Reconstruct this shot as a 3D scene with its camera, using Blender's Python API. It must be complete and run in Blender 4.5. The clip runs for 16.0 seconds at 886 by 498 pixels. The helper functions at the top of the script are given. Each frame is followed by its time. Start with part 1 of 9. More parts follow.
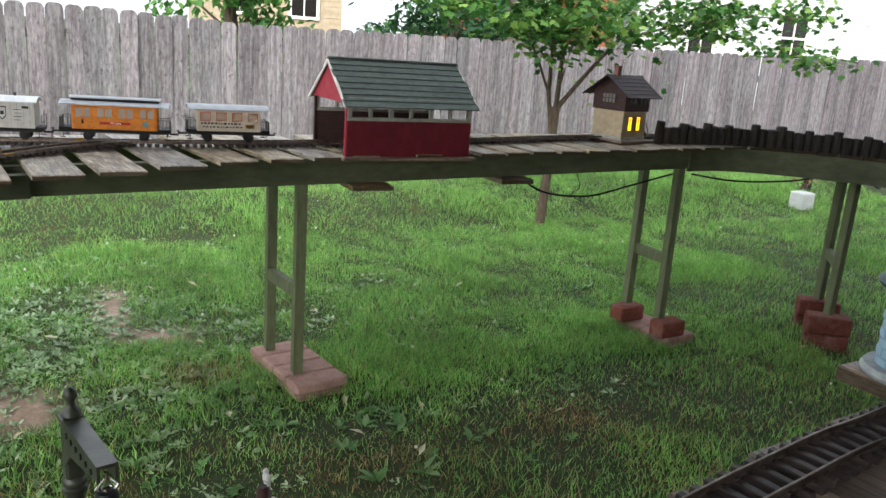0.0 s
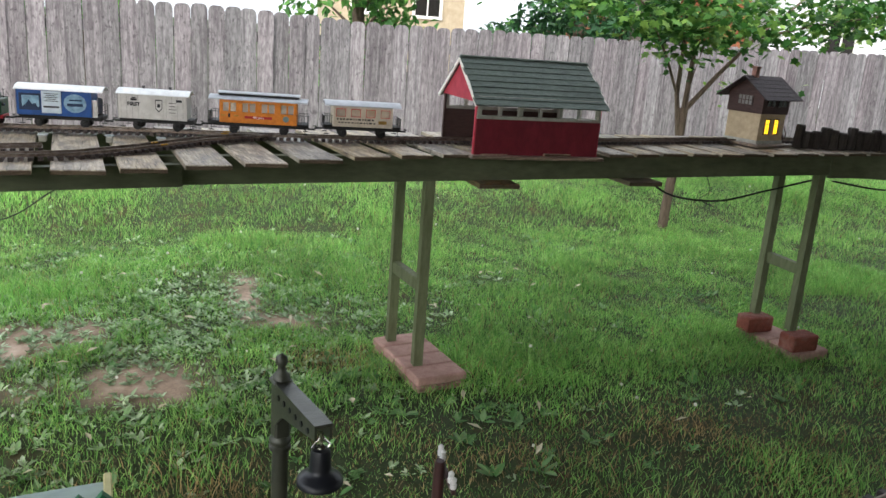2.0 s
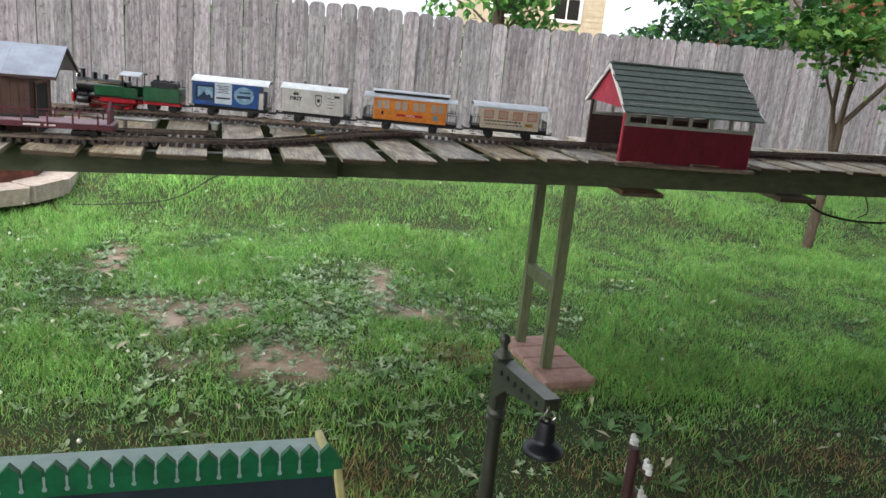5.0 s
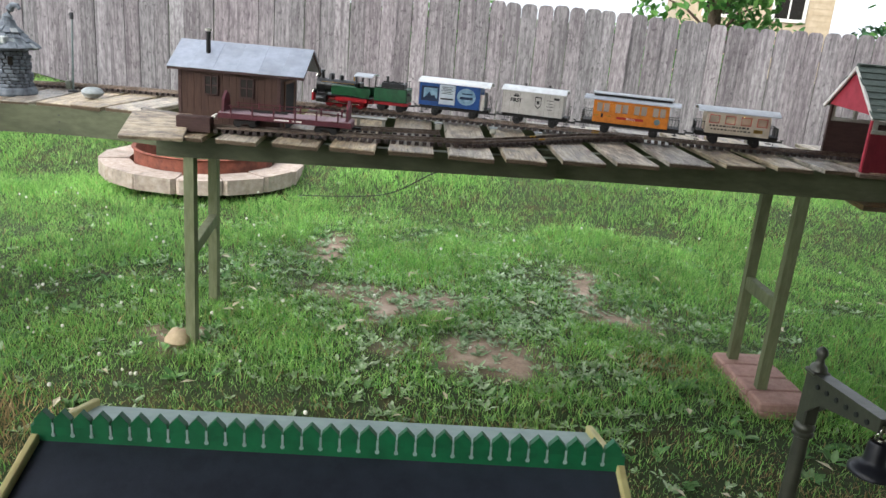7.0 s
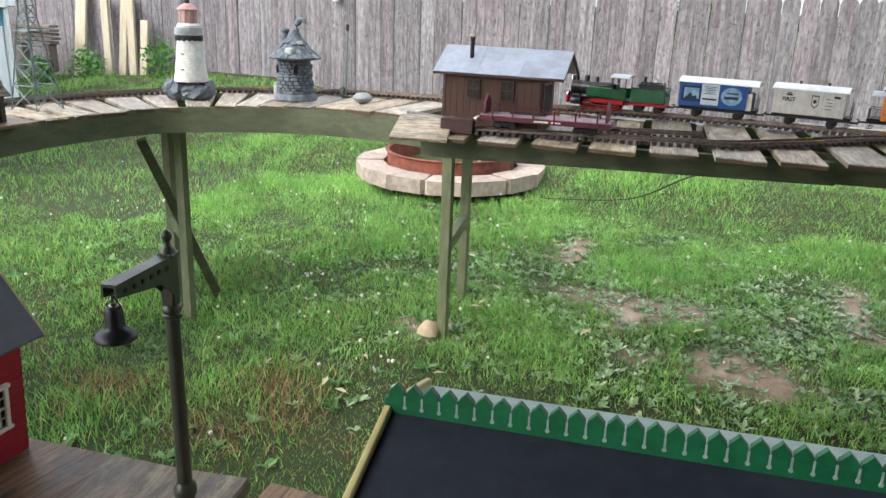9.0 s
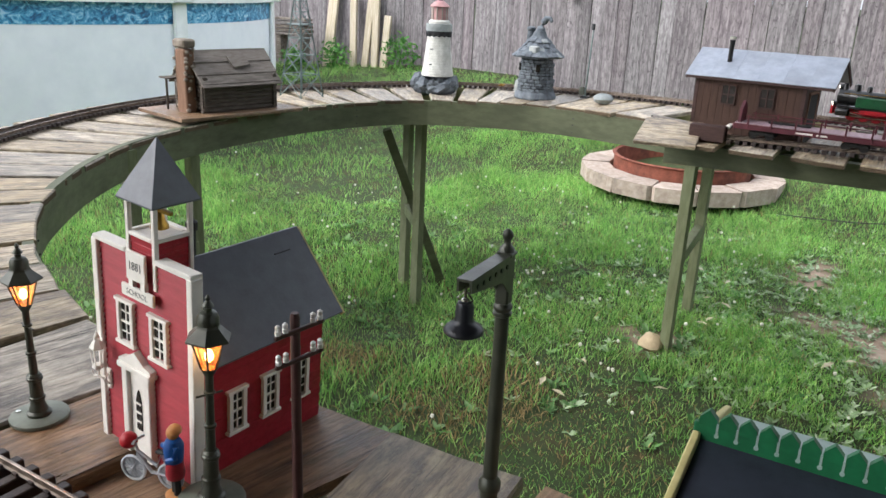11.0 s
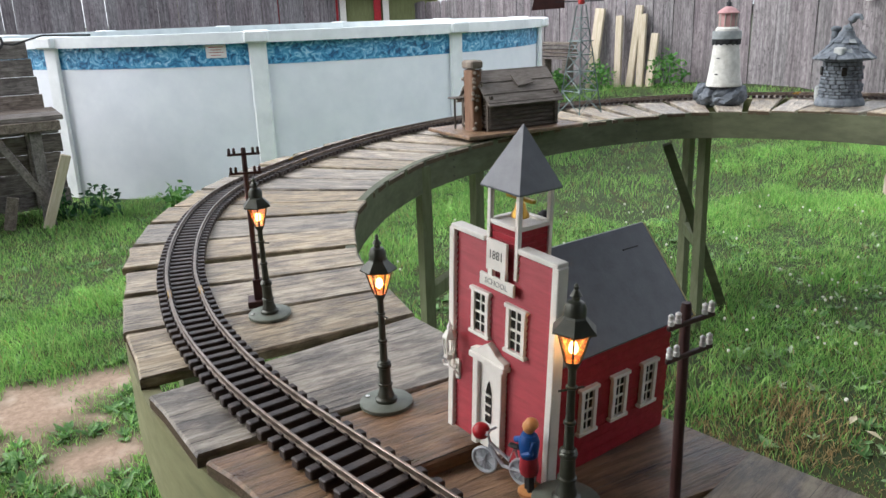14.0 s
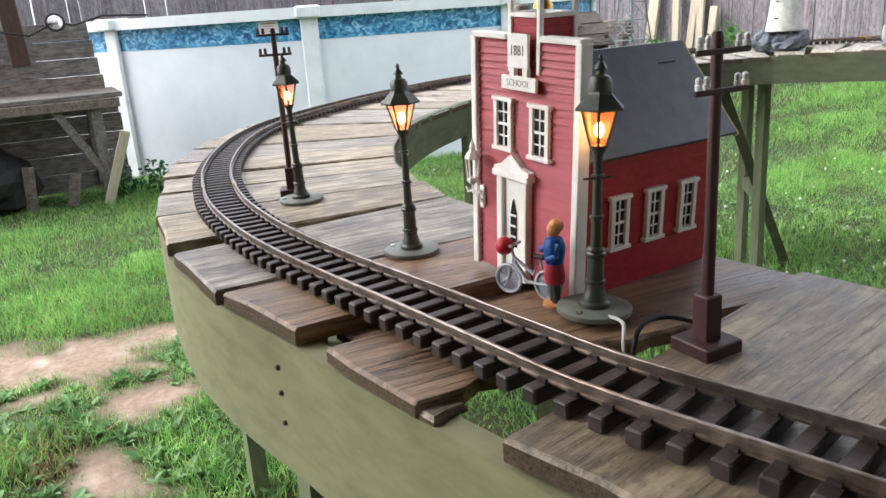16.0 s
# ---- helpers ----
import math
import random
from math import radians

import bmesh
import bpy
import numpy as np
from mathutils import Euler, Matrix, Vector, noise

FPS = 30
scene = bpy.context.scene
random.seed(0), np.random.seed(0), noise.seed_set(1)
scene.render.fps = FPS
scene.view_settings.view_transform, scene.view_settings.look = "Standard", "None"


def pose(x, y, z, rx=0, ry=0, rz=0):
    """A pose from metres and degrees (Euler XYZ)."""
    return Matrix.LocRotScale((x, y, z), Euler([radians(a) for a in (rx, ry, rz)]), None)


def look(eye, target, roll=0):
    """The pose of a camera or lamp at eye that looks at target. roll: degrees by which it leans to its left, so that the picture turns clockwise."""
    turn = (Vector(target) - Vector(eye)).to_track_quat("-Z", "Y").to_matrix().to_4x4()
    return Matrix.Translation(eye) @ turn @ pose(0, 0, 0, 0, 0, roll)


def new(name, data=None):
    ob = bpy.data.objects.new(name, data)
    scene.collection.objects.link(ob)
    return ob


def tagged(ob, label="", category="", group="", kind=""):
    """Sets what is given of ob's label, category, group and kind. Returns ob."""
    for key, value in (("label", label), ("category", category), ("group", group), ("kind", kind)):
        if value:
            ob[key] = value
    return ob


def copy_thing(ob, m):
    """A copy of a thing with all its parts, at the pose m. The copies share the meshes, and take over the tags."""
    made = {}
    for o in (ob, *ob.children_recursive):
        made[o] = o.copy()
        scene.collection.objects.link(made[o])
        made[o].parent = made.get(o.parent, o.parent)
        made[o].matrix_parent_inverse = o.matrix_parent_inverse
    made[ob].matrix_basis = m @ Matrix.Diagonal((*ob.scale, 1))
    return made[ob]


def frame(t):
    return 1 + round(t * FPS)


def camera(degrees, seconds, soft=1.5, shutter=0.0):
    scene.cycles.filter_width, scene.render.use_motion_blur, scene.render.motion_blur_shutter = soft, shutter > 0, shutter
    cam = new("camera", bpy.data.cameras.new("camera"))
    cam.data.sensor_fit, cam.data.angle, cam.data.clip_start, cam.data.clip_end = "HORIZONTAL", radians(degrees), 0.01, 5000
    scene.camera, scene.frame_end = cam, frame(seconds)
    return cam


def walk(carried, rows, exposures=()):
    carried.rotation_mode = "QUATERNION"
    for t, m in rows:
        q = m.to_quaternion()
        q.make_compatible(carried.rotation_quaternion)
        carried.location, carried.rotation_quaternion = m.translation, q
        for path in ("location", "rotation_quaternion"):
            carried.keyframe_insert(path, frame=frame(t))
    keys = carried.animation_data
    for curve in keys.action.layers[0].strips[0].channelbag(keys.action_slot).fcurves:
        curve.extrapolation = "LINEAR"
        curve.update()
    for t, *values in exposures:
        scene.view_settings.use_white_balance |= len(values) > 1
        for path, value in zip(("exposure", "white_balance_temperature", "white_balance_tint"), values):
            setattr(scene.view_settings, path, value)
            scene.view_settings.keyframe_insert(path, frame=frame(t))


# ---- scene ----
cam = camera(59.3, 16.0)
PATH = [
    (0, (0.284, 0.3, 1.317), (1.223, 1.991, 0.809), 4.3),
    (0.5, (0.275, 0.291, 1.312), (1.161, 2.011, 0.806), 4.1),
    (1, (0.263, 0.292, 1.314), (1.074, 2.046, 0.799), 4.2),
    (1.5, (0.245, 0.3, 1.31), (1.008, 2.075, 0.79), 4.4),
    (2, (0.235, 0.301, 1.312), (0.914, 2.106, 0.782), 4.4),
    (2.5, (0.226, 0.295, 1.313), (0.873, 2.111, 0.779), 4.6),
    (3, (0.217, 0.291, 1.312), (0.814, 2.122, 0.773), 4.6),
    (5.5, (0.147, 0.274, 1.312), (0.397, 2.176, 0.749), 5.1),
    (6, (0.131, 0.272, 1.309), (0.252, 2.184, 0.735), 4.5),
    (6.5, (0.11, 0.267, 1.308), (0.222, 2.18, 0.736), 5.6),
    (7, (0.083, 0.263, 1.307), (-0.016, 2.172, 0.717), 5.0),
    (7.5, (0.059, 0.259, 1.303), (-0.201, 2.149, 0.703), 4.8),
    (8, (0.044, 0.247, 1.3), (-0.358, 2.109, 0.691), 3.8),
    (8.5, (0.025, 0.242, 1.298), (-0.487, 2.076, 0.687), 2.8),
    (9, (-0.006, 0.249, 1.29), (-0.663, 2.036, 0.677), 2.2),
    (9.5, (-0.034, 0.251, 1.288), (-0.841, 1.968, 0.654), 2.0),
    (12, (-0.131, 0.191, 1.289), (-1.46, 1.558, 0.684), 2.5),
    (12.5, (-0.154, 0.183, 1.286), (-1.605, 1.428, 0.698), 1.8),
    (13, (-0.161, 0.178, 1.281), (-1.679, 1.342, 0.695), 0.9),
    (13.5, (-0.173, 0.172, 1.269), (-1.746, 1.261, 0.686), -0.6),
    (14, (-0.178, 0.171, 1.248), (-1.749, 1.263, 0.666), -2.0),
    (14.5, (-0.179, 0.172, 1.197), (-1.819, 1.166, 0.629), -4.5),
    (15, (-0.17, 0.179, 1.142), (-1.846, 1.12, 0.588), -6.1),
    (15.5, (-0.168, 0.185, 1.106), (-1.834, 1.138, 0.544), -5.0),
    (16, (-0.155, 0.186, 1.076), (-1.805, 1.154, 0.492), -3.8),
]
LIGHT = [(0, 1.60, 6300, 9), (3, 1.57, 6300, 9), (6, 1.50, 6250, 9), (8, 1.54, 6250, 10), (9.5, 1.66, 6250, 10), (12.5, 1.27, 6200, 11), (14.5, 1.26, 6200, 11), (16, 1.66, 6200, 12)]
walk(cam, [(t, look(eye, target, roll)) for t, eye, target, roll in PATH], LIGHT)

# ---- light ----
world = bpy.data.worlds.new("overcast_sky")
scene.world = world
world.use_nodes = True
wn = world.node_tree
bgn = wn.nodes["Background"]
sky = wn.nodes.new("ShaderNodeTexSky")
sky.sky_type = "NISHITA"
sky.sun_disc = False
sky.sun_elevation = radians(38)
sky.sun_rotation = radians(221)
sky.air_density = 1.0
sky.dust_density = 4.0
sky.ozone_density = 1.0
pale = wn.nodes.new("ShaderNodeHueSaturation")
pale.inputs["Saturation"].default_value = 0.32
pale.inputs["Value"].default_value = 1.3
wn.links.new(sky.outputs[0], pale.inputs["Color"])
veil = wn.nodes.new("ShaderNodeMix")
veil.data_type = "RGBA"
veil.inputs[0].default_value = 0.6
veil.inputs[7].default_value = (4.3, 4.45, 4.7, 1)
wn.links.new(pale.outputs[0], veil.inputs[6])
wn.links.new(veil.outputs[2], bgn.inputs["Color"])
bgn.inputs["Strength"].default_value = 0.15
sun_data = bpy.data.lights.new("sun", "SUN")
sun_data.energy = 0.8
sun_data.angle = radians(40)
sun_data.color = (1.0, 0.96, 0.9)
sun = new("sun", sun_data)
sun.matrix_world = look((-7, -8, 12), (0, 1.5, 0))


# ---- materials ----
def hexc(h):
    out = []
    for i in (0, 2, 4):
        v = int(h[i:i + 2], 16) / 255
        out.append(v / 12.92 if v <= 0.04045 else ((v + 0.055) / 1.055) ** 2.4)
    return (*out, 1.0)


def mix_node(nt, a, b, fac, mode="MIX"):
    n = nt.nodes.new("ShaderNodeMix")
    n.data_type = "RGBA"
    n.blend_type = mode
    for sock, val in ((n.inputs[6], a), (n.inputs[7], b), (n.inputs[0], fac)):
        if isinstance(val, (tuple, list, float, int)):
            sock.default_value = val
        else:
            nt.links.new(val, sock)
    return n.outputs[2]


def ramp_node(nt, src, lo, hi):
    n = nt.nodes.new("ShaderNodeMapRange")
    nt.links.new(src, n.inputs[0])
    n.inputs[1].default_value, n.inputs[2].default_value = lo, hi
    return n.outputs[0]


def noise_node(nt, vec, scale, detail=4.0, rough=0.6):
    n = nt.nodes.new("ShaderNodeTexNoise")
    nt.links.new(vec, n.inputs["Vector"])
    n.inputs["Scale"].default_value, n.inputs["Detail"].default_value, n.inputs["Roughness"].default_value = scale, detail, rough
    return n.outputs["Fac"]


def base_coords(nt, stretch=(1, 1, 1), shuffle=True, world_space=False):
    tc = nt.nodes.new("ShaderNodeTexCoord")
    vec = tc.outputs["Object"]
    if world_space:
        vec = nt.nodes.new("ShaderNodeNewGeometry").outputs["Position"]
    mp = nt.nodes.new("ShaderNodeMapping")
    mp.inputs["Scale"].default_value = stretch
    nt.links.new(vec, mp.inputs["Vector"])
    vec = mp.outputs[0]
    rnd = nt.nodes.new("ShaderNodeObjectInfo").outputs["Random"]
    if shuffle:
        mul = nt.nodes.new("ShaderNodeMath")
        mul.operation = "MULTIPLY"
        mul.inputs[1].default_value = 57.0
        nt.links.new(rnd, mul.inputs[0])
        add = nt.nodes.new("ShaderNodeVectorMath")
        nt.links.new(vec, add.inputs[0])
        nt.links.new(mul.outputs[0], add.inputs[1])
        vec = add.outputs[0]
    return vec, rnd


def surface(name, col, col2=None, scale=20.0, stretch=(1, 1, 1), rough=0.6, metal=0.0, bump=0.15, spread=0.25,
            stain=None, stain_scale=3.0, stain_amount=0.5, vary=0.0, bump_scale=None, world_space=False, spec=0.35, stain_lo=0.5, stain_hi=0.68, streak=None):
    """A surface with fine grain between two colours, larger stains, and a little change from piece to piece."""
    m = bpy.data.materials.new(name)
    m.use_nodes = True
    nt = m.node_tree
    p = nt.nodes["Principled BSDF"]
    vec, rnd = base_coords(nt, stretch, not world_space, world_space)
    c1 = hexc(col)
    c2 = hexc(col2) if col2 else tuple(v * (1 - spread) for v in c1[:3]) + (1,)
    grain = noise_node(nt, vec, scale, 6.0, 0.65)
    colour = mix_node(nt, c1, c2, ramp_node(nt, grain, 0.35, 0.68))
    if stain:
        blot = noise_node(nt, vec, stain_scale, 5.0, 0.6)
        n = nt.nodes.new("ShaderNodeMath")
        n.operation = "MULTIPLY"
        n.inputs[1].default_value = stain_amount
        nt.links.new(ramp_node(nt, blot, stain_lo, stain_hi), n.inputs[0])
        colour = mix_node(nt, colour, hexc(stain), n.outputs[0])
    if streak:
        # long dark cracks and weather streaks along the grain
        shex, sstretch, sscale, slo, shi, samount = streak
        svec, _ = base_coords(nt, sstretch, not world_space, world_space)
        line = noise_node(nt, svec, sscale, 6.0, 0.7)
        n = nt.nodes.new("ShaderNodeMath")
        n.operation = "MULTIPLY"
        n.inputs[1].default_value = samount
        nt.links.new(ramp_node(nt, line, slo, shi), n.inputs[0])
        colour = mix_node(nt, colour, hexc(shex), n.outputs[0])
    if vary:
        hsv = nt.nodes.new("ShaderNodeHueSaturation")
        nt.links.new(colour, hsv.inputs["Color"])
        mr = nt.nodes.new("ShaderNodeMapRange")
        nt.links.new(rnd, mr.inputs[0])
        mr.inputs[3].default_value, mr.inputs[4].default_value = 1 - vary, 1 + vary
        nt.links.new(mr.outputs[0], hsv.inputs["Value"])
        colour = hsv.outputs[0]
    nt.links.new(colour, p.inputs["Base Color"])
    p.inputs["Metallic"].default_value = metal
    p.inputs["Specular IOR Level"].default_value = spec
    rr = nt.nodes.new("ShaderNodeMapRange")
    nt.links.new(grain, rr.inputs[0])
    rr.inputs[3].default_value, rr.inputs[4].default_value = max(0.03, rough - 0.12), min(1.0, rough + 0.12)
    nt.links.new(rr.outputs[0], p.inputs["Roughness"])
    if bump:
        fine = noise_node(nt, vec, bump_scale or scale * 2.2, 5.0, 0.7)
        bn = nt.nodes.new("ShaderNodeBump")
        bn.inputs["Strength"].default_value = bump
        bn.inputs["Distance"].default_value = 0.004
        nt.links.new(fine, bn.inputs["Height"])
        nt.links.new(bn.outputs[0], p.inputs["Normal"])
    return m


def glow(name, col, strength, rough=0.3):
    m = bpy.data.materials.new(name)
    m.use_nodes = True
    p = m.node_tree.nodes["Principled BSDF"]
    p.inputs["Base Color"].default_value = hexc(col)
    p.inputs["Emission Color"].default_value = hexc(col)
    p.inputs["Emission Strength"].default_value = strength
    p.inputs["Roughness"].default_value = rough
    return m


def glass(name, col="ffffff", alpha=0.25, rough=0.06):
    m = bpy.data.materials.new(name)
    m.use_nodes = True
    p = m.node_tree.nodes["Principled BSDF"]
    p.inputs["Base Color"].default_value = hexc(col)
    p.inputs["Roughness"].default_value = rough
    p.inputs["Alpha"].default_value = alpha
    return m


def old_wood(name, pale, mid, dark, stain, stretch=(1, 1, 1), vary=0.15, rough=0.7, spec=0.35, crack=0.9, blotch=0.55, moss=None, moss_amount=0.5, bump=0.5, knots=True, fleck=1.0):
    """Weathered boards: fine grain and open cracks along the board, soft stains across it, knots, and a tone of its own for each piece."""
    m = bpy.data.materials.new(name)
    m.use_nodes = True
    nt = m.node_tree
    p = nt.nodes["Principled BSDF"]

    def scaled(k):
        return tuple(a * b for a, b in zip(stretch, k))
    along, rnd = base_coords(nt, scaled((1.6, 20, 20)))
    flat, _ = base_coords(nt, scaled((1.0, 2.2, 2.2)))
    thin, _ = base_coords(nt, scaled((1.3, 40, 40)))
    grain = noise_node(nt, along, 7.0, 8.0, 0.7)
    colour = mix_node(nt, hexc(pale), hexc(mid), ramp_node(nt, grain, 0.42, 0.60))
    wash = noise_node(nt, flat, fleck * 13.0, 9.0, 0.72)

    def share(src, amount):
        n = nt.nodes.new("ShaderNodeMath")
        n.operation = "MULTIPLY"
        n.inputs[1].default_value = amount
        nt.links.new(src, n.inputs[0])
        return n.outputs[0]
    colour = mix_node(nt, colour, hexc(stain), share(ramp_node(nt, wash, 0.43, 0.61), blotch))
    if moss:
        green = noise_node(nt, flat, fleck * 19.0, 8.0, 0.7)
        colour = mix_node(nt, colour, hexc(moss), share(ramp_node(nt, green, 0.50, 0.64), moss_amount))
    line = noise_node(nt, thin, 6.0, 5.0, 0.6)
    split = ramp_node(nt, line, 0.605, 0.645)
    colour = mix_node(nt, colour, hexc(dark), share(split, crack))
    if knots:
        vo = nt.nodes.new("ShaderNodeTexVoronoi")
        nt.links.new(flat, vo.inputs["Vector"])
        vo.inputs["Scale"].default_value = 4.5 + 4.0 * fleck
        colour = mix_node(nt, colour, hexc(dark), share(ramp_node(nt, vo.outputs["Distance"], 0.11, 0.03), 0.75))
    hsv = nt.nodes.new("ShaderNodeHueSaturation")
    nt.links.new(colour, hsv.inputs["Color"])
    mr = nt.nodes.new("ShaderNodeMapRange")
    nt.links.new(rnd, mr.inputs[0])
    mr.inputs[3].default_value, mr.inputs[4].default_value = 1 - vary, 1 + vary
    nt.links.new(mr.outputs[0], hsv.inputs["Value"])
    odd = nt.nodes.new("ShaderNodeMath")
    odd.operation = "PINGPONG"
    odd.inputs[1].default_value = 0.07
    nt.links.new(rnd, odd.inputs[0])
    sat = nt.nodes.new("ShaderNodeMapRange")
    nt.links.new(odd.outputs[0], sat.inputs[0])
    sat.inputs[2].default_value, sat.inputs[3].default_value, sat.inputs[4].default_value = 0.07, 0.65, 1.3
    nt.links.new(sat.outputs[0], hsv.inputs["Saturation"])
    nt.links.new(hsv.outputs[0], p.inputs["Base Color"])
    p.inputs["Specular IOR Level"].default_value = spec
    rr = nt.nodes.new("ShaderNodeMapRange")
    nt.links.new(wash, rr.inputs[0])
    rr.inputs[1].default_value, rr.inputs[2].default_value = 0.35, 0.65
    rr.inputs[3].default_value, rr.inputs[4].default_value = min(1.0, rough + 0.12), max(0.1, rough - 0.15)
    nt.links.new(rr.outputs[0], p.inputs["Roughness"])
    hgt = nt.nodes.new("ShaderNodeMath")
    hgt.operation = "SUBTRACT"
    nt.links.new(grain, hgt.inputs[0])
    nt.links.new(split, hgt.inputs[1])
    bn = nt.nodes.new("ShaderNodeBump")
    bn.inputs["Strength"].default_value = bump
    bn.inputs["Distance"].default_value = 0.003
    nt.links.new(hgt.outputs[0], bn.inputs["Height"])
    nt.links.new(bn.outputs[0], p.inputs["Normal"])
    return m


M_PICKET = old_wood("weathered_cedar", "928c8d", "736d6f", "383335", "544e51", (4.5, 4.5, 0.10), 0.22, 0.9, 0.12, 0.5, 0.7, None, 0.5, 0.4, True, 0.55)
M_DECK = old_wood("grey_deck_board", "c1b39c", "90816c", "241c17", "4a3d32", (1, 1, 1), 0.2, 0.52, 0.55, 0.9, 0.85, "5d5a44", 0.35, 0.7)
M_DECKD = old_wood("damp_brown_board", "987f69", "705a46", "1e1612", "4a382d", (1, 1, 1), 0.16, 0.42, 0.55, 0.85, 0.75, "4c4a30", 0.45, 0.7)
M_DECKL = old_wood("lichen_spotted_board", "968a79", "6d6154", "1f1813", "453b32", (1, 1, 1), 0.08, 0.45, 0.5, 0.6, 0.8, "b5a88e", 0.6, 0.6, False)
# Dark end grain with the shade of the board ends painted in.
M_EDGE_SHADE = surface("end_grain_with_shade", "6a5b4b", "44392f", 60.0, (1, 6, 6), 0.9, bump=0.6, stain="55523a", stain_scale=9, stain_amount=0.4, vary=0.15, bump_scale=90, spec=0.15)
# Darker olive for the straight, inner and east boards and the brace.
M_OLIVE_DARK = surface("dark_olive_paint", "5d614a", "4c503b", 14.0, (1, 1, 3), 0.6, bump=0.15, stain="393c2b", stain_scale=3.0, stain_amount=0.6)
M_OLIVE = surface("olive_painted_wood", "868563", "767556", 18.0, (1, 1, 3), 0.62, bump=0.15, stain="5a5a42", stain_scale=4.0, stain_amount=0.45)
M_OLIVE_POST = surface("olive_painted_post", "73795c", "616748", 16.0, (4, 4, 0.8), 0.65, bump=0.2, stain="4a4d38", stain_scale=5.0, stain_amount=0.4)
M_RAIL = surface("weathered_rail", "93867b", "63574c", 60.0, rough=0.34, metal=0.8, bump=0.1, stain="4a3d33", stain_scale=12, stain_amount=0.6)
M_TIE = surface("brown_plastic_tie", "3c322f", "292322", 60.0, rough=0.48, bump=0.25, stain="5b4b40", stain_scale=14, stain_amount=0.4)
M_BLACK = surface("black_enamel", "1c1d1e", "121314", 60.0, rough=0.35, bump=0.05, spec=0.5)
M_BLACKM = surface("matt_black_plastic", "232222", "161616", 60.0, rough=0.6, bump=0.1)
M_LOCO_GREEN = surface("dark_green_enamel", "1d5a36", "17472b", 40.0, rough=0.35, bump=0.03, spec=0.5)
M_RED = surface("signal_red_plastic", "b3202b", "8f1a23", 40.0, rough=0.4, bump=0.04)
M_CHROME = surface("bright_metal", "d8d6cf", "b5b1a8", 50.0, rough=0.22, metal=1.0, bump=0.02)
M_BRASS = surface("brass", "b99247", "8f6d2e", 50.0, rough=0.3, metal=1.0, bump=0.05)
M_BLUE = surface("blue_van_side", "1b4f92", "164079", 30.0, rough=0.4, bump=0.05)
M_WHITE_ROOF = surface("white_plastic_roof", "e8eaea", "d4d6d6", 40.0, rough=0.5, bump=0.05, stain="b9bab8", stain_scale=10, stain_amount=0.4)
M_WHITE_CAR = surface("off_white_van_side", "cfccc6", "b8b4ad", 40.0, (1, 1, 1), 0.5, bump=0.08, stain="a09a90", stain_scale=9, stain_amount=0.4)
M_ORANGE = surface("orange_coach_side", "d98324", "b96a17", 40.0, rough=0.4, bump=0.05)
M_CREAM_CAR = surface("cream_coach_side", "cfc3b0", "b8ab98", 40.0, rough=0.5, bump=0.05)
M_GREY_ROOF = surface("pale_grey_roof", "b9bdc2", "a3a7ac", 30.0, rough=0.5, bump=0.05)
M_BAND_PALE = surface("printed_panel_pale", "c9d3da", "a9b8c4", 30.0, rough=0.5, bump=0)
M_BAND_SKY = surface("printed_panel_sky", "8fb0c4", "5f8199", 40.0, rough=0.5, bump=0, stain="24384c", stain_scale=22, stain_amount=0.8)
M_BAND_NAVY = surface("printed_panel_navy", "17304f", "10223a", 16.0, rough=0.5, bump=0)
M_INK = surface("dark_print", "2a2a2c", "1c1c1e", 40.0, rough=0.6, bump=0)
M_INK_GREY = surface("faded_grey_print", "6b6a68", "545351", 40.0, rough=0.6, bump=0)
M_INK_RED = surface("red_print", "b5302d", "962521", 40.0, rough=0.6, bump=0)
M_BARN = surface("barn_red_paint", "73202b", "5f1922", 24.0, (1, 1, 0.5), 0.7, bump=0.2, stain="54141f", stain_scale=6, stain_amount=0.4)
M_BARN_LIGHT = surface("fresh_red_paint", "b03345", "992a3b", 24.0, rough=0.65, bump=0.1)
M_TRIM = surface("white_painted_trim", "e9e5dd", "dad5cc", 40.0, rough=0.55, bump=0.08)
M_TRIM_OLD = surface("dirty_white_trim", "a7a69c", "8b8a80", 30.0, rough=0.7, bump=0.15, stain="6d6d62", stain_scale=9, stain_amount=0.5)
M_SHINGLE = surface("grey_green_shingle", "6f7a72", "535d57", 40.0, (1, 4, 4), 0.85, bump=0.4, vary=0.12, stain="414a45", stain_scale=8, stain_amount=0.5)
M_SCHOOL = surface("school_red_siding", "a3202f", "8c1926", 40.0, (0.6, 3, 3), 0.5, bump=0.1, spec=0.4)
M_SLATE = surface("slate_grey_roof", "565b63", "4c5058", 60.0, rough=0.42, bump=0.08, spec=0.6)
M_WIN_DARK = surface("dark_window", "2b2825", "1b1917", 30.0, rough=0.25, bump=0)
M_BROWN = surface("brown_stained_siding", "4d372d", "3d2b23", 26.0, (4, 4, 0.6), 0.75, bump=0.15, stain="3f2e26", stain_scale=6, stain_amount=0.4)
M_TIN = surface("pale_tin_roof", "aab1bd", "979eaa", 24.0, rough=0.42, metal=0.35, bump=0.06, stain="83868c", stain_scale=7, stain_amount=0.4)
M_STONE = surface("blue_grey_stone", "757c83", "50565d", 34.0, rough=0.85, bump=0.9, stain="3a3f45", stain_scale=14, stain_amount=0.65, bump_scale=60)
M_STONE_PALE = surface("pale_grey_stone", "9aa0a0", "7b8182", 34.0, rough=0.85, bump=0.7, stain="c9cac5", stain_scale=12, stain_amount=0.5, bump_scale=60)
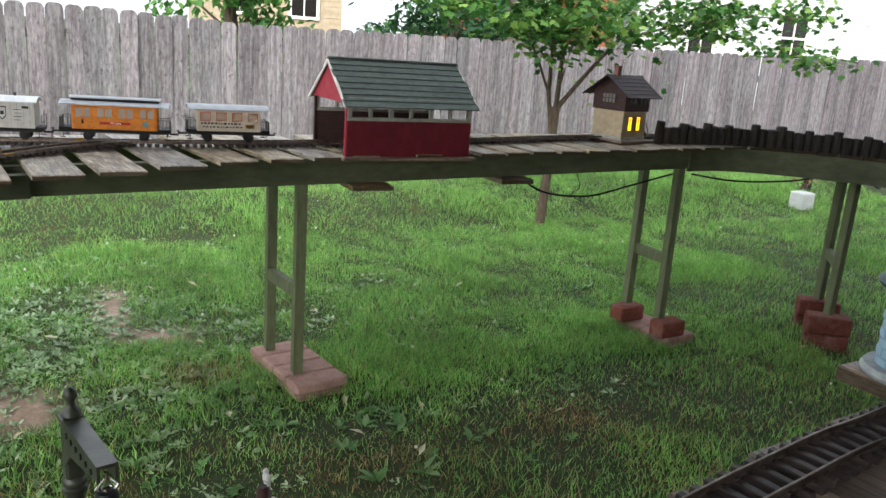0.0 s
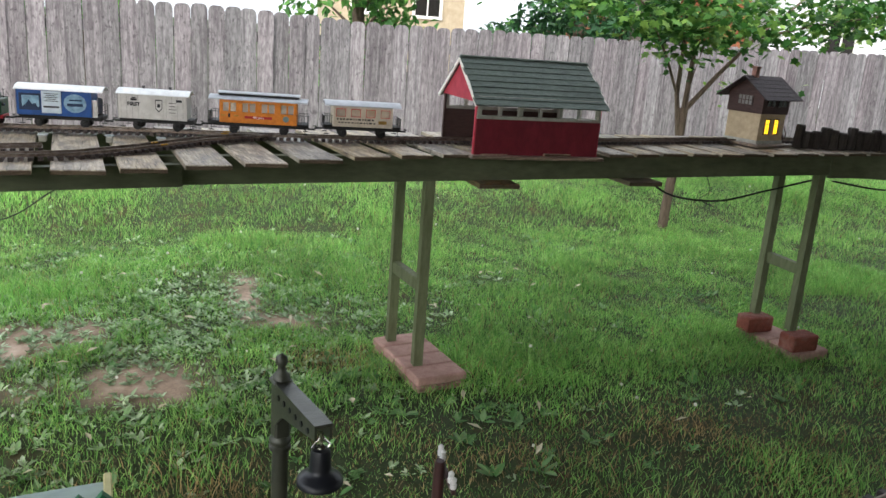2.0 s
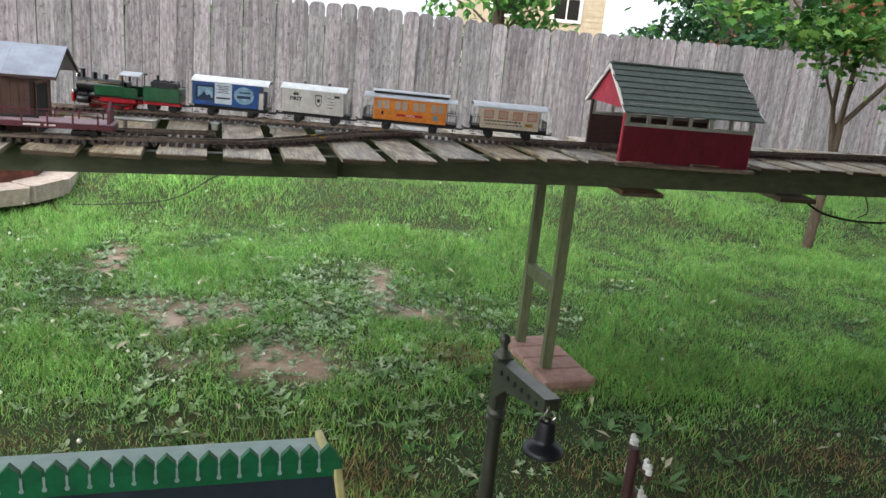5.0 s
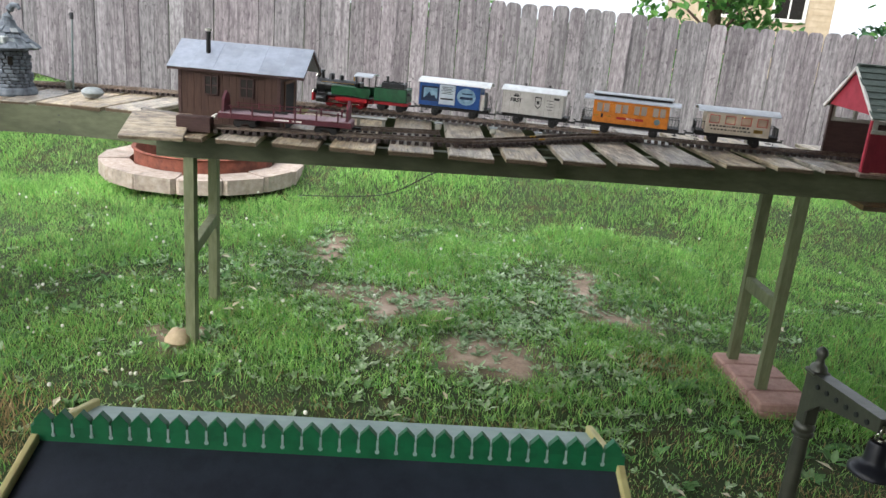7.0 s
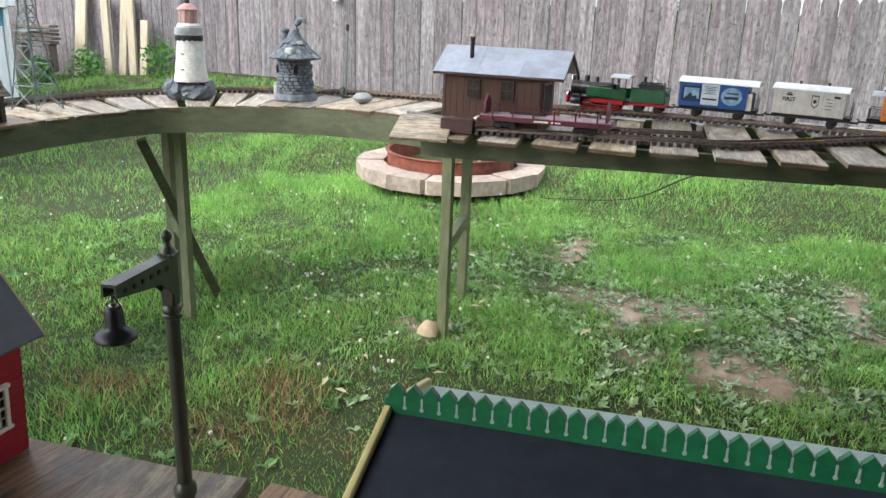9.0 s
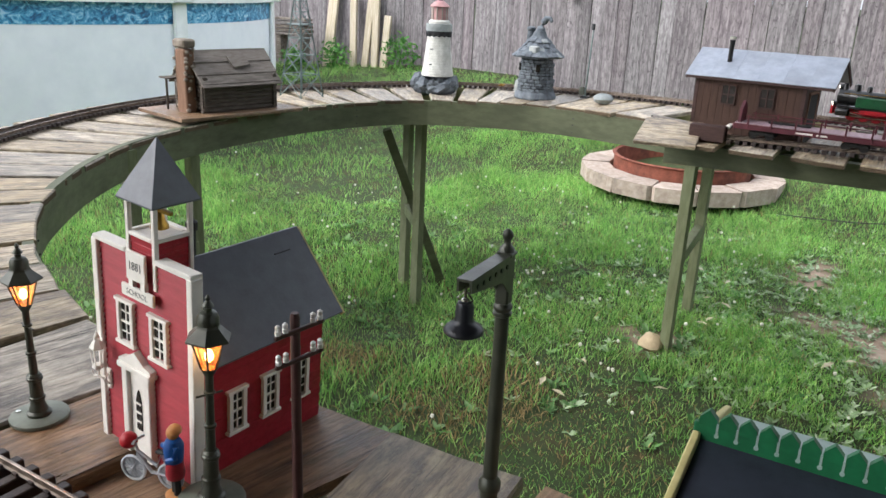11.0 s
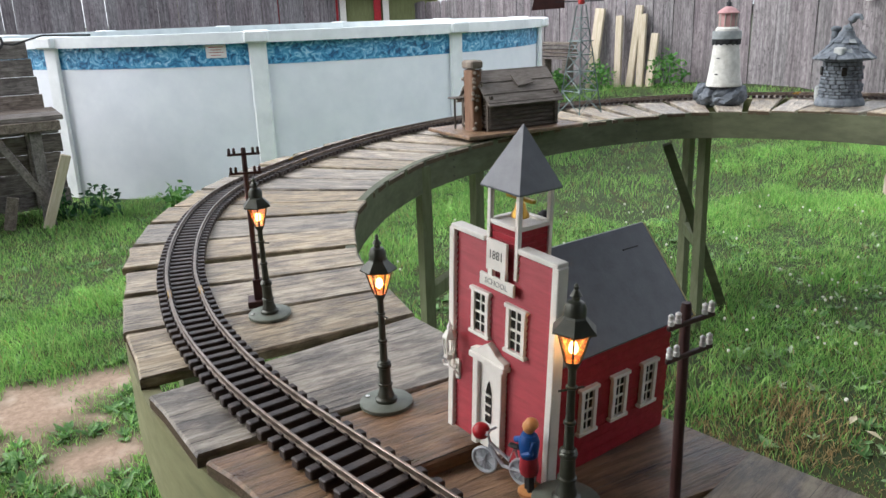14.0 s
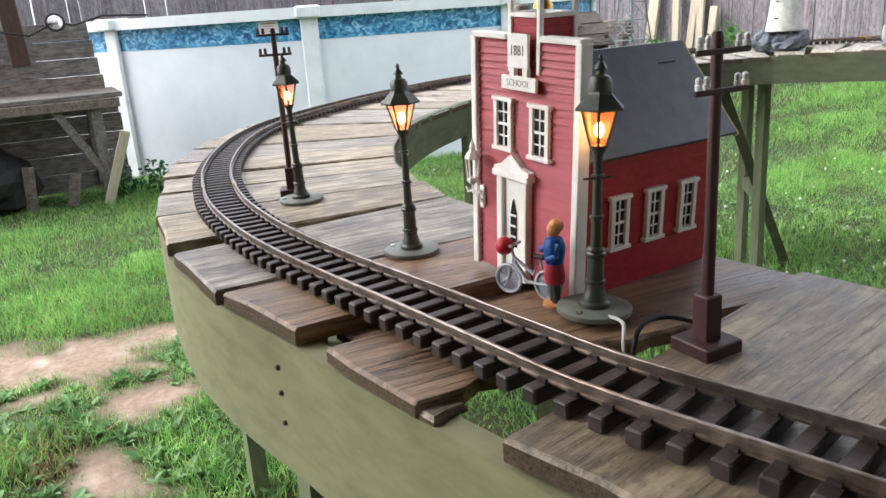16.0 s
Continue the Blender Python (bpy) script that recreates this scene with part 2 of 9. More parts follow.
M_WHITEWASH = surface("whitewashed_masonry", "d3d3cd", "b9b9b2", 60.0, rough=0.8, bump=0.5, stain="97978f", stain_scale=18, stain_amount=0.35)
M_PINK = surface("faded_pink_paint", "b8908f", "a17a7b", 40.0, rough=0.7, bump=0.15)
M_DARKTRIM = surface("dark_iron", "3b3d40", "2b2d30", 50.0, rough=0.6, metal=0.3, bump=0.15)
M_LOG = surface("dark_log", "5c544c", "403a34", 26.0, (1, 6, 6), 0.85, bump=0.6, stain="2e2a26", stain_scale=7, stain_amount=0.5, vary=0.15)
M_STOCKADE = surface("creosoted_log_end", "3b3531", "282320", 26.0, (6, 6, 1), 0.85, bump=0.6, stain="1d1a18", stain_scale=7, stain_amount=0.5, vary=0.2)
M_WIN_GREY = surface("dull_window_pane", "7b7874", "605d59", 30.0, rough=0.3, bump=0)
M_SHAKE = surface("weathered_shake", "7a736c", "625b54", 24.0, (1, 5, 5), 0.85, bump=0.45, stain="4c463f", stain_scale=6, stain_amount=0.6)
M_PEBBLE = surface("river_pebble", "8e8478", "6a6156", 30.0, rough=0.8, bump=0.3, vary=0.3)
M_CLAY = surface("brown_clay_board", "7b5f4c", "644b3b", 20.0, (4, 4, 0.7), 0.8, bump=0.3)
M_GALV = surface("grey_green_steel", "7b8b8a", "667574", 40.0, rough=0.5, metal=0.4, bump=0.1)
M_LAMP_GREEN = surface("lamp_bronze_green", "44463b", "34362e", 40.0, rough=0.4, metal=0.25, bump=0.1, spec=0.5)
M_LAMP_DARK = surface("bell_shade_black", "1c1e24", "121317", 40.0, rough=0.42, bump=0.05, spec=0.35)
M_LAMP_BASE = surface("lamp_base_grey_green", "767b70", "62675d", 40.0, rough=0.5, metal=0.15, bump=0.1)
M_MAROON = surface("maroon_plastic", "432826", "331d1b", 40.0, rough=0.5, bump=0.1)
M_INSUL = surface("white_porcelain", "dedcd8", "cbc8c3", 40.0, rough=0.25, bump=0, spec=0.6)
M_AMBER = glow("lit_lamp_bulb", "ffb45a", 14.0)
M_AMBER_CORE = glow("lit_lamp_bulb", "ffc060", 9.0)
M_WINDOW_LIT = glow("lit_window", "ffc21a", 1.1)
M_HEADLIGHT = glow("lit_headlight", "fff4dc", 6.0)
M_PANE = glass("lamp_pane", "ff9a4a", 0.34, 0.3)
M_CREAM = surface("cream_render", "b9a688", "a39174", 40.0, rough=0.75, bump=0.2, stain="8b7a60", stain_scale=9, stain_amount=0.4)
M_DARKBROWN = surface("dark_brown_siding", "4a3531", "3a2926", 34.0, (1, 1, 5), 0.7, bump=0.2)
M_DARKROOF = surface("dark_brown_tile", "43393a", "332b2c", 60.0, rough=0.75, bump=0.4)
M_STATION = surface("black_felt_roof", "333842", "292d36", 50.0, rough=0.42, bump=0.12, stain="454c58", stain_scale=5, stain_amount=0.5)
M_GREEN_TRIM = surface("bright_green_trim", "1e6b43", "185837", 40.0, rough=0.45, bump=0.06)
M_YELLOW_TRIM = surface("pale_yellow_trim", "cfc58a", "b8ad74", 40.0, rough=0.55, bump=0.06)
M_SKYLIGHT = surface("pale_ridge_board", "9fb3ad", "8ba09a", 30.0, rough=0.5, bump=0.05)
M_CONCRETE = surface("pink_concrete", "b08d82", "98776d", 36.0, rough=0.85, bump=0.5, stain="7c6158", stain_scale=8, stain_amount=0.4, bump_scale=90)
M_BRICK = surface("red_brick", "7d4438", "63342b", 40.0, rough=0.88, bump=0.6, stain="9b8076", stain_scale=9, stain_amount=0.45, vary=0.15, bump_scale=90)
M_RINGSTONE = surface("retaining_block", "b5a79b", "968679", 30.0, rough=0.9, bump=0.7, stain="6f665f", stain_scale=6, stain_amount=0.5, vary=0.15, bump_scale=70)
M_RUST = surface("rusty_steel", "8a5140", "663a2e", 22.0, rough=0.75, metal=0.2, bump=0.35, stain="3d2d28", stain_scale=5, stain_amount=0.6)
M_ASH = surface("dark_ash", "2c2926", "1d1b19", 22.0, rough=0.95, bump=0.5)
M_POOL = surface("white_pool_wall", "eef1f6", "e6eaf0", 6.0, rough=0.4, bump=0.03, stain="c6ccd3", stain_scale=0.8, stain_amount=0.35)
M_POOL_TRIM = surface("white_pool_rail", "eef1f2", "e2e6e7", 8.0, rough=0.4, bump=0.03, stain="b4bcbc", stain_scale=3, stain_amount=0.4)
M_LINER = surface("teal_pool_liner", "3c8087", "2d666d", 6.0, rough=0.4, bump=0.05)
M_WATER = surface("green_pool_water", "3d6f66", "2f5a52", 4.0, rough=0.08, bump=0.15, spec=0.5)
M_OLDWOOD = old_wood("grey_old_timber", "8e867e", "6a625b", "241f1b", "4b443e", (1, 1, 1), 0.15, 0.85, 0.2, 0.85, 0.7, None, 0.5, 0.6)
M_LUMBER = surface("pale_sawn_lumber", "c3b8a5", "a5997f", 10.0, (6, 6, 0.6), 0.8, bump=0.3, vary=0.12)
M_DARKVOID = surface("dark_tarpaulin", "22211f", "171615", 12.0, rough=0.8, bump=0.4)
M_CABLE = surface("black_cable", "191a19", "111211", 40.0, rough=0.5, bump=0)
M_WIRE_WHITE = surface("white_wire", "c8c8c2", "b2b2ac", 40.0, rough=0.5, bump=0)
M_BARK = surface("grey_brown_bark", "6b5c4e", "4d4137", 16.0, (4, 4, 0.8), 0.9, bump=0.8, stain="39302a", stain_scale=6, stain_amount=0.5, bump_scale=30)
M_HOUSE_WHITE = surface("white_house_siding", "d6d7d8", "c6c7c9", 6.0, rough=0.6, bump=0.02)
M_HOUSE_TAN = surface("tan_house_siding", "b9a98f", "a8987d", 6.0, rough=0.7, bump=0.02)
M_HOUSE_ORANGE = surface("orange_brick_wall", "8f5a3c", "784a32", 9.0, rough=0.85, bump=0.1)
M_HOUSE_OLIVE = surface("olive_shed_siding", "7d8257", "6c714a", 9.0, (6, 6, 0.5), 0.75, bump=0.1)
M_HOUSE_ROOF = surface("asphalt_roof", "58595b", "454648", 30.0, rough=0.9, bump=0.2)
M_WHITE_POT = surface("white_plastic_pot", "d5d6d6", "c0c2c2", 30.0, rough=0.5, bump=0.05)
M_BLUE_BEAM = surface("blue_painted_steel", "2f4f86", "243f6c", 20.0, rough=0.5, bump=0.08)
M_PLUM = surface("plum_flatcar_red", "5d2833", "481e27", 30.0, rough=0.5, bump=0.1)
M_PINKDECK = surface("pink_grey_plank", "a58e95", "8d777e", 26.0, (1, 8, 8), 0.7, bump=0.25)
M_SIGN = surface("sign_face", "e8e5e2", "d9d5d2", 30.0, rough=0.5, bump=0)
M_BLUEBRICK = surface("pale_blue_brick", "9fb7c6", "7f9cae", 30.0, rough=0.7, bump=0.2)
M_TEAL_METAL = surface("teal_iron", "234b52", "1a3a40", 30.0, rough=0.45, bump=0.1)


def leaf_surface(name, cols, rough=0.55, trans=0.25):
    """Foliage: three tones chosen leaf by leaf."""
    m = bpy.data.materials.new(name)
    m.use_nodes = True
    nt = m.node_tree
    p = nt.nodes["Principled BSDF"]
    rnd = nt.nodes.new("ShaderNodeNewGeometry").outputs["Random Per Island"]
    cr = nt.nodes.new("ShaderNodeValToRGB")
    el = cr.color_ramp.elements
    el[0].color, el[1].color = hexc(cols[0]), hexc(cols[-1])
    for i, c in enumerate(cols[1:-1]):
        e = el.new((i + 1) / (len(cols) - 1))
        e.color = hexc(c)
    nt.links.new(rnd, cr.inputs[0])
    pos = nt.nodes.new("ShaderNodeNewGeometry").outputs["Position"]
    blot = noise_node(nt, pos, 1.7, 4.0, 0.6)
    hs = nt.nodes.new("ShaderNodeHueSaturation")
    nt.links.new(cr.outputs[0], hs.inputs["Color"])
    mr = nt.nodes.new("ShaderNodeMapRange")
    nt.links.new(blot, mr.inputs[0])
    mr.inputs[1].default_value, mr.inputs[2].default_value = 0.3, 0.7
    mr.inputs[3].default_value, mr.inputs[4].default_value = 0.72, 1.22
    tuft = noise_node(nt, pos, 11.0, 3.0, 0.7)
    mt = nt.nodes.new("ShaderNodeMapRange")
    nt.links.new(tuft, mt.inputs[0])
    mt.inputs[1].default_value, mt.inputs[2].default_value = 0.35, 0.65
    mt.inputs[3].default_value, mt.inputs[4].default_value = 0.80, 1.25
    mm = nt.nodes.new("ShaderNodeMath")
    mm.operation = "MULTIPLY"
    nt.links.new(mr.outputs[0], mm.inputs[0])
    nt.links.new(mt.outputs[0], mm.inputs[1])
    nt.links.new(mm.outputs[0], hs.inputs["Value"])
    nt.links.new(hs.outputs[0], p.inputs["Base Color"])
    p.inputs["Roughness"].default_value = rough
    p.inputs["Specular IOR Level"].default_value = 0.3
    p.inputs["Subsurface Weight"].default_value = 0.0
    tr = nt.nodes.new("ShaderNodeBsdfTranslucent")
    nt.links.new(hs.outputs[0], tr.inputs["Color"])
    mx = nt.nodes.new("ShaderNodeMixShader")
    mx.inputs[0].default_value = trans
    out = nt.nodes["Material Output"]
    nt.links.new(p.outputs[0], mx.inputs[1])
    nt.links.new(tr.outputs[0], mx.inputs[2])
    nt.links.new(mx.outputs[0], out.inputs["Surface"])
    return m


M_GRASS = leaf_surface("lawn_grass", ["5b9044", "76ac51", "90c263", "b0d27e", "66994e"], trans=0.35)
M_WEED = leaf_surface("broad_weed_leaf", ["4c7a3e", "688f54", "86a472", "507a42"])
M_CLOVER = leaf_surface("pale_flat_weed", ["7b9868", "9db48a", "bccaac", "6c8a58"])
M_DRY = leaf_surface("dry_grass", ["a08a5e", "8a7550", "b59d70"])
M_MAPLE = leaf_surface("maple_leaf", ["2a5022", "386428", "507a34", "86a650"], trans=0.35)
M_DARKLEAF = leaf_surface("dark_shrub_leaf", ["1f3d22", "2b5230", "3a6238"], trans=0.2)
M_MIDLEAF = leaf_surface("garden_leaf", ["3c6b33", "55863f", "6f9c4c"], trans=0.3)
M_FLOWER = surface("clover_flower", "e4e2d6", "cfcdbf", 60.0, rough=0.8, bump=0)


def soil_surface():
    m = surface("lawn_soil", "6d5d49", "52462f", 9.0, rough=0.95, bump=0.7, world_space=True, bump_scale=55)
    nt = m.node_tree
    p = nt.nodes["Principled BSDF"]
    pos = nt.nodes.new("ShaderNodeNewGeometry").outputs["Position"]
    bare = nt.nodes.new("ShaderNodeAttribute")
    bare.attribute_name = "bare"
    n1 = noise_node(nt, pos, 7.0, 6.0, 0.65)
    n2 = noise_node(nt, pos, 40.0, 5.0, 0.7)
    green = mix_node(nt, hexc("263019"), hexc("384722"), ramp_node(nt, n2, 0.35, 0.65))
    green = mix_node(nt, green, hexc("42381f"), ramp_node(nt, n1, 0.50, 0.70))
    dirt = mix_node(nt, hexc("a08a77"), hexc("84705e"), ramp_node(nt, n2, 0.35, 0.65))
    dirt = mix_node(nt, dirt, hexc("b8a593"), ramp_node(nt, n1, 0.5, 0.7))
    nt.links.new(mix_node(nt, green, dirt, bare.outputs["Fac"]), p.inputs["Base Color"])
    return m


M_SOIL = soil_surface()


# ---- building tools ----
class Shape:
    """Gathers boxes, lathed and swept forms into one mesh."""

    def __init__(self):
        self.v, self.f = [], []

    def add(self, verts, faces, m=None):
        o = len(self.v)
        self.v += [tuple(m @ Vector(p)) if m else tuple(p) for p in verts]
        self.f += [tuple(i + o for i in f) for f in faces]
        return self

    def box(self, c, s, ch=0.0, m=None):
        """A box by centre and size, its edges chamfered by ch."""
        hx, hy, hz = s[0] / 2, s[1] / 2, s[2] / 2
        if ch <= 0:
            vs = [(c[0] + x * hx, c[1] + y * hy, c[2] + z * hz) for z in (-1, 1) for y in (-1, 1) for x in (-1, 1)]
            fs = [(0, 2, 3, 1), (4, 5, 7, 6), (0, 1, 5, 4), (2, 6, 7, 3), (0, 4, 6, 2), (1, 3, 7, 5)]
            return self.add(vs, fs, m)
        ch = min(ch, hx * 0.9, hy * 0.9, hz * 0.9)
        ring = [(-hx, -hy + ch), (-hx, hy - ch), (-hx + ch, hy), (hx - ch, hy), (hx, hy - ch), (hx, -hy + ch), (hx - ch, -hy), (-hx + ch, -hy)]
        k = [(1 - ch / max(hx, 1e-6)), (1 - ch / max(hy, 1e-6))]
        inner = [(x * k[0], y * k[1]) for x, y in ring]
        vs = []
        for pts, z in ((inner, -hz), (ring, -hz + ch), (ring, hz - ch), (inner, hz)):
            vs += [(c[0] + x, c[1] + y, c[2] + z) for x, y in pts]
        fs = []
        for r in range(3):
            for i in range(8):
                j = (i + 1) % 8
                fs.append((r * 8 + j, r * 8 + i, r * 8 + 8 + i, r * 8 + 8 + j))
        fs += [tuple(range(0, 8)), tuple(reversed(range(24, 32)))]
        return self.add(vs, fs, m)

    def lathe(self, prof, n=20, c=(0, 0, 0), m=None, square=False):
        """A form turned round z: prof holds (radius, z) from bottom to top."""
        vs, fs = [], []
        for r, z in prof:
            for i in range(n):
                a = 2 * math.pi * (i + (0.5 if square else 0)) / n
                vs.append((c[0] + r * math.cos(a), c[1] + r * math.sin(a), c[2] + z))
        for k in range(len(prof) - 1):
            for i in range(n):
                j = (i + 1) % n
                fs.append((k * n + i, k * n + j, (k + 1) * n + j, (k + 1) * n + i))
        fs += [tuple(reversed(range(n))), tuple(range((len(prof) - 1) * n, len(prof) * n))]
        return self.add(vs, fs, m)

    def tube(self, pts, r, n=8, m=None, r_end=None):
        pts = [Vector(p) for p in pts]
        vs, fs = [], []
        for k, p in enumerate(pts):
            d = (pts[min(k + 1, len(pts) - 1)] - pts[max(k - 1, 0)]).normalized()
            u = d.cross(Vector((0, 0, 1)) if abs(d.z) < 0.9 else Vector((1, 0, 0))).normalized()
            w = d.cross(u)
            rr = r if r_end is None else r + (r_end - r) * k / max(1, len(pts) - 1)
            vs += [tuple(p + rr * (math.cos(2 * math.pi * i / n) * u + math.sin(2 * math.pi * i / n) * w)) for i in range(n)]
        for k in range(len(pts) - 1):
            for i in range(n):
                j = (i + 1) % n
                fs.append((k * n + j, k * n + i, (k + 1) * n + i, (k + 1) * n + j))
        fs += [tuple(range(n)), tuple(reversed(range((len(pts) - 1) * n, len(pts) * n)))]
        return self.add(vs, fs, m)

    def prism(self, poly, axis, lo, hi, m=None):
        """A polygon in the two other axes, drawn out along axis."""
        def at(p, h):
            return (h, p[0], p[1]) if axis == "x" else (p[0], h, p[1]) if axis == "y" else (p[0], p[1], h)
        n = len(poly)
        vs = [at(p, lo) for p in poly] + [at(p, hi) for p in poly]
        fs = [tuple(range(n)), tuple(reversed(range(n, 2 * n)))]
        fs += [((i + 1) % n, i, n + i, n + (i + 1) % n) for i in range(n)]
        return self.add(vs, fs, m)

    def ball(self, c, r, nu=10, nv=6, squash=1.0, rough=0.0, seed=0):
        rng = random.Random(seed)
        prof = []
        vs, fs = [], []
        for k in range(nv + 1):
            a = -math.pi / 2 + math.pi * k / nv
            for i in range(nu):
                b = 2 * math.pi * i / nu
                q = r * (1 + rough * (rng.random() - 0.5))
                vs.append((c[0] + q * math.cos(a) * math.cos(b), c[1] + q * math.cos(a) * math.sin(b), c[2] + q * squash * math.sin(a)))
        for k in range(nv):
            for i in range(nu):
                j = (i + 1) % nu
                fs.append((k * nu + i, k * nu + j, (k + 1) * nu + j, (k + 1) * nu + i))
        return self.add(vs, fs)

    def mesh(self, name, smooth=False):
        me = bpy.data.meshes.new(name)
        me.from_pydata(self.v, [], self.f)
        bm = bmesh.new()
        bm.from_mesh(me)
        bmesh.ops.recalc_face_normals(bm, faces=bm.faces)
        bm.to_mesh(me)
        bm.free()
        if smooth:
            me.polygons.foreach_set("use_smooth", [True] * len(me.polygons))
            me.set_sharp_from_angle(angle=radians(40))
        return me


def part(name, shape, material, parent=None, label="", smooth=False, m=None):
    """One mesh object, under its thing if there is one."""
    me = shape.mesh(name, smooth) if isinstance(shape, Shape) else shape
    if not me.materials:
        me.materials.append(material)
    ob = new(name, me)
    if m is not None:
        ob.matrix_local = m
    if parent is not None:
        ob.parent = parent
    if label:
        tagged(ob, label)
    return ob


def thing(name, m, label, category, group="", kind=""):
    ob = new(name)
    ob.empty_display_size = 0.05
    ob.matrix_world = m
    return tagged(ob, label, category, group, kind)


def zd(x, y):
    """Height of the railway deck, which climbs a little to the east."""
    return 0.8416 + 0.0214 * min(x, 3.6) + 0.0145 * y


def gz(x, y):
    """Height of the lawn: level near the railway, rising to the back fence."""
    t = max(0.0, y - 4.9)
    west = min(1.0, max(0.0, (-3.2 - x) / 1.8))
    cap = 1.0 + 2.2 * west
    rise = 0.155 * min(t, cap) + 0.004 * max(0.0, t - cap)
    soft = 0.5 * (1 - math.cos(min(1.0, t / 0.8) * math.pi)) if t < 0.8 else 1.0
    fade = min(1.0, max(0.0, (x + 9.0) / 3.5))
    dip = -0.085 * math.exp(-((x + 2.2) ** 2 + (y - 2.95) ** 2) / 0.5)
    return dip + rise * soft * (0.35 + 0.65 * fade) + 0.012 * noise.noise(Vector((x * 0.9, y * 0.9, 0))) + 0.006 * noise.noise(Vector((x * 3.1, y * 3.1, 4)))


def spline(points, step=0.02):
    """A smooth line through points, cut at even steps: places and headings."""
    pts = [Vector((*p, 0)) for p in points]
    dense = []
    for i in range(len(pts) - 1):
        p0, p1, p2, p3 = pts[max(i - 1, 0)], pts[i], pts[i + 1], pts[min(i + 2, len(pts) - 1)]
        for k in range(40):
            t = k / 40
            dense.append(0.5 * (2 * p1 + (p2 - p0) * t + (2 * p0 - 5 * p1 + 4 * p2 - p3) * t * t + (3 * p1 - p0 - 3 * p2 + p3) * t ** 3))
    dense.append(pts[-1])
    out, carry = [dense[0]], 0.0
    for a, b in zip(dense, dense[1:]):
        d = (b - a).length
        while carry + d >= step:
            a = a + (b - a) * ((step - carry) / d)
            d = (b - a).length
            out.append(a.copy())
            carry = 0.0
        carry += d
    heads = []
    for i in range(len(out)):
        h = out[min(i + 1, len(out) - 1)] - out[max(i - 1, 0)]
        heads.append(h.normalized())
    return out, heads


# ---- ground ----
BARE = [(0.13, 3.1, 0.30, 0.17), (0.62, 4.05, 0.10, 0.35), (0.80, 3.66, 0.20, 0.12), (-0.74, 4.34, 0.12, 0.2), (-0.3, 3.6, 0.35, 0.2),
        (-3.1, -0.15, 0.28, 0.28), (-3.04, 0.12, 0.26, 0.24), (-2.94, 0.36, 0.26, 0.2), (-2.99, 0.62, 0.12, 0.14), (-2.47, 0.50, 0.14, 0.15), (-2.07, 0.31, 0.15, 0.09), (-1.05, 3.0, 0.15, 0.12)]


def bareness(x, y):
    b = 0.0
    for cx, cy, rx, ry in BARE:
        d = math.hypot((x - cx) / rx, (y - cy) / ry) + 0.7 * noise.noise(Vector((x * 5.0, y * 5.0, 2))) + 0.5 * noise.noise(Vector((x * 13.0, y * 13.0, 7)))
        b = max(b, min(1.0, max(0.0, (1.3 - d) * 1.3)))
    return b


def build_ground():
    xs = np.concatenate([[-300, -120, -50, -25], np.arange(-15, -7, 0.5), np.arange(-7, 9, 0.07), np.arange(9, 16, 0.5), [25, 50, 120, 300]])
    ys = np.concatenate([[-300, -120, -50, -20, -8, -4, -2, -1], np.arange(-0.5, 7.2, 0.07), np.arange(7.2, 9, 0.2), [9.5, 11, 14, 20, 30, 60, 140, 300]])
    nx, ny = len(xs), len(ys)
    verts, bare = [], []
    for y in ys:
        for x in xs:
            inside = -15 < x < 16 and -2 < y < 9
            verts.append((x, y, gz(x, y) if inside else gz(max(-15, min(16, x)), max(-2, min(9, y)))))
            bare.append(bareness(x, y) if inside else 0.0)
    idx = np.arange(nx * ny).reshape(ny, nx)
    faces = np.stack([idx[:-1, :-1], idx[:-1, 1:], idx[1:, 1:], idx[1:, :-1]], -1).reshape(-1, 4).tolist()
    me = bpy.data.meshes.new("ground")
    me.from_pydata(verts, [], faces)
    at = me.attributes.new("bare", "FLOAT", "POINT")
    at.data.foreach_set("value", bare)
    me.polygons.foreach_set("use_smooth", [True] * len(me.polygons))
    me.materials.append(M_SOIL)
    tagged(new("ground", me), "lawn soil with bare brown patches under the grass", "lawn", kind="structure")


build_ground()


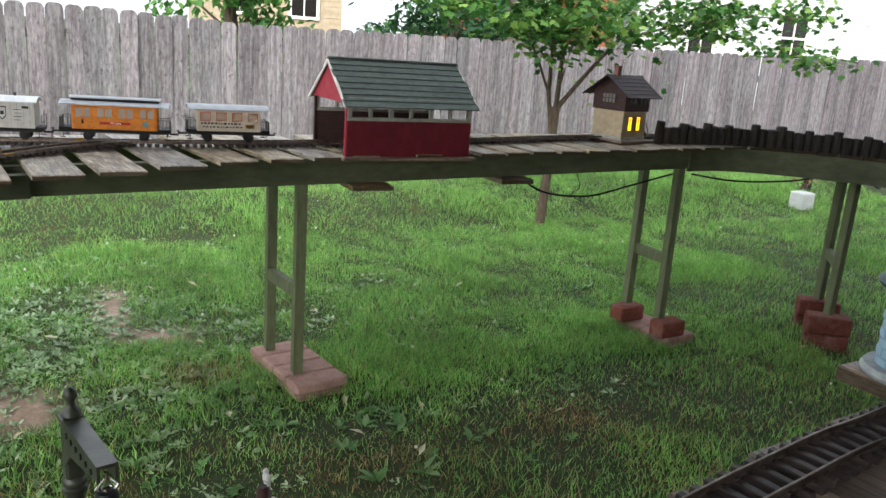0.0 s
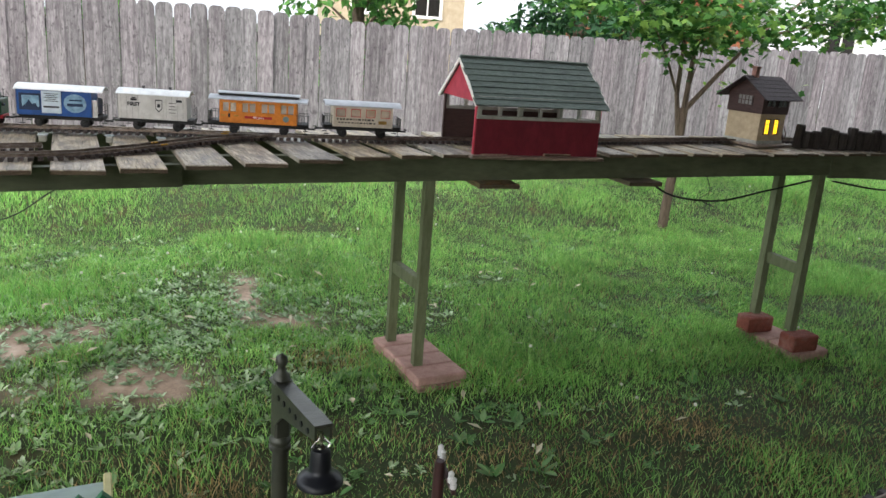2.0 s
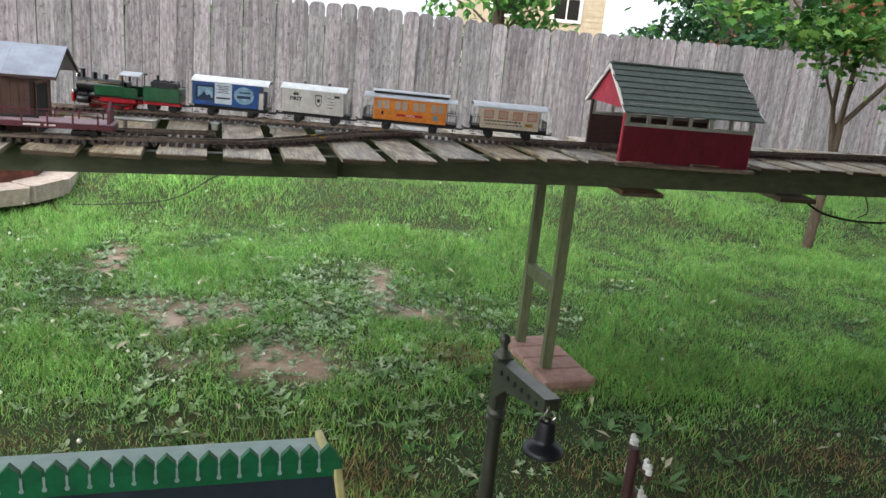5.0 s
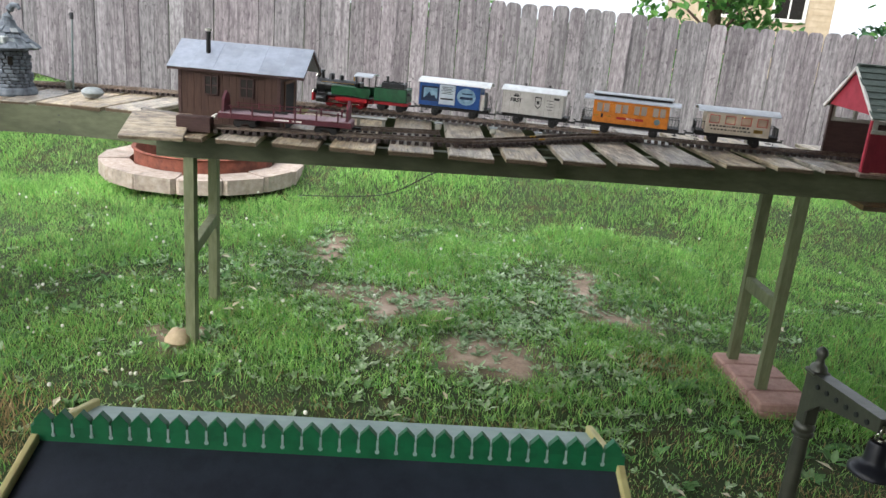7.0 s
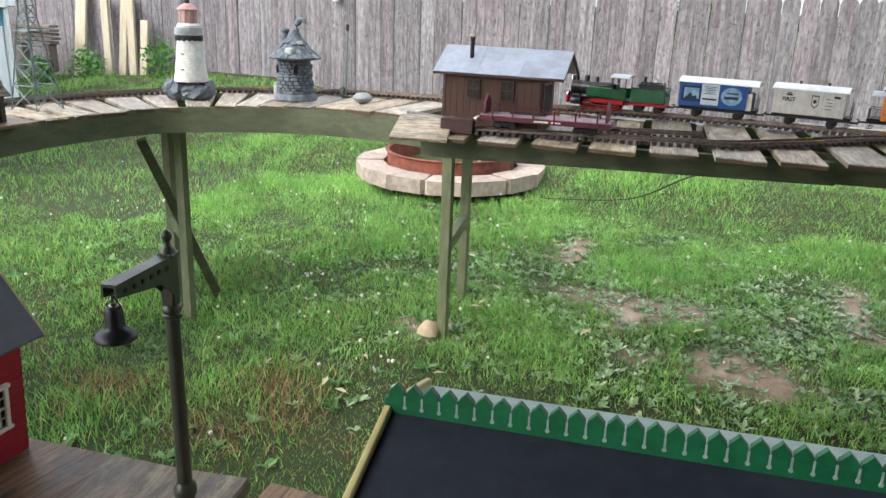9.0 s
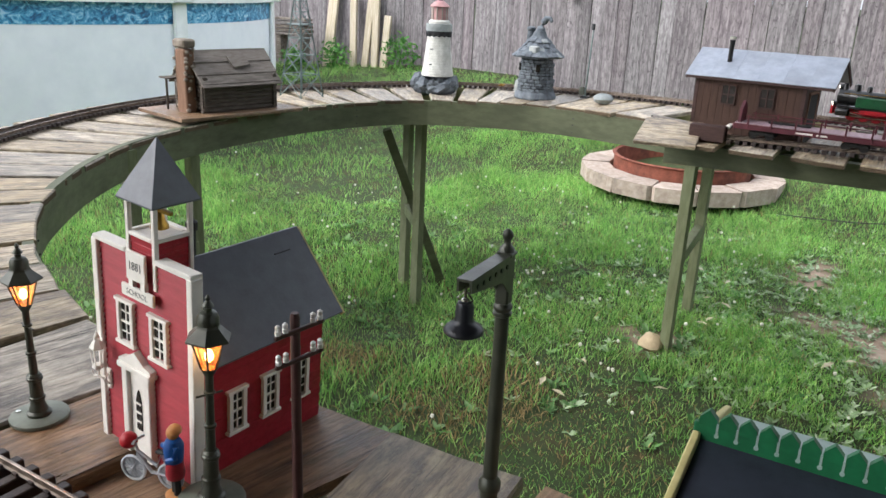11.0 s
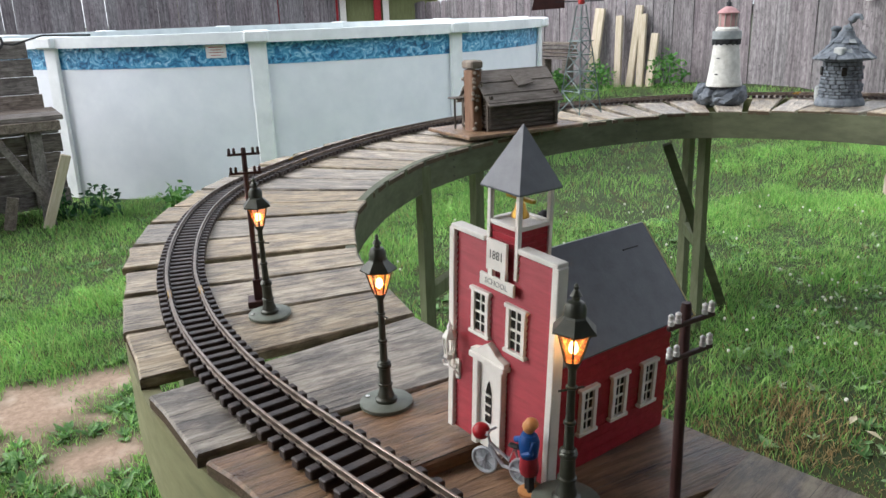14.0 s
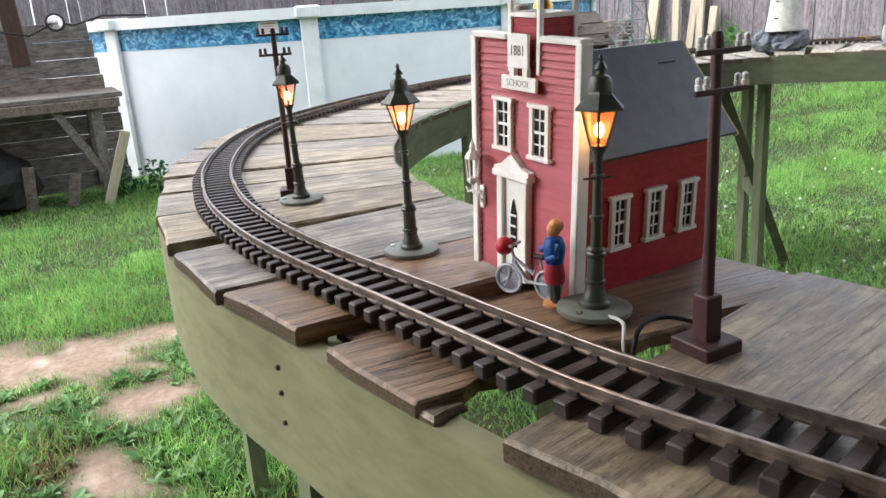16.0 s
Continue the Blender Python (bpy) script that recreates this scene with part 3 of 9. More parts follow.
def blades(name, places, material, h_lo, h_hi, w, label, lean=0.5, seed=3):
    """A sward of separate bent blades in one mesh."""
    rng = np.random.default_rng(seed)
    p = np.array(places)
    n = len(p)
    ang = rng.uniform(0, 2 * np.pi, n)
    hgt = rng.uniform(h_lo, h_hi, n) * p[:, 3]
    wid = w * rng.uniform(0.7, 1.4, n) * (0.6 + 0.4 * p[:, 3])
    la, ld = rng.uniform(0, 2 * np.pi, n), rng.uniform(0.1, lean, n) * hgt
    side = np.stack([np.cos(ang), np.sin(ang), 0 * ang], 1)
    over = np.stack([np.cos(la) * ld, np.sin(la) * ld, 0 * la], 1)
    up = np.array([0, 0, 1.0])
    base = p[:, :3]
    v = np.empty((n, 5, 3))
    v[:, 0] = base - side * wid[:, None] * 0.5
    v[:, 1] = base + side * wid[:, None] * 0.5
    mid = base + over * 0.35 + up * (hgt * 0.6)[:, None]
    v[:, 2] = mid + side * wid[:, None] * 0.4
    v[:, 3] = mid - side * wid[:, None] * 0.4
    v[:, 4] = base + over + up * hgt[:, None]
    me = bpy.data.meshes.new(name)
    me.vertices.add(n * 5)
    me.vertices.foreach_set("co", v.ravel())
    o = np.arange(n)[:, None] * 5
    loops = np.concatenate([o + [0, 1, 2, 3], o + [3, 2, 4]], 1).ravel()
    me.loops.add(n * 7)
    me.loops.foreach_set("vertex_index", loops.astype(np.int32))
    me.polygons.add(n * 2)
    starts = (np.arange(n)[:, None] * 7 + [0, 4]).ravel()
    me.polygons.foreach_set("loop_start", starts.astype(np.int32))
    me.update(calc_edges=True)
    me.materials.append(material)
    return tagged(new(name, me), label, "grass", kind="stuff")


WITHERED = [(-1.35, 2.30, 0.16, 0.10), (-1.16, 2.16, 0.18, 0.10), (-1.33, 1.97, 0.2, 0.1), (-1.87, 2.1, 0.2, 0.12), (0.85, 3.17, 0.13, 0.09), (1.2, 2.3, 0.25, 0.12), (2.0, 2.35, 0.3, 0.14), (0.4, 2.3, 0.2, 0.1), (-2.2, 0.2, 0.15, 0.1)]


def withered(x, y):
    """How far the grass has died back to straw here."""
    return max(0.9 * math.exp(-((x - cx) / rx) ** 2 - ((y - cy) / ry) ** 2) for cx, cy, rx, ry in WITHERED)


def scatter_grass():
    rng = random.Random(11)
    green, dry = [], []
    zones = [((-1.6, 3.6), (1.7, 3.6), 3700), ((-3.2, 4.6), (3.6, 5.2), 3000), ((-4.2, 8.5), (5.2, 7.5), 1700), ((-6.2, -1.6), (1.4, 3.6), 2300),
             ((-4.2, -0.9), (-0.3, 1.4), 3600), ((-6.4, -4.2), (-0.6, 1.4), 1600), ((3.6, 8.0), (1.8, 5.2), 1300), ((-1.0, 3.0), (1.0, 1.7), 1500), ((-9.0, -3.2), (3.6, 7.5), 500)]
    for (x0, x1), (y0, y1), dens in zones:
        for _ in range(int((x1 - x0) * (y1 - y0) * dens * 3.3)):
            x, y = rng.uniform(x0, x1), rng.uniform(y0, y1)
            if math.hypot(x + 7.95, y - 3.55) < 2.72 or math.hypot(x + 1.87, y - 5.55) < 0.6:
                continue
            b = bareness(x, y)
            if rng.random() < b * 1.05:
                continue
            thin = noise.noise(Vector((x * 1.6, y * 1.6, 9)))
            if y < 2.75 and -1.7 < x < 3.2 and rng.random() < 0.42 + 0.5 * noise.noise(Vector((x * 2.6, y * 2.6, 14))):
                continue
            if rng.random() < max(0.0, thin) * 0.4:
                continue
            tall = 0.5 + 0.9 * max(0.0, noise.noise(Vector((x * 1.5, y * 1.5, 21))) + 0.2) + 0.5 * noise.noise(Vector((x * 4.5, y * 4.5, 5)))
            far = 1.0 + 0.35 * max(0.0, (math.hypot(x, y) - 3.0) / 4)
            tall *= 1.0 - 0.45 * b
            if (y < 2.6 and x > -1.5 and rng.random() < 0.20) or (withered(x, y) > rng.random()):
                dry.append((x, y, gz(x, y) - 0.004, max(0.3, tall * 0.8)))
            elif rng.random() < 0.04:
                dry.append((x, y, gz(x, y) - 0.004, max(0.3, tall)))
            else:
                green.append((x, y, gz(x, y) - 0.004, max(0.3, tall * far)))
    blades("lawn_grass", green, M_GRASS, 0.024, 0.062, 0.0030, "thick green lawn grass over the whole yard", 1.3, 3)
    blades("dry_grass", dry, M_DRY, 0.03, 0.07, 0.0035, "straw-coloured dry grass in the thin lawn", 1.5, 4)


scatter_grass()


def weed_patch(name, spots, size, label, material, seed):
    """Broad-leaved lawn weeds: rosettes of pointed oval leaves."""
    rng = random.Random(seed)
    sh = Shape()
    for x, y, s in spots:
        z = gz(x, y)
        for k in range(rng.randint(5, 9)):
            a, el, ln = rng.uniform(0, 6.28), rng.uniform(0.25, 0.9), size * s * rng.uniform(0.6, 1.2)
            m = Matrix.Translation((x + rng.uniform(-0.01, 0.01), y + rng.uniform(-0.01, 0.01), z)) @ Matrix.Rotation(a, 4, "Z") @ Matrix.Rotation(-el, 4, "Y")
            w = ln * rng.uniform(0.16, 0.26)
            sh.add([(0, 0, 0), (ln * 0.35, w, ln * 0.02), (ln * 0.75, w * 0.8, -ln * 0.05), (ln, 0, -ln * 0.14), (ln * 0.75, -w * 0.8, -ln * 0.05), (ln * 0.35, -w, ln * 0.02)],
                   [(0, 1, 2, 3), (0, 3, 4, 5)], m)
    me = bpy.data.meshes.new(name)
    me.from_pydata(sh.v, [], sh.f)
    me.materials.append(material)
    return tagged(new(name, me), label, "weeds", kind="stuff")


def scatter_weeds():
    rng = random.Random(5)
    spots, pale = [], []
    for _ in range(1900):
        x, y = rng.uniform(-3.2, 3.4), rng.uniform(1.8, 5.0)
        if y < 2.8 and x > -1.5 and rng.random() < 0.55:
            continue
        if noise.noise(Vector((x * 1.3, y * 1.3, 33))) > 0.05 - 0.12 * (abs(x) < 1.2) and bareness(x, y) < 0.75:
            spots.append((x, y, rng.uniform(0.5, 1.1)))
    for _ in range(2300):
        x, y = rng.gauss(0.0, 0.8), rng.gauss(3.7, 0.6)
        pale.append((x, y, rng.uniform(0.5, 1.0)))
    for cx, cy, n, r in ((-0.98, 3.02, 16, 0.14), (-0.6, 3.1, 12, 0.15), (0.0, 2.55, 12, 0.25), (1.0, 3.05, 16, 0.1), (-1.6, 1.55, 24, 0.15), (1.35, 2.5, 14, 0.2), (-0.55, 1.0, 12, 0.1)):
        for _ in range(n):
            spots.append((rng.gauss(cx, r), rng.gauss(cy, r), rng.uniform(0.8, 1.4)))
    for _ in range(420):
        x, y = rng.uniform(-2.9, -1.75), rng.uniform(-0.4, 0.75)
        if bareness(x, y) < 0.35:
            spots.append((x, y, rng.uniform(0.6, 1.2)))
    for _ in range(420):
        x, y = rng.uniform(-5.5, -1.8), rng.uniform(-0.3, 3.5)
        if bareness(x, y) < 0.2:
            spots.append((x, y, rng.uniform(0.5, 1.0)))
    weed_patch("lawn_weeds", spots, 0.043, "broad green dandelion and plantain leaves in the lawn", M_WEED, 8)
    weed_patch("clover_patch", pale, 0.036, "pale flattened weeds round the bare soil", M_CLOVER, 9)
    sh = Shape()
    for _ in range(200):
        x, y = (rng.gauss(-1.9, 0.8), rng.gauss(3.4, 0.7)) if rng.random() < 0.6 else (rng.uniform(-6, 6), rng.uniform(1.5, 6.5))
        if math.hypot(x + 7.95, y - 3.55) < 2.75:
            continue
        sh.ball((x, y, gz(x, y) + rng.uniform(0.05, 0.085)), rng.uniform(0.005, 0.008), 6, 4)
    part("clover_flowers", sh, M_FLOWER)
    tagged(bpy.data.objects["clover_flowers"], "scattered white clover flower heads in the grass", "flowers", kind="stuff")
    sh = Shape()
    for _ in range(70):
        x, y = rng.uniform(-1.2, 2.4), rng.uniform(2.2, 4.4)
        a = rng.uniform(0, 6.28)
        m = Matrix.Translation((x, y, gz(x, y) + 0.035)) @ Matrix.Rotation(a, 4, "Z") @ Matrix.Rotation(rng.uniform(-0.5, 0.5), 4, "Y")
        s = rng.uniform(0.5, 1.0)
        sh.add([(-0.03 * s, 0, 0), (0, 0.012 * s, 0.006), (0.035 * s, 0, 0), (0, -0.012 * s, 0.004)], [(0, 1, 2, 3)], m)
    part("fallen_leaves", sh, surface("pale_dead_leaf", "c4bda4", "a89f82", 30, rough=0.8, bump=0))
    tagged(bpy.data.objects["fallen_leaves"], "curled pale dead leaves lying on the lawn", "leaves", kind="stuff")


scatter_weeds()


# ---- fence ----
FENCE_Y = 7.63


def picket_mesh(h, seed):
    rng = random.Random(seed)
    w, d = 0.0688, 0.009
    j = [rng.uniform(-0.003, 0.003) for _ in range(6)]
    poly = [(-w + j[0], 0), (w + j[1], 0), (w + j[2], h - 0.045), (w - 0.012, h - 0.014), (w - 0.036, h), (-w + 0.036, h + j[3]), (-w + 0.012, h - 0.014), (-w + j[4], h - 0.045)]
    me = Shape().prism(poly, "y", -d, d).mesh("picket")
    me.materials.append(M_PICKET)
    return me


def build_fence():
    rng = random.Random(2)
    meshes = [picket_mesh(1.30 + 0.012 * k, k) for k in range(7)]
    tall_meshes = [picket_mesh(2.0 + 0.015 * k, 20 + k) for k in range(3)]
    back = thing("wooden_fence", pose(0, FENCE_Y, 0), "weathered grey board fence with dog-eared pickets behind the lawn", "fence", kind="structure")
    x = -11.8
    k = 0
    while x < 17:
        gap = 0.1405 + rng.uniform(-0.001, 0.004)
        if abs(x - 7.72) < 0.07:
            x += 0.03
        top = 1.335 + 0.0145 * max(0, x) + 0.0016 * max(0, x - 6) ** 2 + rng.uniform(-0.008, 0.008) + (0.02 if x < 0 else 0) + 0.07 * min(1.0, max(0.0, (2.2 - x) / 1.5))
        me = meshes[k % 7]
        part("picket", me, M_PICKET, back, m=pose(x, rng.uniform(-0.004, 0.004), top - (1.30 + 0.012 * (k % 7)), rng.uniform(-0.6, 0.6), rng.uniform(-0.35, 0.35), 0))
        x += gap
        k += rng.randint(1, 3)
    for z in (0.55, 1.15):
        part("fence_rail", Shape().box((2.5, 0.04, z + 0.02), (29, 0.04, 0.085), 0.004), M_PICKET, back)
    side = thing("wooden_fence", pose(-12.0, 0, 0, 0, 0, 90), "weathered grey board fence beyond the swimming pool", "fence", kind="structure")
    x = -6.0
    while x < 7.6:
        part("picket", tall_meshes[k % 3], M_PICKET, side, m=pose(x, rng.uniform(-0.004, 0.004), 0.0 + rng.uniform(-0.01, 0.01), rng.uniform(-0.6, 0.6), rng.uniform(-0.4, 0.4), 0))
        x += 0.142
        k += rng.randint(1, 3)


build_fence()


# ---- railway trestle ----
MAIN = [(-0.1, 0.575), (-0.3, 0.53), (-0.47, 0.492), (-0.57, 0.482), (-0.70, 0.472), (-0.83, 0.461), (-0.94, 0.455), (-1.06, 0.456), (-1.22, 0.47), (-1.375, 0.50), (-1.545, 0.546),
        (-1.77, 0.634), (-2.0, 0.755), (-2.2, 0.914), (-2.42, 1.19), (-2.575, 1.44), (-2.70, 1.71), (-2.78, 2.02), (-2.79, 2.32), (-2.74, 2.62), (-2.60, 2.93), (-2.40, 3.18),
        (-2.12, 3.36), (-1.80, 3.45), (-1.44, 3.47), (-1.0, 3.43), (-0.6, 3.375), (-0.3, 3.335), (0.0, 3.295), (0.5, 3.19), (0.85, 3.125), (1.2, 3.10), (1.9, 3.09), (2.5, 3.13), (3.0, 3.14),
        (3.45, 3.06), (3.8, 2.82), (3.98, 2.42), (3.92, 2.0), (3.6, 1.6), (3.0, 1.25), (2.2, 0.98), (1.6, 0.86)]
NEAR_RIGHT = [(1.9, 0.92), (1.6, 0.855), (1.38, 0.83), (1.22, 0.811), (1.12, 0.804), (1.0, 0.787), (0.9, 0.772), (0.6, 0.72), (0.25, 0.65), (-0.1, 0.575)]
SIDING = [(-1.0, 2.715), (-0.7, 2.735), (-0.4, 2.76), (-0.05, 2.79), (0.08, 2.85), (0.2, 2.93), (0.4, 3.08), (0.62, 3.165)]
STUB = [(-0.5, 2.895), (-0.3, 2.91), (-0.09, 2.935)]


def rail_profile(side):
    o = side * 0.0237
    return [(o - 0.0028, 0.0105), (o - 0.0028, 0.0118), (o - 0.0008, 0.0125), (o - 0.0008, 0.0163), (o - 0.0016, 0.0171), (o - 0.0016, 0.0192), (o - 0.0011, 0.0197),
            (o + 0.0011, 0.0197), (o + 0.0016, 0.0192), (o + 0.0016, 0.0171), (o + 0.0008, 0.0163), (o + 0.0008, 0.0125), (o + 0.0028, 0.0118), (o + 0.0028, 0.0105)]


def sweep(prof, places, heads, lift=0.0):
    sh = Shape()
    n = len(prof)
    vs = []
    for p, h in zip(places, heads):
        s = Vector((h.y, -h.x, 0))
        z = zd(p.x, p.y) + lift
        vs += [(p.x + s.x * a, p.y + s.y * a, z + b) for a, b in prof]
    fs = []
    for k in range(len(places) - 1):
        for i in range(n):
            j = (i + 1) % n
            fs.append((k * n + i, k * n + j, (k + 1) * n + j, (k + 1) * n + i))
    fs += [tuple(reversed(range(n))), tuple(range((len(places) - 1) * n, len(places) * n))]
    return sh.add(vs, fs)


def tie_mesh():
    sh = Shape().box((0, 0, 0.0055), (0.081, 0.0118, 0.011), 0.0012)
    for s in (-1, 1):
        for q in (-1, 1):
            sh.box((s * 0.0237 + q * 0.0040, 0, 0.0120), (0.0026, 0.007, 0.0036), 0)
    me = sh.mesh("tie")
    me.materials.append(M_TIE)
    return me


TIE = tie_mesh()
TIE_COUNT = [0]


def lay_track(name, line, label, single=False, ties=0.0247, lift=0.001):
    places, heads = spline(line, 0.02)
    t = thing(name, pose(0, 0, 0), label, "railway track", kind="structure")
    part("rail", sweep(rail_profile(-1), places, heads, lift), M_RAIL, t)
    part("rail", sweep(rail_profile(1), places, heads, lift), M_RAIL, t)
    tp, th = spline(line, ties)
    rest = Shape()
    for p, h in zip(tp, th):
        m = Matrix.Translation((p.x, p.y, zd(p.x, p.y) + lift)) @ Matrix.Rotation(math.atan2(h.y, h.x) - math.pi / 2, 4, "Z")
        near = p.y < 1.5 and -2.3 < p.x < 1.4
        if near and TIE_COUNT[0] < 290:
            part("tie", TIE, M_TIE, t, m=m)
            TIE_COUNT[0] += 1
        else:
            rest.box((0, 0, 0.0055), (0.082, 0.0135, 0.011), 0, m)
    if rest.v:
        r = part("tie_row", rest, M_TIE, t)
        tagged(r, kind="stuff")
    for i in range(0, len(tp), 52):
        p, h = tp[i], th[i]
        for s in (-1, 1):
            sh = Shape().box((s * 0.0237, 0, 0.0165), (0.006, 0.026, 0.006), 0.001)
            part("rail_joiner", sh, M_BRASS, t, m=Matrix.Translation((p.x, p.y, zd(p.x, p.y) + lift)) @ Matrix.Rotation(math.atan2(h.y, h.x) - math.pi / 2, 4, "Z"))
    return t


lay_track("main_track", MAIN, "brown sectional garden railway track looping round the wooden trestle")
lay_track("near_track", NEAR_RIGHT, "brown garden railway track curving away on the near deck")
lay_track("siding_track", SIDING, "siding track branching off the main line by the hut", lift=0.0014)
lay_track("stub_track", STUB, "short stub of track beside the siding", lift=0.0012)


# beams under the deck: painted boards bent round the curves
INNER = [(-0.30, 0.815), (-0.60, 0.80), (-0.80, 0.765), (-0.95, 0.74), (-1.06, 0.733), (-1.22, 0.765), (-1.396, 0.823), (-1.54, 0.885), (-1.741, 1.0), (-1.969, 1.206), (-2.12, 1.39), (-2.224, 1.562), (-2.335, 1.87),
         (-2.365, 2.24), (-2.335, 2.5), (-2.21, 2.79), (-2.02, 2.92), (-1.82, 3.0), (-1.586, 3.04), (-1.3, 3.02), (-1.02, 2.95)]
OUTER = [(1.6, 0.69), (1.2, 0.665), (0.9, 0.62), (0.4, 0.53), (-0.1, 0.452), (-0.45, 0.423), (-0.6, 0.404), (-0.75, 0.389), (-0.9, 0.370), (-1.06, 0.367), (-1.27, 0.391), (-1.45, 0.432), (-1.7, 0.503), (-1.95, 0.612),
         (-2.2, 0.775), (-2.42, 0.98), (-2.60, 1.25), (-2.76, 1.55), (-2.87, 1.85), (-2.92, 2.2), (-2.88, 2.55), (-2.76, 2.9), (-2.55, 3.2), (-2.25, 3.43), (-1.9, 3.56), (-1.5, 3.61), (-1.0, 3.58), (-0.4, 3.5)]
RIGHT_IN = [(3.02, 2.935), (3.15, 2.925), (3.27, 2.885), (3.46, 2.745), (3.63, 2.565), (3.73, 2.44), (3.79, 2.25), (3.75, 1.95)]
RIGHT_OUT = [(2.9, 3.30), (3.4, 3.24), (3.85, 3.02), (4.14, 2.6), (4.14, 2.1), (3.9, 1.6), (3.3, 1.2)]


def bent_board(name, line, height, label, thick=0.02, drop=0.027, paint=None):
    places, heads = spline(line, 0.04)
    prof = [(-thick / 2, -drop - height), (-thick / 2, -drop), (thick / 2, -drop), (thick / 2, -drop - height)]
    t = thing(name, pose(0, 0, 0), label, "trestle beam", kind="structure")
    part("board", sweep(prof, places, heads), paint or M_OLIVE, t)
    sh = Shape()
    for i in range(12, len(places) - 6, 24):
        p, h = places[i], heads[i]
        s = Vector((h.y, -h.x, 0))
        for dz in (0.03, 0.055, 0.085):
            q = p + s * (thick / 2 + 0.001)
            sh.box((q.x, q.y, zd(p.x, p.y) - drop - dz), (0.0045, 0.0045, 0.0045), 0.001)
            q = p - s * (thick / 2 + 0.001)
            sh.box((q.x, q.y, zd(p.x, p.y) - drop - dz), (0.0045, 0.0045, 0.0045), 0.001)
    tagged(part("screw_heads", sh, M_DARKTRIM, t), kind="stuff")
    return t


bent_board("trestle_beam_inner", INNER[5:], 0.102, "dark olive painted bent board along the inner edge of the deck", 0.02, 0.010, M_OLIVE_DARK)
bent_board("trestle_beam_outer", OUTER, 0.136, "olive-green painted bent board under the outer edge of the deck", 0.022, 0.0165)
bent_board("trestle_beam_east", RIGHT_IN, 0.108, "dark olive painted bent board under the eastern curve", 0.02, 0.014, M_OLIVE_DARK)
bent_board("trestle_beam_far", RIGHT_OUT, 0.108, "olive-green painted outer board of the eastern curve")


def straight_beam(name, a, b, label, height=0.108, thick=0.038, drop=0.027):
    t = thing(name, pose(0, 0, 0), label, "trestle beam", kind="structure")
    d = Vector((b[0] - a[0], b[1] - a[1], 0))
    n = Vector((-d.y, d.x, 0)).normalized() * thick
    sh = Shape()
    vs = []
    for p, q in ((a, 0), (b, 0), (b, 1), (a, 1)):
        for z in (-drop - height, -drop):
            vs.append((p[0] + n.x * q, p[1] + n.y * q, zd(*p) + z))
    sh.add(vs, [(0, 2, 4, 6), (1, 7, 5, 3), (0, 1, 3, 2), (2, 3, 5, 4), (4, 5, 7, 6), (6, 7, 1, 0)])
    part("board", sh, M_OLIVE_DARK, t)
    return t


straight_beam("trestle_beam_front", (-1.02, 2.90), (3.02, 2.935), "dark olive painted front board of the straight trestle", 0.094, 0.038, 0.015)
straight_beam("trestle_beam_rear", (-0.4, 3.46), (2.9, 3.26), "olive-green painted rear board of the straight trestle")
straight_beam("trestle_beam_yard", (-1.02, 2.74), (0.30, 2.83), "olive-green painted joist under the siding deck", 0.07)


def post_pair(name, a, b, base, label, pad="slab", brace=0.37, lean=(0, 0), w=0.037):
    """Two square legs with a rung between them, on their footing."""
    t = thing(name, pose((a[0] + b[0]) / 2, (a[1] + b[1]) / 2, gz(*a)), label, "trestle leg", "trestle legs")
    o = Vector(((a[0] + b[0]) / 2, (a[1] + b[1]) / 2, gz(*a)))
    for p in (a, b):
        top = zd(*p) - 0.027 - 0.002
        z0 = gz(*p) + base
        q = (p[0] + lean[0] - o.x, p[1] + lean[1] - o.y)
        z0 = gz(p[0] + lean[0], p[1] + lean[1]) + base if lean != (0, 0) else z0
        c = w / 2
        sh = Shape()
        vs = [(p[0] - o.x + i * c, p[1] - o.y + j * c, top - o.z) for i, j in ((-1, -1), (1, -1), (1, 1), (-1, 1))]
        vs += [(q[0] + i * c, q[1] + j * c, z0 - o.z) for i, j in ((-1, -1), (1, -1), (1, 1), (-1, 1))]
        sh.add(vs, [(0, 1, 2, 3), (7, 6, 5, 4), (0, 4, 5, 1), (1, 5, 6, 2), (2, 6, 7, 3), (3, 7, 4, 0)])
        part("leg", sh, M_OLIVE_POST, t)
    d = Vector((b[0] - a[0], b[1] - a[1], 0))
    ang = math.atan2(d.y, d.x)
    part("rung", Shape().box((0, 0, 0), (d.length - w * 0.6, 0.034, 0.05), 0.003), M_OLIVE_POST, t, m=Matrix.Translation((lean[0] * 0.5, lean[1] * 0.5, brace)) @ Matrix.Rotation(ang, 4, "Z"))
    return t


post_pair("trestle_leg", (1.162, 2.962), (1.13, 3.22), 0.061, "olive-green pair of legs with a rung standing on pink pavers", brace=0.385)
post_pair("trestle_leg", (3.0, 2.968), (3.0, 3.20), 0.125, "olive-green pair of legs standing on bricks over a slab", brace=0.40, lean=(-0.06, -0.07))
post_pair("trestle_leg", (3.75, 2.58), (3.94, 2.78), 0.165, "olive-green pair of legs standing on upright bricks", brace=0.42)
post_pair("trestle_leg", (-0.985, 2.94), (-1.06, 3.38), 0.0, "olive-green pair of legs set straight into the lawn", brace=0.38)
post_pair("trestle_leg", (-2.22, 2.955), (-2.44, 3.14), -0.02, "olive-green pair of legs under the lighthouse curve", brace=0.36, lean=(0.14, -0.18))
post_pair("trestle_leg", (-2.195, 1.505), (-2.38, 1.86), -0.02, "olive-green pair of legs under the log cabin", brace=0.36)
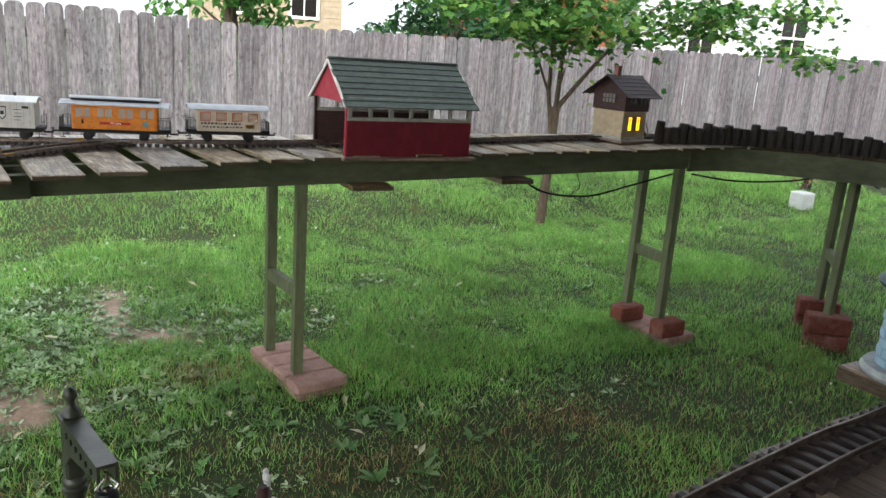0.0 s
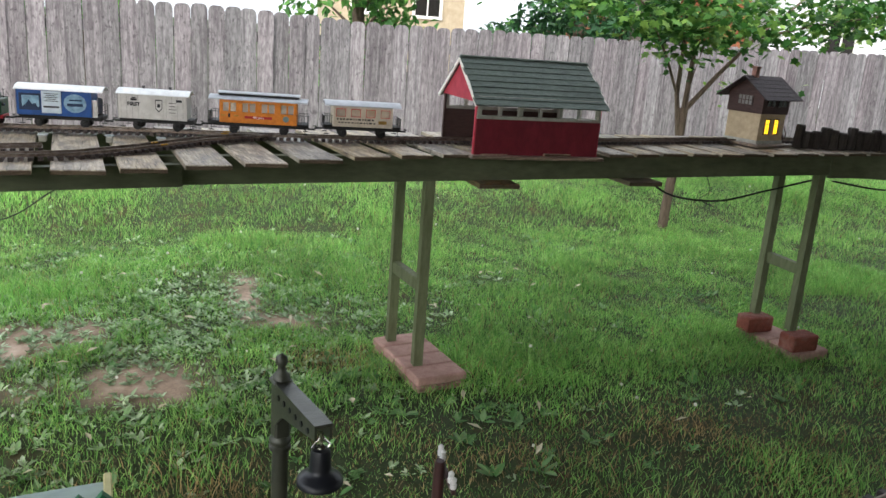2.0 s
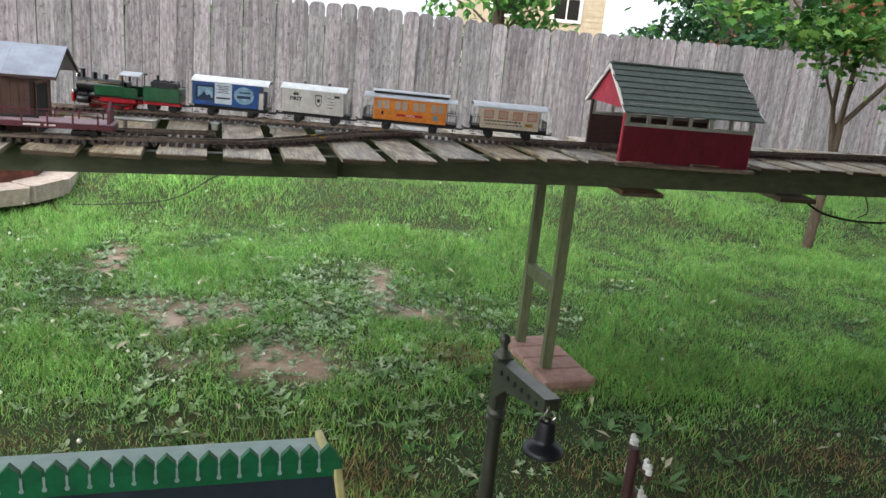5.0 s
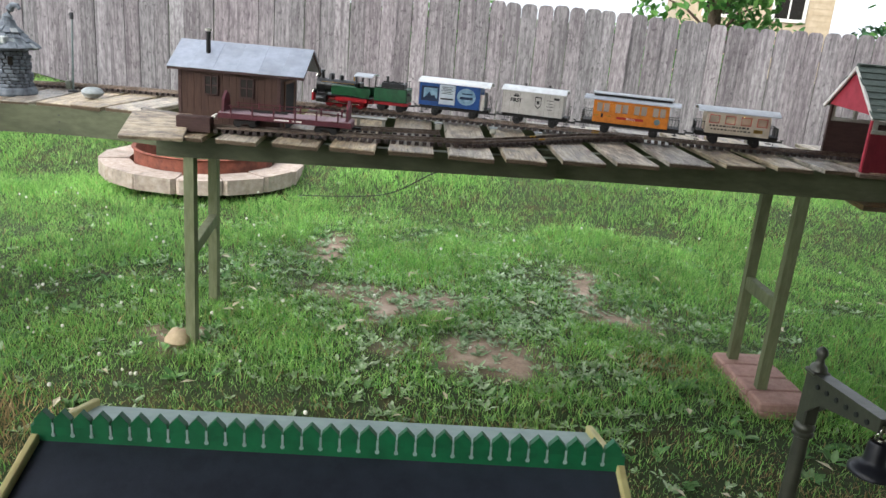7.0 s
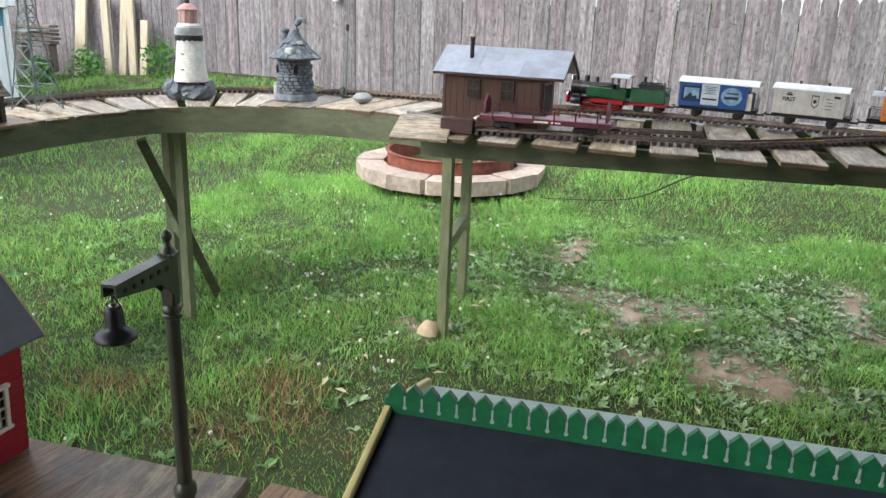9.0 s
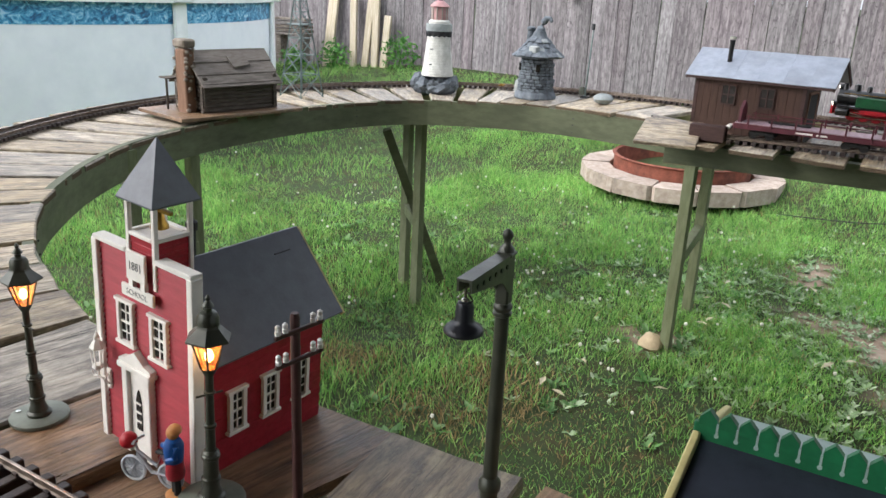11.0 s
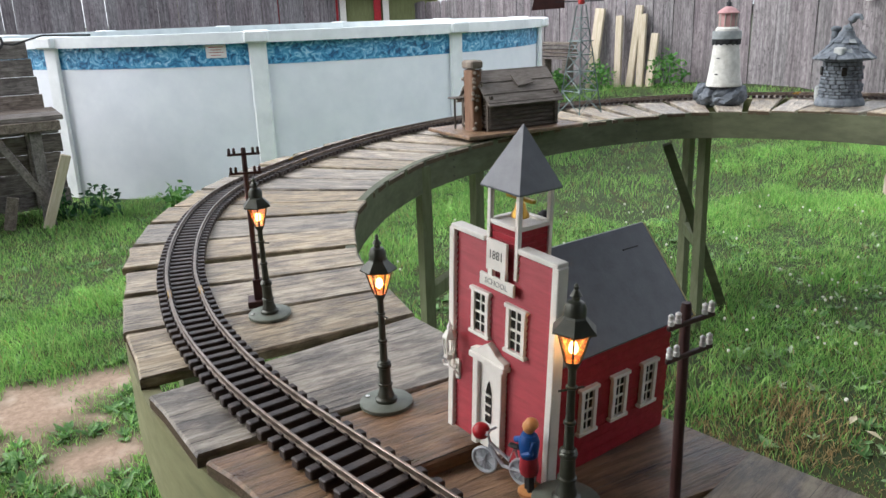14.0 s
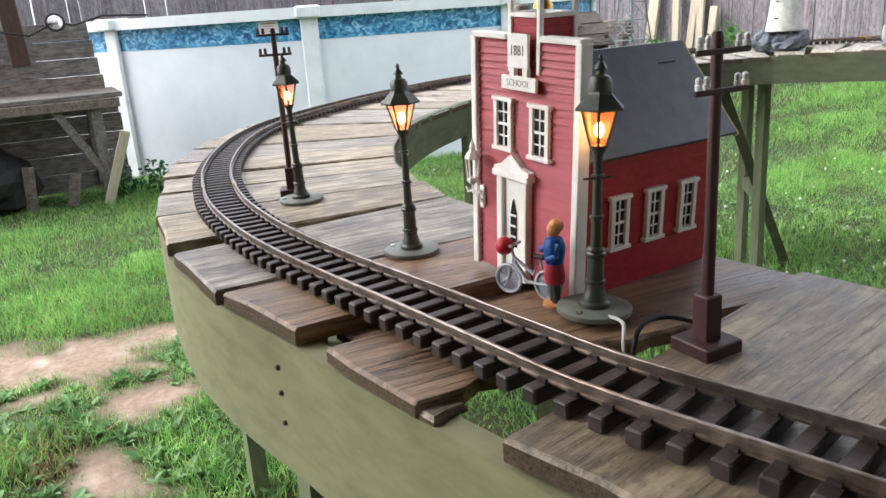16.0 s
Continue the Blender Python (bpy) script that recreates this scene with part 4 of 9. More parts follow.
post_pair("trestle_leg", (-0.83, 0.418), (-0.79, 0.70), -0.02, "olive-green pair of legs under the school deck", brace=0.36)
post_pair("trestle_leg", (-1.80, 0.60), (-1.62, 0.90), -0.02, "olive-green pair of legs under the western curve", brace=0.36)
post_pair("trestle_leg", (3.02, 1.16), (2.95, 1.36), -0.02, "olive-green pair of legs under the southern return", brace=0.36)
post_pair("trestle_leg", (0.65, 0.60), (0.60, 0.86), -0.02, "olive-green pair of legs under the near deck", brace=0.36)

brace = thing("diagonal_brace", pose(0, 0, 0), "dark green board leaning across the curve legs to the ground", "brace")
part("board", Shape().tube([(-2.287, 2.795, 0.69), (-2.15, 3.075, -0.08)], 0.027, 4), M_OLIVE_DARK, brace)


def paver(m, size, parent, name="paver", mat=None):
    return part(name, Shape().box((0, 0, size[2] / 2), size, 0.006), mat or M_CONCRETE, parent, m=m)


foot = thing("paver_footing", pose(1.20, 3.06, gz(1.2, 3.06) - 0.01, 0, 0, 8), "footing of pink concrete pavers in two courses on the grass", "footing")
for k in range(4):
    paver(pose(0, -0.165 + 0.11 * k, 0.038), (0.215, 0.106, 0.034), foot)
for k in range(2):
    paver(pose(0, -0.11 + 0.22 * k, 0), (0.205, 0.212, 0.036), foot)
foot2 = thing("paver_footing", pose(3.0, 2.99, gz(3, 2.99) - 0.012, 0, 0, 8), "footing of a pink concrete slab with two red bricks on it", "footing")
for k in range(2):
    paver(pose(0, -0.09 + 0.18 * k, 0), (0.20, 0.175, 0.055), foot2)
for y in (-0.125, 0.125):
    paver(pose(-0.055, y, 0.056, 0, 0, -6), (0.15, 0.09, 0.075), foot2, "brick", M_BRICK)
foot3 = thing("brick_footing", pose(3.84, 2.67, gz(3.8, 2.6) - 0.012, 0, 0, 46), "footing of four upright red bricks under the legs", "footing")
for x in (-0.14, 0.14):
    for z in (0, 0.09):
        paver(pose(x, 0, z, 0, 0, 3 * (1 if z else -2)), (0.105, 0.20, 0.086), foot3, "brick", M_BRICK)
foot4 = thing("boulder", pose(-1.035, 2.925, gz(-1, 2.93)), "pale stone half buried beside the trestle leg", "stone")
part("stone", Shape().ball((0, 0, 0.03), 0.048, 10, 7, 0.75, 0.25, 4), M_CREAM, foot4, smooth=True)


# ---- deck planks ----
def plank(parent, corners, z, thick, mat, seed, rot=0.0):
    """One sawn board from its four corners in plan, its ends a little worn."""
    rng = random.Random(seed)
    c = Vector((sum(p[0] for p in corners) / 4, sum(p[1] for p in corners) / 4, z))
    a, b = Vector((*corners[0], 0)), Vector((*corners[1], 0))
    ang = math.atan2(b.y - a.y, b.x - a.x)
    inv = Matrix.Rotation(-ang, 4, "Z")
    loc = [inv @ (Vector((*p, z)) - c) for p in corners]
    pts = []
    for i in range(4):
        p, q = loc[i], loc[(i + 1) % 4]
        pts.append(p)
        if i == 0 and rot:
            # a rotten long edge, eaten away in bites
            for k in range(1, 15):
                pts.append(p.lerp(q, k / 22) + Vector((0, rot * (rng.random() ** 2 + (0.5 if k in (3, 4, 7) else 0.0)), 0)))
        elif (q - p).length > 0.2:
            pts.append(p.lerp(q, 0.5) + Vector((0, rng.uniform(-0.003, 0.003), 0)))
        else:
            pts.append(p.lerp(q, rng.uniform(0.3, 0.7)) + (p.lerp(q, 0.5)).normalized() * rng.uniform(-0.006, 0.002))
    n = len(pts)
    mid = sum(pts, Vector()) / n
    e = 0.003
    vs = [(p.x, p.y, -thick) for p in pts] + [(p.x, p.y, -e) for p in pts]
    for p in pts:
        q = p + (mid - p).normalized() * e
        vs.append((q.x, q.y, 0.0))
    fs = [tuple(reversed(range(n))), tuple(range(2 * n, 3 * n))]
    for r in range(2):
        for i in range(n):
            j = (i + 1) % n
            fs.append((r * n + i, r * n + j, (r + 1) * n + j, (r + 1) * n + i))
    me = bpy.data.meshes.new("plank")
    me.from_pydata(vs, [], fs)
    me.materials.append(mat)
    me.materials.append(M_EDGE_SHADE)
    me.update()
    # Ends, and sides of thick boards, coloured darker: end grain plus painted shade.
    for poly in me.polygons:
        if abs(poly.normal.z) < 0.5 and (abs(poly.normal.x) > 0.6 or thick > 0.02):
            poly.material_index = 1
    ob = new("plank", me)
    ob.parent = parent
    ob.matrix_local = Matrix.Translation(c) @ Matrix.Rotation(ang, 4, "Z") @ Matrix.Rotation(radians(rng.uniform(-0.5, 0.5)), 4, "X")
    return ob


deck = thing("trestle_deck", pose(0, 0, 0), "weathered grey cross planks of the railway deck with dark gaps", "deck", kind="structure")


def inward(h):
    return Vector((h.y, -h.x, 0))


def ray_to(line, p, d, most=0.9):
    """How far from p along d the line is crossed."""
    best = most
    for a, b in zip(line, line[1:]):
        e = b - a
        den = d.x * e.y - d.y * e.x
        if abs(den) < 1e-9:
            continue
        w = a - p
        t = (w.x * e.y - w.y * e.x) / den
        u = (w.x * d.y - w.y * d.x) / den
        if -0.02 <= u <= 1.02 and 0.02 < t < best:
            best = t
    return best


def curve_planks():
    rng = random.Random(7)
    inner, _ = spline(INNER, 0.05)
    outer, _ = spline(OUTER, 0.05)
    line = [p for p in MAIN if p[0] < -0.35 and not (p[1] > 2.0 and p[0] > -1.0)]
    line = line[:line.index((-1.44, 3.47)) + 1] + [(-1.02, 3.43)]
    places, heads = spline(line, 0.01)
    i, seed = 64, 100
    # the first boards past the gap, the end one sunk and rotten
    plank(deck, [(-0.565, 0.397), (-0.524, 0.79), (-0.675, 0.775), (-0.686, 0.386)], zd(-0.62, 0.5) - 0.004, 0.0125, M_DECKD, 91, 0.012)
    plank(deck, [(-0.672, 0.422), (-0.672, 0.76), (-0.752, 0.74), (-0.752, 0.422)], zd(-0.71, 0.5) - 0.0175, 0.010, M_DECKD, 95)
    plank(deck, [(-0.548, 0.401), (-0.552, 0.43), (-0.585, 0.436), (-0.58, 0.398)], zd(-0.56, 0.42) - 0.0105, 0.006, M_DECKL, 92)
    plank(deck, [(-0.738, 0.380), (-0.716, 0.775), (-0.862, 0.745), (-0.872, 0.359)], zd(-0.8, 0.5), 0.0155, M_DECKD, 93)
    plank(deck, [(-0.897, 0.357), (-0.872, 0.742), (-1.068, 0.735), (-1.060, 0.355)], zd(-0.97, 0.5) - 0.001, 0.0155, M_DECK, 94)
    while i < len(places) - 14:
        w = int(rng.uniform(16.6, 18.9))
        j = min(len(places) - 1, i + w)
        ends = []
        skew = rng.uniform(-0.012, 0.012)
        push = rng.uniform(-0.02, 0.035)
        for k in (i, j):
            s = inward(heads[k])
            # left of travel is outside the bend
            ends.append((places[k], s))
        cs = []
        near = places[i].y < 0.62 and places[i].x > -1.15
        for (p, s), sign in zip(ends, (1, -1)):
            li = ray_to(inner, p, s) + (0.012 if near else 0.008 + push * 0.2)
            lo = ray_to(outer, p, -s, 0.4) + (0.006 if near else 0.010) + push * 0.3
            cs.append((p + s * li + heads[i] * skew, p - s * lo))
        gap = 0.010 if not near else 0.012
        g = heads[i] * gap
        wide = rng.uniform(0.8, 1.7) if near else rng.uniform(1.0, 2.8)
        c0, c1 = cs[0][1] + g * wide, cs[0][0] + g * 0.9
        c2, c3 = cs[1][0] - g * 0.9, cs[1][1] - g * wide
        z = zd(places[i].x, places[i].y) + rng.uniform(-0.003, 0.0)
        mat = M_DECKD if places[i].x > -0.93 and places[i].y < 0.7 else M_DECK
        plank(deck, [(c0.x, c0.y), (c1.x, c1.y), (c2.x, c2.y), (c3.x, c3.y)], z, 0.0155, mat, seed)
        seed += 1
        i = j
    # far straight and yard
    x = -1.00
    while x < 3.35:
        w = rng.uniform(0.125, 0.145) if x < 0.9 else rng.uniform(0.10, 0.125)
        yf = 2.60 + 0.09 * max(0, x + 0.3) if x < 0.35 else 2.70 + 0.17 * min(1, (x - 0.35) / 0.7)
        if x > 1.05:
            yf = 2.868
        yf += rng.uniform(-0.012, 0.012)
        yb = 3.52 - 0.055 * max(0, x) if x < 2.9 else 3.33
        slew = 0.045 if x < 1.2 else 0.02
        z = zd(x, 3.0) + rng.uniform(-0.003, 0.0)
        plank(deck, [(x + slew, yf), (x - slew, yb), (x - slew + w, yb), (x + slew + w, yf + rng.uniform(-0.012, 0.012))], z, 0.014, M_DECK, seed)
        seed += 1
        x += w + (rng.uniform(0.035, 0.05) if x < 1.2 else rng.uniform(0.008, 0.03))
    # planks across the stringers in the gap ends, seen below the front beam
    for xx, ww in ((1.32, 0.16), (1.95, 0.15)):
        plank(deck, [(xx, 2.86), (xx, 3.3), (xx + ww, 3.3), (xx + ww, 2.86)], zd(xx, 2.9) - 0.110, 0.018, M_DECKD, seed)
        seed += 1
    # eastern curve
    places, heads = spline([(3.05, 3.14), (3.45, 3.06), (3.8, 2.82), (3.98, 2.42), (3.92, 2.0), (3.6, 1.6)], 0.01)
    for i in range(22, len(places) - 14, 14):
        p, h, q, g = places[i], heads[i], places[i + 13], heads[i + 13]
        s, r = inward(h), inward(g)
        plank(deck, [tuple((p - s * 0.16)[:2]), tuple((p + s * 0.215)[:2]), tuple((q + r * 0.215)[:2]), tuple((q - r * 0.16)[:2])], zd(p.x, p.y), 0.024, M_DECK, seed)
        seed += 1
    plank(deck, [(1.375, 0.80), (1.375, 0.985), (1.53, 0.985), (1.53, 0.80)], zd(1.45, 0.9) - 0.001, 0.024, M_DECKD, 77)
    # southern return
    places, heads = spline([(3.92, 2.0), (3.6, 1.6), (3.0, 1.25), (2.2, 0.98), (1.6, 0.86)], 0.01)
    for i in range(42, len(places) - 16, 15):
        p, h, q, g = places[i], heads[i], places[i + 14], heads[i + 14]
        s, r = inward(h), inward(g)
        plank(deck, [tuple((p - s * 0.14)[:2]), tuple((p + s * 0.10)[:2]), tuple((q + r * 0.10)[:2]), tuple((q - r * 0.14)[:2])], zd(p.x, p.y), 0.024, M_DECK, seed)
        seed += 1
    # near deck
    plank(deck, [(-0.482, 0.409), (-0.548, 0.778), (-0.398, 0.797), (-0.335, 0.430)], zd(-0.45, 0.6), 0.0155, M_DECKL, 3)
    x = -0.362
    while x < 1.5:
        w = rng.uniform(0.13, 0.15)
        if -0.47 < x < -0.44:
            x += 0.02
        yc = 0.575 + 0.2 * (x + 0.1)
        if x > 1.0:
            yc = 0.795 + 0.1 * (x - 1.0)
        y0, y1 = yc - 0.125 + rng.uniform(-0.01, 0.01), max(0.79, yc + 0.14) + rng.uniform(-0.015, 0.02)
        if -0.3 < x < 0.3:
            y1 = 0.93 + rng.uniform(-0.01, 0.01)
        elif x > 0.38 and x < 0.8:
            y1 = yc + 0.04 + rng.uniform(-0.008, 0.004)
        elif x >= 0.8:
            y1 = yc + 0.055
        plank(deck, [(x + 0.012, y0), (x - 0.012, y1), (x - 0.012 + w, y1 + 0.01), (x + 0.012 + w, y0 + 0.02)], zd(x, 0.6), 0.0155, M_DECKD, seed)
        seed += 1
        x += w + rng.uniform(0.008, 0.02)


curve_planks()
stringer = thing("deck_stringer", pose(0, 0, 0), "pale olive painted stringer under the gap in the near planks", "stringer", kind="structure")
for y in (0.692, 0.748):
    part("board", Shape().box((-0.56, y, 0.797), (0.40, 0.05, 0.03), 0.003), M_TRIM, stringer)


# ---- lettering ----
def letters(text, size, material, parent, m, name="lettering", bold=0.0, xs=1.0):
    cu = bpy.data.curves.new(name, "FONT")
    cu.body, cu.size, cu.align_x, cu.align_y = text, size, "CENTER", "CENTER"
    cu.extrude, cu.offset, cu.resolution_u = size * 0.02, bold, 2
    tmp = bpy.data.objects.new("tmp", cu)
    scene.collection.objects.link(tmp)
    bpy.context.view_layer.update()
    me = bpy.data.meshes.new_from_object(tmp.evaluated_get(bpy.context.evaluated_depsgraph_get()))
    bpy.data.objects.remove(tmp)
    me.materials.clear()
    me.materials.append(material)
    ob = new(name, me)
    ob.parent = parent
    ob.matrix_local = m @ Matrix.Diagonal((xs, 1, 1, 1))
    return ob


def on_deck(x, y, yaw=0.0, lift=0.0):
    return pose(x, y, zd(x, y) + lift, 0, 0, yaw)


# ---- covered shed over the main line ----
def covered_shed():
    t = thing("covered_shed", pose(1.543, 3.05, zd(1.53, 3.05) - 0.012), "barn-red covered railway shed with white trim and grey slatted roof", "model shed")
    L, W, H1, H2 = 0.498, 0.34, 0.128, 0.198
    for s in (-1, 1):
        # Far wall and its corners are dark brown to paint in the interior's shade.
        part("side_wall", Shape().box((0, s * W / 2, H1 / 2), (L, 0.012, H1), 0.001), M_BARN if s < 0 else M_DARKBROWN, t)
        part("sill", Shape().box((0, s * W / 2, H1 + 0.006), (L + 0.004, 0.018, 0.012), 0.001), M_TRIM_OLD, t)
        for k in range(7):
            x = -L / 2 + 0.008 + k * (L - 0.016) / 6
            part("window_post", Shape().box((x, s * W / 2, (H1 + H2) / 2 + 0.006), (0.017 if k % 2 == 0 else 0.012, 0.014, H2 - H1 - 0.012), 0.001), M_TRIM_OLD, t)
        part("eave_plate", Shape().box((0, s * W / 2, H2 + 0.004), (L, 0.014, 0.012), 0.001), M_TRIM_OLD, t)
        for e in (-1, 1):
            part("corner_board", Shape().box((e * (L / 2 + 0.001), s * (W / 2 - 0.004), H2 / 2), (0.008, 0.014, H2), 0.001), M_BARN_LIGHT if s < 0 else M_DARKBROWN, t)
    ridge = 0.328
    slope = math.atan2(ridge - H2 - 0.004, W / 2)
    for e in (-1, 1):
        poly = [(-W / 2 - 0.02, H2 - 0.008), (W / 2 + 0.02, H2 - 0.008), (0, ridge - 0.006)]
        part("gable", Shape().prism([(-W / 2 + 0.03, H2 + 0.004), (W / 2 - 0.03, H2 + 0.004), (0, ridge - 0.02)] if e > 0 else [(-W / 2 - 0.005, H2 - 0.012), (W / 2 + 0.005, H2 - 0.012), (0, ridge - 0.012)], "x", e * (L / 2 + 0.004) - 0.004, e * (L / 2 + 0.004) + 0.004), M_BARN_LIGHT, t)
        for s in (-1, 1):
            ln = (W / 2 + 0.03) / math.cos(slope)
            part("barge_board", Shape().box((0, 0, 0), (0.007, ln, 0.014), 0.001), M_TRIM, t,
                 m=Matrix.Translation((e * (L / 2 + 0.016), s * (W / 4 + 0.015), (ridge + H2) / 2 - 0.012)) @ Matrix.Rotation(-s * slope, 4, "X"))
    rng = random.Random(4)
    rows = 8
    ln = (W / 2 + 0.035) / math.cos(slope)
    for s in (-1, 1):
        for k in range(rows):
            d = (k + 0.5) / rows * ln
            y, z = s * d * math.cos(slope), ridge - d * math.sin(slope)
            part("roof_slat", Shape().box((rng.uniform(-0.004, 0.004), 0, 0), (L + 0.03 + rng.uniform(0, 0.01), ln / rows + 0.012, 0.006), 0.001), M_SHINGLE, t,
                 m=Matrix.Translation((0, y, z + 0.004)) @ Matrix.Rotation(-s * (slope - radians(7)), 4, "X"))
    part("ridge_cap", Shape().box((0, 0, ridge + 0.008), (L + 0.03, 0.02, 0.008), 0.002), M_SHINGLE, t)
    part("ledge_board", Shape().box((0, -W / 2 - 0.022, -0.006), (L + 0.04, 0.03, 0.012), 0.002), M_DECKD, t)


covered_shed()


# ---- engine hut with tin roof ----
def engine_hut():
    x0, x1, yf, yb = -0.975, -0.575, 2.82, 3.03
    t = thing("engine_hut", pose((x0 + x1) / 2, (yf + yb) / 2, zd(-0.77, 2.92) - 0.002), "brown wooden engine hut with pale tin roof and stovepipe", "model hut")
    L, W, H, R = x1 - x0, yb - yf, 0.196, 0.262
    # the walls stop short of the roof's eastern end
    wl, wr = -L / 2 + 0.008, L / 2 - 0.058
    for s in (-1, 1):
        n = 14
        for k in range(n):
            part("wall_board", Shape().box((wl + (k + 0.5) * (wr - wl) / n, s * W / 2, H / 2), ((wr - wl) / n - 0.0004, 0.008 + 0.0004 * (k % 2), H), 0.0003), M_BROWN, t)
    for e, xe in ((-1, wl), (1, wr)):
        part("end_wall", Shape().prism([(-W / 2, 0), (W / 2, 0), (W / 2, H), (0, R - 0.006), (-W / 2, H)], "x", xe - 0.004, xe + 0.004), M_BROWN, t)
        part("corner_post", Shape().box((xe, -W / 2, H / 2), (0.012, 0.012, H), 0.001), M_DARKBROWN, t)
    # Flat black panel in place of the open doorway's dark interior.
    part("door", Shape().box((wr + 0.005, 0.0, 0.075), (0.004, 0.11, 0.15), 0.001), M_DARKVOID, t)
    part("door_frame", Shape().box((wr + 0.006, -0.06, 0.078), (0.006, 0.009, 0.158), 0.001).box((wr + 0.006, 0.06, 0.078), (0.006, 0.009, 0.158), 0.001).box((wr + 0.006, 0, 0.158), (0.006, 0.13, 0.009), 0.001), M_CLAY, t)
    for wx in (-0.085, 0.035):
        w = part("window", Shape().box((wx, -W / 2 - 0.005, 0.135), (0.042, 0.006, 0.058), 0.001), M_WIN_DARK, t)
        sh = Shape()
        for dx in (-0.022, 0, 0.022):
            sh.box((wx + dx, -W / 2 - 0.008, 0.135), (0.004, 0.005, 0.062))
        for dz in (-0.03, 0, 0.03):
            sh.box((wx, -W / 2 - 0.008, 0.135 + dz), (0.048, 0.005, 0.004))
        part("window_frame", sh, M_DARKBROWN, w)
    slope = math.atan2(R - H, W / 2)
    ln = (W / 2 + 0.026) / math.cos(slope)
    for s in (-1, 1):
        for k in range(6):
            lx = (L + 0.055) / 6
            part("roof_sheet", Shape().box((-(L + 0.055) / 2 + lx * (k + 0.5), 0, 0.0008 * (k % 2)), (lx + 0.003, ln, 0.003), 0.0006), M_TIN, t,
                 m=Matrix.Translation((0, s * (W / 4 + 0.011), (R + H) / 2 - 0.001)) @ Matrix.Rotation(-s * slope, 4, "X"))
    for e in (-1, 1):
        for s in (-1, 1):
            part("barge_board", Shape().box((0, 0, 0), (0.005, ln, 0.010), 0.001), M_DARKBROWN, t,
                 m=Matrix.Translation((e * (L / 2 + 0.025), s * (W / 4 + 0.011), (R + H) / 2 - 0.008)) @ Matrix.Rotation(-s * slope, 4, "X"))
    part("fascia", Shape().box((0, -W / 2 - 0.021, H - 0.013), (L + 0.05, 0.004, 0.010), 0.001), M_DARKBROWN, t)
    pipe = part("stovepipe", Shape().lathe([(0.0075, 0.20), (0.0075, 0.295), (0.0085, 0.296), (0.0085, 0.302)], 12, (-0.115, -0.055, 0)), M_BLACKM, t, smooth=True)
    part("cap", Shape().lathe([(0.011, 0.305), (0.0105, 0.312), (0.002, 0.314)], 12, (-0.115, -0.055, 0)), M_TRIM_OLD, pipe, "pale pipe cap", True)


engine_hut()
ramp = thing("loading_ramp", on_deck(-0.97, 2.70, -12), "worn plank ramp with a dark end block beside the hut", "ramp")
part("sloping_plank", Shape().box((-0.02, -0.03, 0.012), (0.19, 0.22, 0.012), 0.002), M_DECK, ramp, m=pose(0, 0, 0.01, 12, 0, 25))
part("end_block", Shape().box((0.10, -0.02, 0.03), (0.11, 0.04, 0.05), 0.003), M_DARKBROWN, ramp, m=pose(0, 0, 0.0, 0, 0, 18))
part("buffer_beam", Shape().box((0.155, 0.02, 0.052), (0.014, 0.055, 0.012), 0.002), M_TRIM, ramp, m=pose(0, 0, 0, 0, 0, 18))
part("loose_board", Shape().box((-0.14, 0.16, 0.012), (0.20, 0.018, 0.012), 0.002), M_OLDWOOD, ramp, m=pose(0, 0, 0.01, 0, 0, -6))


# ---- rolling stock ----
def wheelset(parent, x, spoked=False, r=0.0145):
    for s in (-1, 1):
        m = Matrix.Translation((x, s * 0.0225, r)) @ Matrix.Rotation(radians(90), 4, "X")
        w = part("wheel", Shape().lathe([(r + 0.0018, -0.0035 * s - 0.0008), (r + 0.0018, -0.0035 * s + 0.0008), (r, -0.002 * s), (r, 0.0028), (r * 0.8, 0.003), (r * 0.75, 0.0012), (r * 0.3, 0.0012), (r * 0.28, 0.0035), (0.001, 0.0036)], 18), M_BLACKM, parent, m=m, smooth=True)
    part("axle", Shape().tube([(x, -0.022, r), (x, 0.022, r)], 0.002, 6), M_BLACKM, parent)


def running_gear(t, L, wheels, steps=True):
    part("underframe", Shape().box((0, 0, 0.0335), (L, 0.066, 0.009), 0.001).box((0, 0.026, 0.028), (L * 0.96, 0.006, 0.008)).box((0, -0.026, 0.028), (L * 0.96, 0.006, 0.008)), M_BLACKM, t)
    for x in wheels:
        wheelset(t, x)
        for s in (-1, 1):
            part("axle_guard", Shape().prism([(x - 0.016, 0.032), (x + 0.016, 0.032), (x + 0.007, 0.013), (x - 0.007, 0.013)], "y", s * 0.0295 - 0.002, s * 0.0295 + 0.002).box((x, s * 0.032, 0.017), (0.011, 0.006, 0.010), 0.001), M_BLACKM, t)
    for e in (-1, 1):
        part("coupler", Shape().box((e * (L / 2 + 0.010), 0, 0.024), (0.03, 0.012, 0.006), 0.001).tube([(e * (L / 2 + 0.022), -0.010, 0.030), (e * (L / 2 + 0.030), 0, 0.031), (e * (L / 2 + 0.022), 0.010, 0.030)], 0.0018, 6), M_BLACKM, t)
        for s in (-1, 1):
            part("step", Shape().tube([(e * (L / 2 - 0.012), s * 0.034, 0.030), (e * (L / 2 - 0.012), s * 0.037, 0.010)], 0.0012, 5).box((e * (L / 2 - 0.012), s * 0.039, 0.010), (0.018, 0.009, 0.0025)), M_BLACKM, t)


